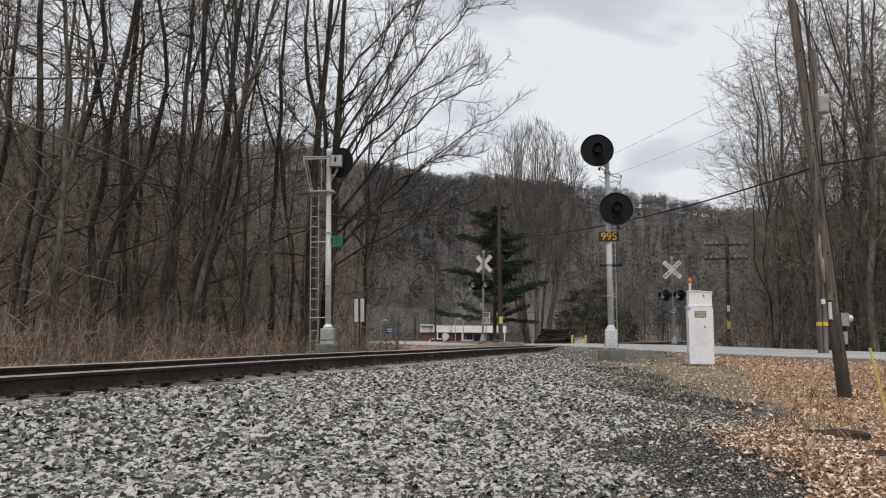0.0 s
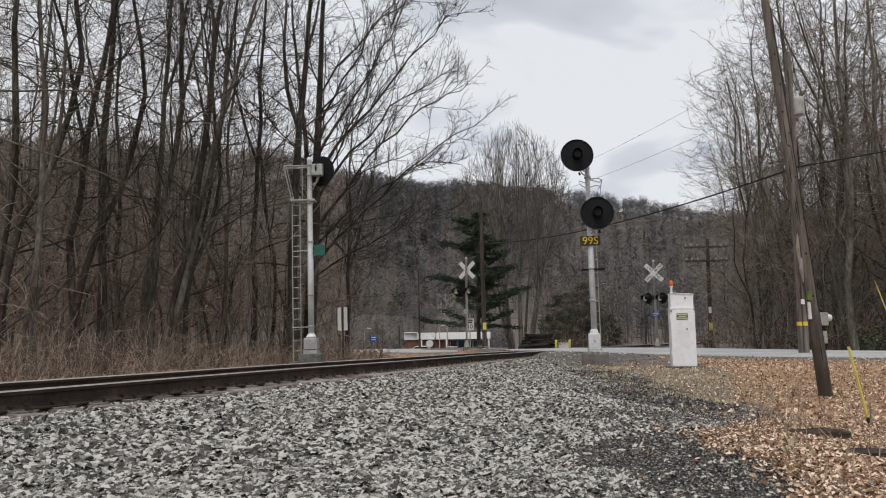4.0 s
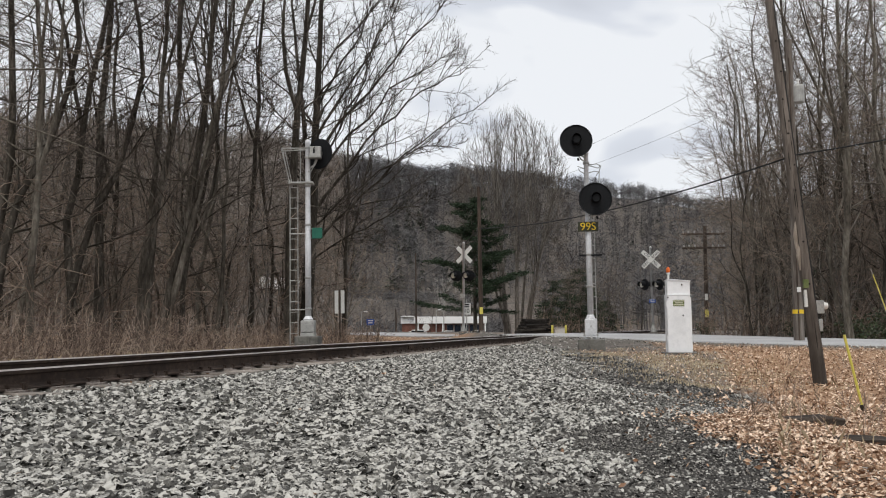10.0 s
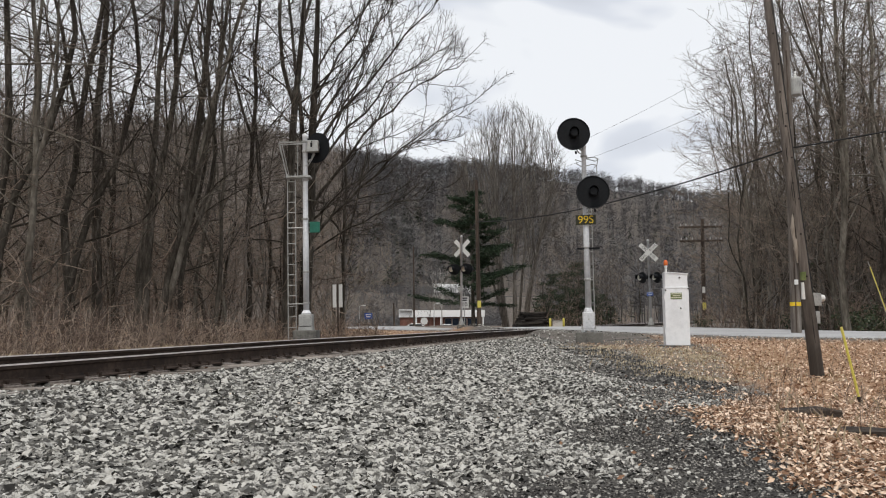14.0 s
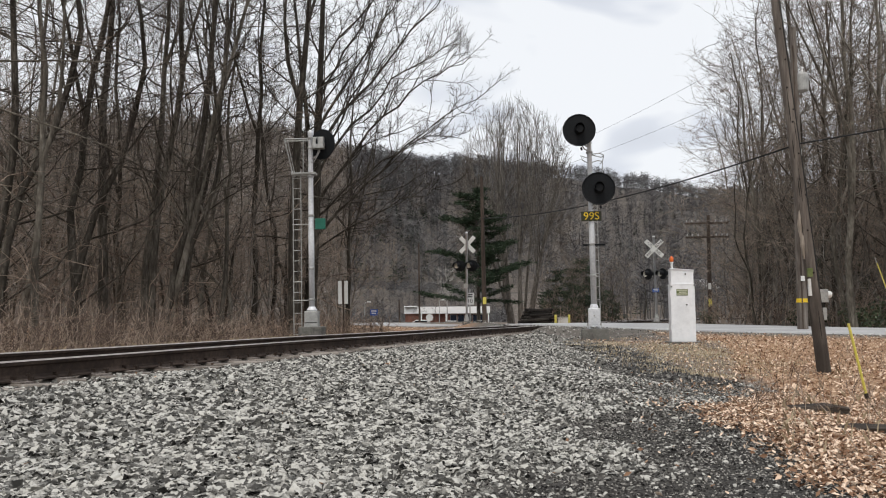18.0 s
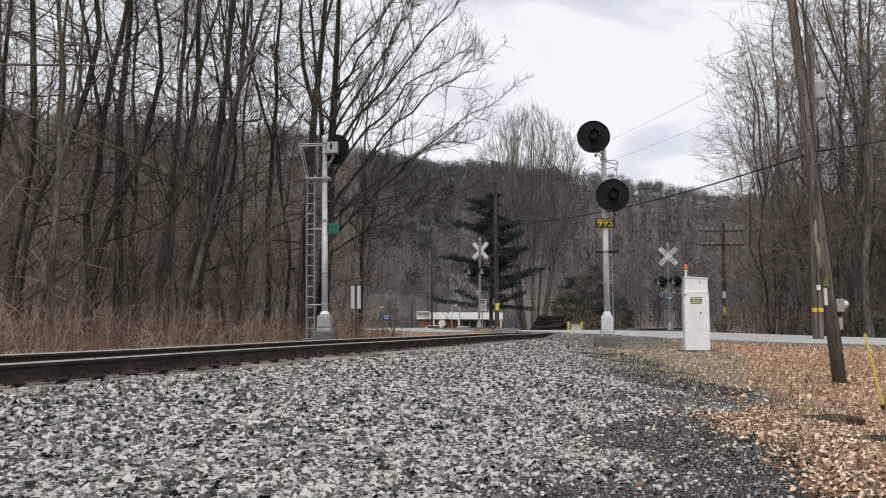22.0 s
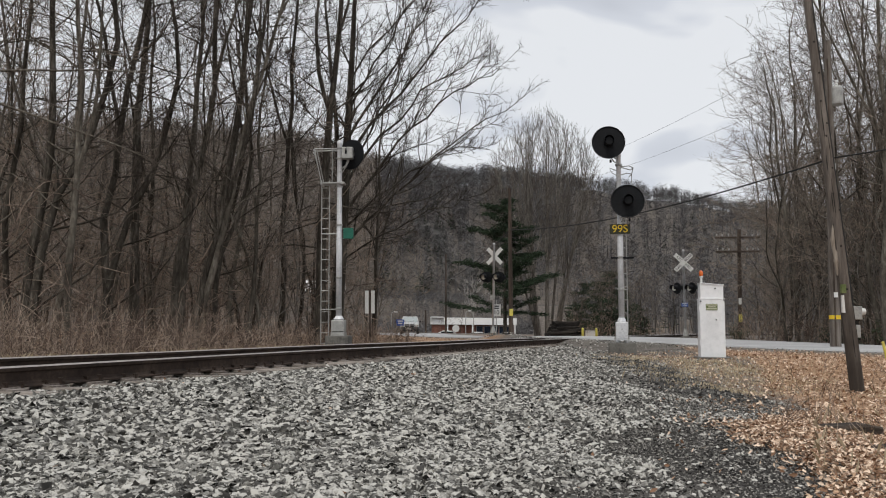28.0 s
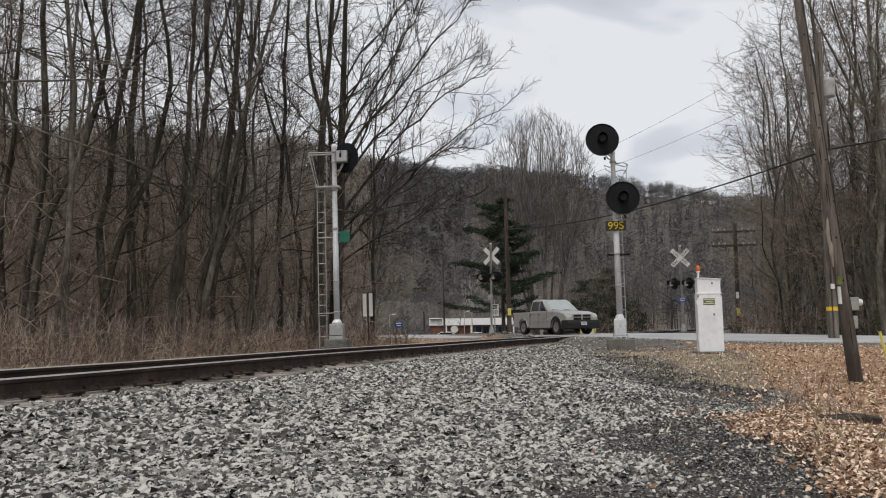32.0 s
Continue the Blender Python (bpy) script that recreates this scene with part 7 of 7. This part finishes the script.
def small_signs():
    x, y = -3.83, 28
    s = thing("track_sign", "pair of narrow white boards on a dark post beside the track", "railway sign", pose(x, y, ground_at(x, y), 0, -1.2, 0))
    H = 2.0 - ground_at(x, y)
    b = Bag(); b.tube([(0, 0, -0.2), (0, 0, H)], 0.032, 8, True)
    part("post", b, M_POLE_DARK, s)
    for k, yaw in ((-0.11, 8), (0.11, -8)):
        part("board", bevel_box(-0.065, 0.065, -0.012, 0.012, H - 0.86, H - 0.04, 0.004, 1), M_SIGNWHITE, s, "narrow white board", at=pose(k, -0.045, 0, 0, 0, yaw))
    x, y = -4.93, 50
    g = ground_at(x, y)
    s = thing("blue_sign", "small blue road sign on a post", "road sign", pose(x, y, g))
    b = Bag(); b.tube([(0, 0, -0.2), (0, 0, 1.17 - g)], 0.025, 8, True)
    part("post", b, M_GALV, s)
    pan = part("panel", bevel_box(-0.25, 0.25, -0.04, -0.028, 0.78 - g, 1.17 - g, 0.004, 1), M_BLUE, s, "blue panel")
    bars(pan, -0.17, 1.10 - g, [[(0, 0.34)], [(0.04, 0.26)]], 0.06, 0.14, -0.042, M_SIGNWHITE)
    x, y = -2.07, 75
    g = ground_at(x, y)
    s = thing("round_sign", "pale round sign seen from behind on a post", "road sign", pose(x, y, g))
    b = Bag(); b.tube([(0, 0, -0.2), (0, 0, 0.8)], 0.03, 8, True)
    part("post", b, M_GALV, s)
    part("panel", lathe([(0.01, 0), (0.36, 0), (0.36, 0.012), (0.01, 0.012)], 8, "Y"), M_SIGNWHITE, s, at=pose(0, -0.03, 0.62 - 0.0))
    for x in (6.44, 7.27):
        s = thing("bollard", "short yellow steel bollard by the crossing", "bollard", pose(x, 48.6, ground_at(x, 48.6)), "bollards")
        part("pipe", lathe([(0.07, -0.2), (0.07, 0.58), (0.055, 0.63), (0.02, 0.65)], 12), M_YELLOW, s, smooth=True)
    x, y = 8.52, 60
    s = thing("utility_box", "small pale equipment box on the ground", "cabinet", pose(x, y, ground_at(x, y)))
    part("case", bevel_box(-0.38, 0.38, -0.25, 0.25, 0, 0.62, 0.02), M_SIGNWHITE, s)
    part("lid", bevel_box(-0.42, 0.42, -0.29, 0.29, 0.62, 0.68, 0.01), M_GALV, s)


small_signs()


# ---------------- buildings ----------------
def long_building():
    y = 140
    g = ground_at(-1, y)
    s = thing("long_building", "long low brick building with broad white fascia", "building", pose(-0.8, y, g))
    z1, z0 = 2.52 - g, 1.30 - g
    part("wall", bevel_box(-7.4, 7.5, 0.4, 14, -0.5, z0 + 0.1, 0.02, 1), M_BRICK, s, "red-brown brick walls")
    part("fascia", bevel_box(-5.2, 7.7, -0.6, -0.2, z0, z1, 0.03, 1), M_FASCIA, s, "broad white fascia board")
    part("fascia", bevel_box(-7.6, -5.2, 0.1, 0.35, z0, z1 + 0.15, 0.03, 1), M_FASCIA, s, "white end parapet")
    part("roof", bevel_box(-7.5, 7.6, -0.4, 14.2, z1 - 0.1, z1 + 0.03, 0.02, 1), M_ROOF, s)
    part("soffit", bevel_box(-5.0, 7.6, -0.2, 0.4, z0 + 0.02, z0 + 0.1, 0.01, 1), M_DARKGLASS, s)
    for k in range(5):
        x = 0.6 + 1.35 * k
        w = part("window", bevel_box(x, x + 1.2, 0.32, 0.42, 0.7, z0 - 0.2, 0.01, 1), M_GALV, s, "dark blue shop window")
        part("pane", bevel_box(x + 0.06, x + 1.14, 0.30, 0.33, 0.76, z0 - 0.26, 0.004, 1), M_DARKGLASS, w)
    for x in (-4.6, -0.2, 7.3):
        part("column", bevel_box(x, x + 0.22, -0.5, -0.28, -0.4, z0, 0.01, 1), M_FASCIA, s, "white canopy column")
    for x in (-4.2, -2.4):
        part("low_window", bevel_box(x, x + 1.4, 0.34, 0.42, 1.4, 2.2, 0.01, 1), M_DARKGLASS, s)


long_building()


def build_highway():
    tan = np.gradient(HIGHWAY, axis=0)
    tan /= np.linalg.norm(tan, axis=1)[:, None]
    nrm = np.stack([-tan[:, 1], tan[:, 0]], 1)
    v = []
    for a, n in zip(HIGHWAY, nrm):
        for o, dz in ((-6.5, -0.4), (-6.4, 0.0), (0, 0.08), (6.4, 0.0), (6.5, -0.4)):
            v.append((*(a + n * o), HIGHWAY_Z + dz))
    f = np.array([(i * 5 + j, (i + 1) * 5 + j, (i + 1) * 5 + j + 1, i * 5 + j + 1) for i in range(len(HIGHWAY) - 1) for j in range(4)])
    tagged(new("highway", fast_mesh("highway", np.array(v), f, M_ASPHALT)), "distant highway on a bench along the foot of the hills", "road", kind="structure")


build_highway()


def street_lamp(x, y, top):
    g = ground_at(x, y)
    s = thing("street_lamp", "slender grey street lamp with small pale head", "street lamp", pose(x, y, g), "street lamps")
    h = top - g
    b = Bag(); b.tube([(0, 0, -0.2), (0, 0, h - 0.3), (0.1, 0, h - 0.05), (0.5, 0, h)], [0.07, 0.05, 0.045, 0.04], 8)
    part("pole", b, M_GALV, s)
    part("head", bevel_box(0.35, 0.95, -0.15, 0.15, h - 0.06, h + 0.10, 0.05, 2), M_SIGNWHITE, s, "pale lamp head")


street_lamp(-1.8, 120, 3.3)
street_lamp(-13.0, 118, 3.0)


def parked_car(x, y, colour, label):
    g = ground_at(x, y)
    s = thing("parked_car", label, "car", pose(x, y, g), "parked cars")
    bm = bmesh.new()
    prof = [(-2.2, 0.3), (2.2, 0.3), (2.25, 0.6), (2.0, 0.85), (1.2, 0.95), (0.6, 1.4), (-0.9, 1.42), (-1.6, 1.0), (-2.2, 0.92)]
    a = [bm.verts.new((px, -0.85, pz)) for px, pz in prof]
    c = [bm.verts.new((px, 0.85, pz)) for px, pz in prof]
    bm.faces.new(a); bm.faces.new(c[::-1])
    for i in range(len(prof)):
        j = (i + 1) % len(prof)
        bm.faces.new((a[j], a[i], c[i], c[j]))
    bmesh.ops.bevel(bm, geom=bm.edges[:], offset=0.06, segments=2, affect="EDGES")
    part("body", bm, colour, s)
    gl = Bag(); gl.box(-1.1, 0.8, -0.87, 0.87, 1.0, 1.3)
    part("side_window", gl, M_CARGLASS, s)
    for wx in (-1.35, 1.35):
        for wy in (-0.8, 0.8):
            part("wheel", lathe([(0.1, -0.1), (0.3, -0.1), (0.32, -0.07), (0.32, 0.07), (0.3, 0.1), (0.1, 0.1)], 18, "Y"), M_TYRE, s, at=pose(wx, wy, 0.32))


parked_car(-4.4, 119, M_FASCIA, "white parked car by the low building")
parked_car(0.2, 120, M_FASCIA, "white parked van by the low building")


# ---------------- the pickup truck ----------------
def slab(profile, x0, x1, r=0.03, seg=2, pinch=None):
    """A side outline (y, z) given width from x0 to x1; pinch(z, y) narrows it."""
    bm = bmesh.new()
    a = [bm.verts.new((x0, y, z)) for y, z in profile]
    b = [bm.verts.new((x1, y, z)) for y, z in profile]
    bm.faces.new(a[::-1]); bm.faces.new(b)
    for i in range(len(profile)):
        j = (i + 1) % len(profile)
        bm.faces.new((a[i], a[j], b[j], b[i]))
    bmesh.ops.recalc_face_normals(bm, faces=bm.faces[:])
    if r:
        bmesh.ops.bevel(bm, geom=bm.edges[:], offset=r, segments=seg, affect="EDGES", profile=0.6)
    if pinch:
        for v in bm.verts:
            v.co.x *= pinch(v.co.y, v.co.z)
    return bm


def arch(cy, cz, r, n=9):
    """The wheel opening in a side outline, from the front edge to the rear edge."""
    return [(cy + r * math.cos(radians(a)), cz + r * math.sin(radians(a))) for a in np.linspace(0, 180, n)]


TRUCK_WHEELS = []


def build_truck():
    t = thing("pickup_truck", "silver-tan crew-cab pickup truck with dark lower bumper, driving", "truck")
    FW, RW, R = 1.72, -1.61, 0.365
    # front: engine bay and cab lower body
    lower = [(2.60, 0.62), (2.60, 0.36)] + [(2.2, 0.34)] + arch(FW, 0.38, 0.45) + [(1.2, 0.32), (-0.92, 0.32), (-0.92, 1.12), (0.62, 1.14), (1.0, 1.13), (1.9, 1.08), (2.42, 0.98), (2.58, 0.86)]
    part("front_body", slab(lower, -0.90, 0.90, 0.035, 2, lambda y, z: 1 - 0.05 * max(0, (y - 1.9) / 0.7) ** 2 - 0.04 * max(0, (z - 0.85) / 0.3)), M_TRUCK, t, "silver-tan painted front and cab body")
    hood = [(2.50, 0.95), (1.95, 1.09), (0.92, 1.165), (0.92, 1.10), (1.95, 1.02), (2.48, 0.90)]
    part("hood", slab(hood, -0.70, 0.70, 0.02, 2), M_TRUCK, t, "raised hood")
    # cab glasshouse
    cab = [(0.98, 1.12), (0.20, 1.66), (0.02, 1.72), (-0.70, 1.73), (-0.84, 1.68), (-0.94, 1.12)]
    tap = lambda y, z: 1 - 0.17 * max(0.0, (z - 1.12) / 0.6)
    part("cab_roof", slab(cab, -0.86, 0.86, 0.04, 2, tap), M_TRUCK, t, "cab pillars and roof")
    ws = Bag()
    ws.add([(-0.76, 0.955, 1.17), (0.76, 0.955, 1.17), (0.655, 0.255, 1.645), (-0.655, 0.255, 1.645), (0, 1.00, 1.17), (0, 0.285, 1.655)], [(0, 4, 5, 3), (4, 1, 2, 5)])
    part("windscreen", ws, M_WINDSCREEN_SKY, t, "slanting windscreen reflecting the sky")
    for sx in (-1, 1):
        for y0, y1, top in ((0.70, 0.02, 0.10), (-0.06, -0.74, -0.68)):
            w = Bag()
            zb, zt = 1.17, 1.62
            xb, xt = sx * (0.868 * (1 - 0.17 * 0.083)), sx * (0.868 * (1 - 0.17 * 0.84))
            if y0 > 0:
                w.add([(xb, y0, zb), (xb, y1, zb), (xt, y1, zt), (xt, top + 0.09, zt)], [(0, 1, 2, 3)] if sx > 0 else [(3, 2, 1, 0)])
            else:
                w.add([(xb, y0, zb), (xb, y1 - 0.06, zb), (xt, y1, zt), (xt, y0, zt)], [(0, 1, 2, 3)] if sx > 0 else [(3, 2, 1, 0)])
            part("side_window", w, M_CARGLASS, t, "dark tinted side window")
        for y in (0.10, -0.72):
            part("door_handle", bevel_box(sx * 0.905 - 0.018, sx * 0.905 + 0.018, y - 0.09, y + 0.06, 0.97, 1.01, 0.008, 1), M_TRUCKDARK, t, "dark door handle")
        for y in (0.86, -0.02, -0.88):
            b = Bag(); b.box(sx * 0.901 - 0.003, sx * 0.901 + 0.003, y - 0.006, y + 0.006, 0.42, 1.10)
            part("door_seam", b, M_HOLE, t)
        mir = part("mirror", bevel_box(sx * 1.0 - 0.09, sx * 1.0 + 0.09, 0.66, 0.78, 1.14, 1.30, 0.03, 2), M_TRUCKDARK, t, "black side mirror")
        b = Bag(); b.box(min(sx * 0.84, sx * 0.93), max(sx * 0.84, sx * 0.93), 0.69, 0.75, 1.15, 1.19)
        part("mirror_arm", b, M_TRUCKDARK, mir)
        trim = Bag(); trim.box(sx * 0.905 - 0.006, sx * 0.905 + 0.006, -0.88, 1.2, 0.62, 0.67)
        part("side_moulding", trim, M_TRUCK, t)
        sill = Bag(); sill.box(sx * 0.86 - 0.03, sx * 0.86 + 0.03, -1.1, 1.2, 0.26, 0.33)
        part("sill", sill, M_TRUCKDARK, t)
        # bed side
        side = [(-0.97, 1.12), (-0.97, 0.36)] + arch(RW, 0.38, 0.45) + [(-2.5, 0.40), (-2.68, 0.44), (-2.72, 1.12)]
        part("bed_side", slab(side, min(sx * 0.80, sx * 0.90), max(sx * 0.80, sx * 0.90), 0.02, 1), M_TRUCK, t, "silver-tan bed side")
        for cy in (FW, RW):
            pts = [(sx * 0.905, cy + 0.47 * math.cos(radians(a)), 0.38 + 0.47 * math.sin(radians(a))) for a in np.linspace(-5, 185, 14)]
            fl = Bag(); fl.tube(pts, 0.028 if cy == FW else 0.014, 6)
            part("wheel_flare", fl, M_TRUCKDARK if cy == FW else M_TRUCK, t)
        part("headlight", bevel_box(sx * 0.70 - 0.13, sx * 0.70 + 0.13, 2.40, 2.585, 0.70, 0.92, 0.03, 2), M_HEADLIGHT, t, "clear headlight unit")
        part("fog_lamp", lathe([(0.05, 0), (0.06, 0.02), (0.02, 0.03)], 12, "Y"), M_HEADLIGHT, t, at=pose(sx * 0.55, 2.70, 0.42, 0, 0, 180))
        part("tail_light", bevel_box(sx * 0.86 - 0.05, sx * 0.86 + 0.05, -2.74, -2.64, 0.72, 1.04, 0.015, 1), M_REDLENS, t, "red tail light")
    part("tailgate", bevel_box(-0.80, 0.80, -2.73, -2.66, 0.46, 1.12, 0.02), M_TRUCK, t)
    part("bed_floor", bevel_box(-0.82, 0.82, -2.68, -0.95, 0.52, 0.60, 0.01, 1), M_TRUCKDARK, t)
    part("bed_front_wall", bevel_box(-0.82, 0.82, -1.0, -0.95, 0.58, 1.12, 0.01, 1), M_TRUCK, t)
    part("chassis", bevel_box(-0.55, 0.55, -2.5, 2.3, 0.24, 0.42, 0.03, 1), M_TRUCKDARK, t)
    bp = [(2.22, 0.66), (2.70, 0.68), (2.76, 0.54), (2.74, 0.30), (2.22, 0.25)]
    part("front_bumper", slab(bp, -0.91, 0.91, 0.03, 2, lambda y, z: 1 - 0.06 * max(0, (y - 2.5) / 0.26)), M_TRUCKDARK, t, "dark grey plastic front bumper")
    part("rear_bumper", bevel_box(-0.85, 0.85, -2.84, -2.70, 0.42, 0.60, 0.03), M_CHROME, t, "bright rear step bumper")
    gr = part("grille", bevel_box(-0.53, 0.53, 2.46, 2.60, 0.66, 0.95, 0.03, 2), M_TRUCK, t, "body-coloured grille frame")
    for x in (-0.25, 0.25):
        for z in (0.735, 0.872):
            part("grille_opening", bevel_box(x - 0.215, x + 0.215, 2.575, 2.607, z - 0.055, z + 0.055, 0.01, 1), M_HOLE, gr, "dark grille opening")
    pl = part("number_plate", bevel_box(-0.155, 0.155, 2.745, 2.765, 0.44, 0.59, 0.004, 1), M_SIGNWHITE, t, "pale number plate")
    b = Bag(); b.box(-0.11, 0.11, 2.765, 2.768, 0.49, 0.55)
    part("plate_bar", b, M_GALV, pl)
    for k in (-0.4, 0.3):
        b = Bag(); b.tube([(k, 1.02, 1.17), (k + 0.35, 0.93, 1.22)], 0.009, 5)
        part("wiper", b, M_TRUCKDARK, t)
    for wx in (-0.78, 0.78):
        for wy in (FW, RW):
            out = 1 if wx > 0 else -1
            wh = part("wheel", lathe([(0.10, -0.12), (0.30, -0.12), (R - 0.02, -0.115), (R, -0.08), (R, 0.08), (R - 0.02, 0.115), (0.30, 0.12), (0.22, 0.10), (0.22, -0.10)], 28, "X"), M_TYRE, t, "black rubber tyre", at=pose(wx, wy, R))
            rim = lathe([(0.225, 0.02), (0.235, 0.115), (0.215, 0.115), (0.205, 0.06), (0.05, 0.08), (0.045, 0.10), (0.01, 0.10)], 24, "X")
            part("rim", rim, M_RIM, wh, "grey alloy rim", at=pose(0, 0, 0, 0, 0, 0 if out > 0 else 180))
            for k in range(5):
                m = Matrix.Rotation(radians(72 * k), 4, "X")
                sp = Bag(); sp.box(out * 0.085 - 0.015, out * 0.085 + 0.015, -0.028, 0.028, 0.03, 0.215, m)
                part("spoke", sp, M_RIM, wh)
            TRUCK_WHEELS.append((wh, wx, wy, R))
    return t


TRUCK = build_truck()


def build_semi(label):
    """A white tractor with a long box trailer; forward is +y."""
    t = thing("semi_truck", label, "truck", None, "highway trucks")
    part("trailer_box", bevel_box(-1.3, 1.3, -8.4, 3.6, 1.15, 4.05, 0.06), M_FASCIA, t, "long plain white trailer box")
    part("trailer_frame", bevel_box(-0.55, 0.55, -8.2, 3.2, 0.85, 1.15, 0.04, 1), M_TRUCKDARK, t)
    part("rear_doors", bevel_box(-1.2, 1.2, -8.46, -8.38, 1.2, 3.95, 0.02, 1), M_SIGNWHITE, t)
    for x in (-0.7, 0.7):
        part("landing_leg", bevel_box(x - 0.07, x + 0.07, 0.4, 0.54, 0.25, 0.95, 0.01, 1), M_TRUCKDARK, t)
        part("fuel_tank", lathe([(0.02, -0.7), (0.32, -0.7), (0.34, -0.65), (0.34, 0.65), (0.32, 0.7), (0.02, 0.7)], 16, "Y"), M_CHROME, t, at=pose(x * 1.5, 4.9, 0.75))
    cab = [(8.4, 0.55), (8.5, 1.7), (7.3, 1.95), (6.7, 3.0), (5.9, 3.75), (4.2, 3.95), (4.0, 3.8), (4.0, 0.8), (6.4, 0.55)]
    part("cab", slab(cab, -1.22, 1.22, 0.07, 2), M_FASCIA, t, "white sleeper cab with air deflector")
    ws = Bag(); ws.add([(-1.0, 7.28, 2.05), (1.0, 7.28, 2.05), (0.95, 6.75, 2.95), (-0.95, 6.75, 2.95)], [(0, 1, 2, 3)])
    part("windscreen", ws, M_CARGLASS, t)
    part("grille", bevel_box(-0.55, 0.55, 8.40, 8.52, 0.8, 1.6, 0.03, 1), M_CHROME, t)
    part("bumper", bevel_box(-1.2, 1.2, 8.3, 8.6, 0.35, 0.7, 0.05), M_CHROME, t)
    wheels = []
    for y in (-7.3, -6.0, 3.0, 4.2, 7.6):
        for x in (-1.05, 1.05):
            w = part("wheel", lathe([(0.12, -0.16), (0.46, -0.16), (0.5, -0.12), (0.5, 0.12), (0.46, 0.16), (0.12, 0.16)], 20, "X"), M_TYRE, t, at=pose(x, y, 0.5))
            part("hub", lathe([(0.24, -0.17), (0.24, 0.17)], 12, "X"), M_RIM, w)
    return t


SEMI_OUT = build_semi("white tractor-trailer driving away along the distant highway")
SEMI_IN = build_semi("white tractor-trailer driving along the distant highway towards the valley")
_leg = np.linalg.norm(np.diff(HIGHWAY, axis=0), axis=1)
_run = np.concatenate([[0], np.cumsum(_leg)])
_zero = float(_run[int(np.argmin(np.hypot(HIGHWAY[:, 0] + 57.6, HIGHWAY[:, 1] - 180)))])


def on_highway(s, lane, back=False):
    """The pose on the highway, s metres past its bend south of the hill, lane metres to the right of its middle."""
    at = lambda q: np.array([np.interp(_zero + q, _run, HIGHWAY[:, 0]), np.interp(_zero + q, _run, HIGHWAY[:, 1])])
    d = at(s + 6) - at(s - 6)
    d /= np.linalg.norm(d)
    p = at(s) + lane * np.array([d[1], -d[0]])
    if back:
        d = -d
    return pose(float(p[0]), float(p[1]), HIGHWAY_Z + 0.06, 0, 0, math.degrees(math.atan2(-d[0], d[1])))


# seconds, east, depth, heading east of due south
TRUCK_ROWS = [(0, 130, 122.6, -85), (10, 77, 117.8, -84), (18, 34, 111.2, -80), (22, 11, 106.6, -74), (24, -0.2, 104.6, -68), (25, -3.6, 103, -60), (26, -5.1, 100, -50), (26.5, -6.0, 97, -32), (27.2, -6.95, 89.0, -8), (28, -6.75, 78.5, 4), (28.5, -6.2, 72.0, 8), (29, -5.2, 66.2, 12), (29.5, -3.65, 60.2, 17), (30, -2.05, 54.6, 20.5),
              (30.5, -0.72, 50.0, 23), (31, 0.60, 46.1, 23.8), (31.5, 2.17, 42.6, 24), (32, 3.88, 39.3, 24.2)]


def truck_at(t):
    """Place and heading at a time, smooth between the rows."""
    R = np.array(TRUCK_ROWS, float)
    return [float(np.interp(t, R[:, 0], R[:, k])) for k in (1, 2, 3)]


def motions():
    rows = []
    for t, x, y, h in TRUCK_ROWS:
        rows.append((t, pose(x, y, float(road_height(x, y)) + 0.005, 0, 0, 180 + h)))
    walk(TRUCK, rows)
    walk(SEMI_OUT, [(t, on_highway(74 + 21.5 * (t - 12.4), 2.5)) for t in range(0, 33, 2)])
    walk(SEMI_IN, [(0, on_highway(500, -2.5, True))] + [(t, on_highway(82 - 26.0 * (t - 26), -2.5, True)) for t in range(12, 33, 2)])
    # wheels roll with the way gone
    times = [0.0] + [k / 30 for k in range(24 * 30, 32 * 30 + 1)]
    gone, way, last = 0.0, [], None
    for t in times:
        x, y, h = truck_at(t)
        if last is not None and t > 24:
            gone += math.hypot(x - last[0], y - last[1])
        last = (x, y)
        way.append(gone)
    for wheel, wx, wy, r in TRUCK_WHEELS:
        rows = []
        for t, s in zip(times, way):
            rows.append((t, Matrix.Translation((wx, wy, r)) @ Matrix.Rotation(-s / r, 4, "X")))
        walk(wheel, rows)


motions()
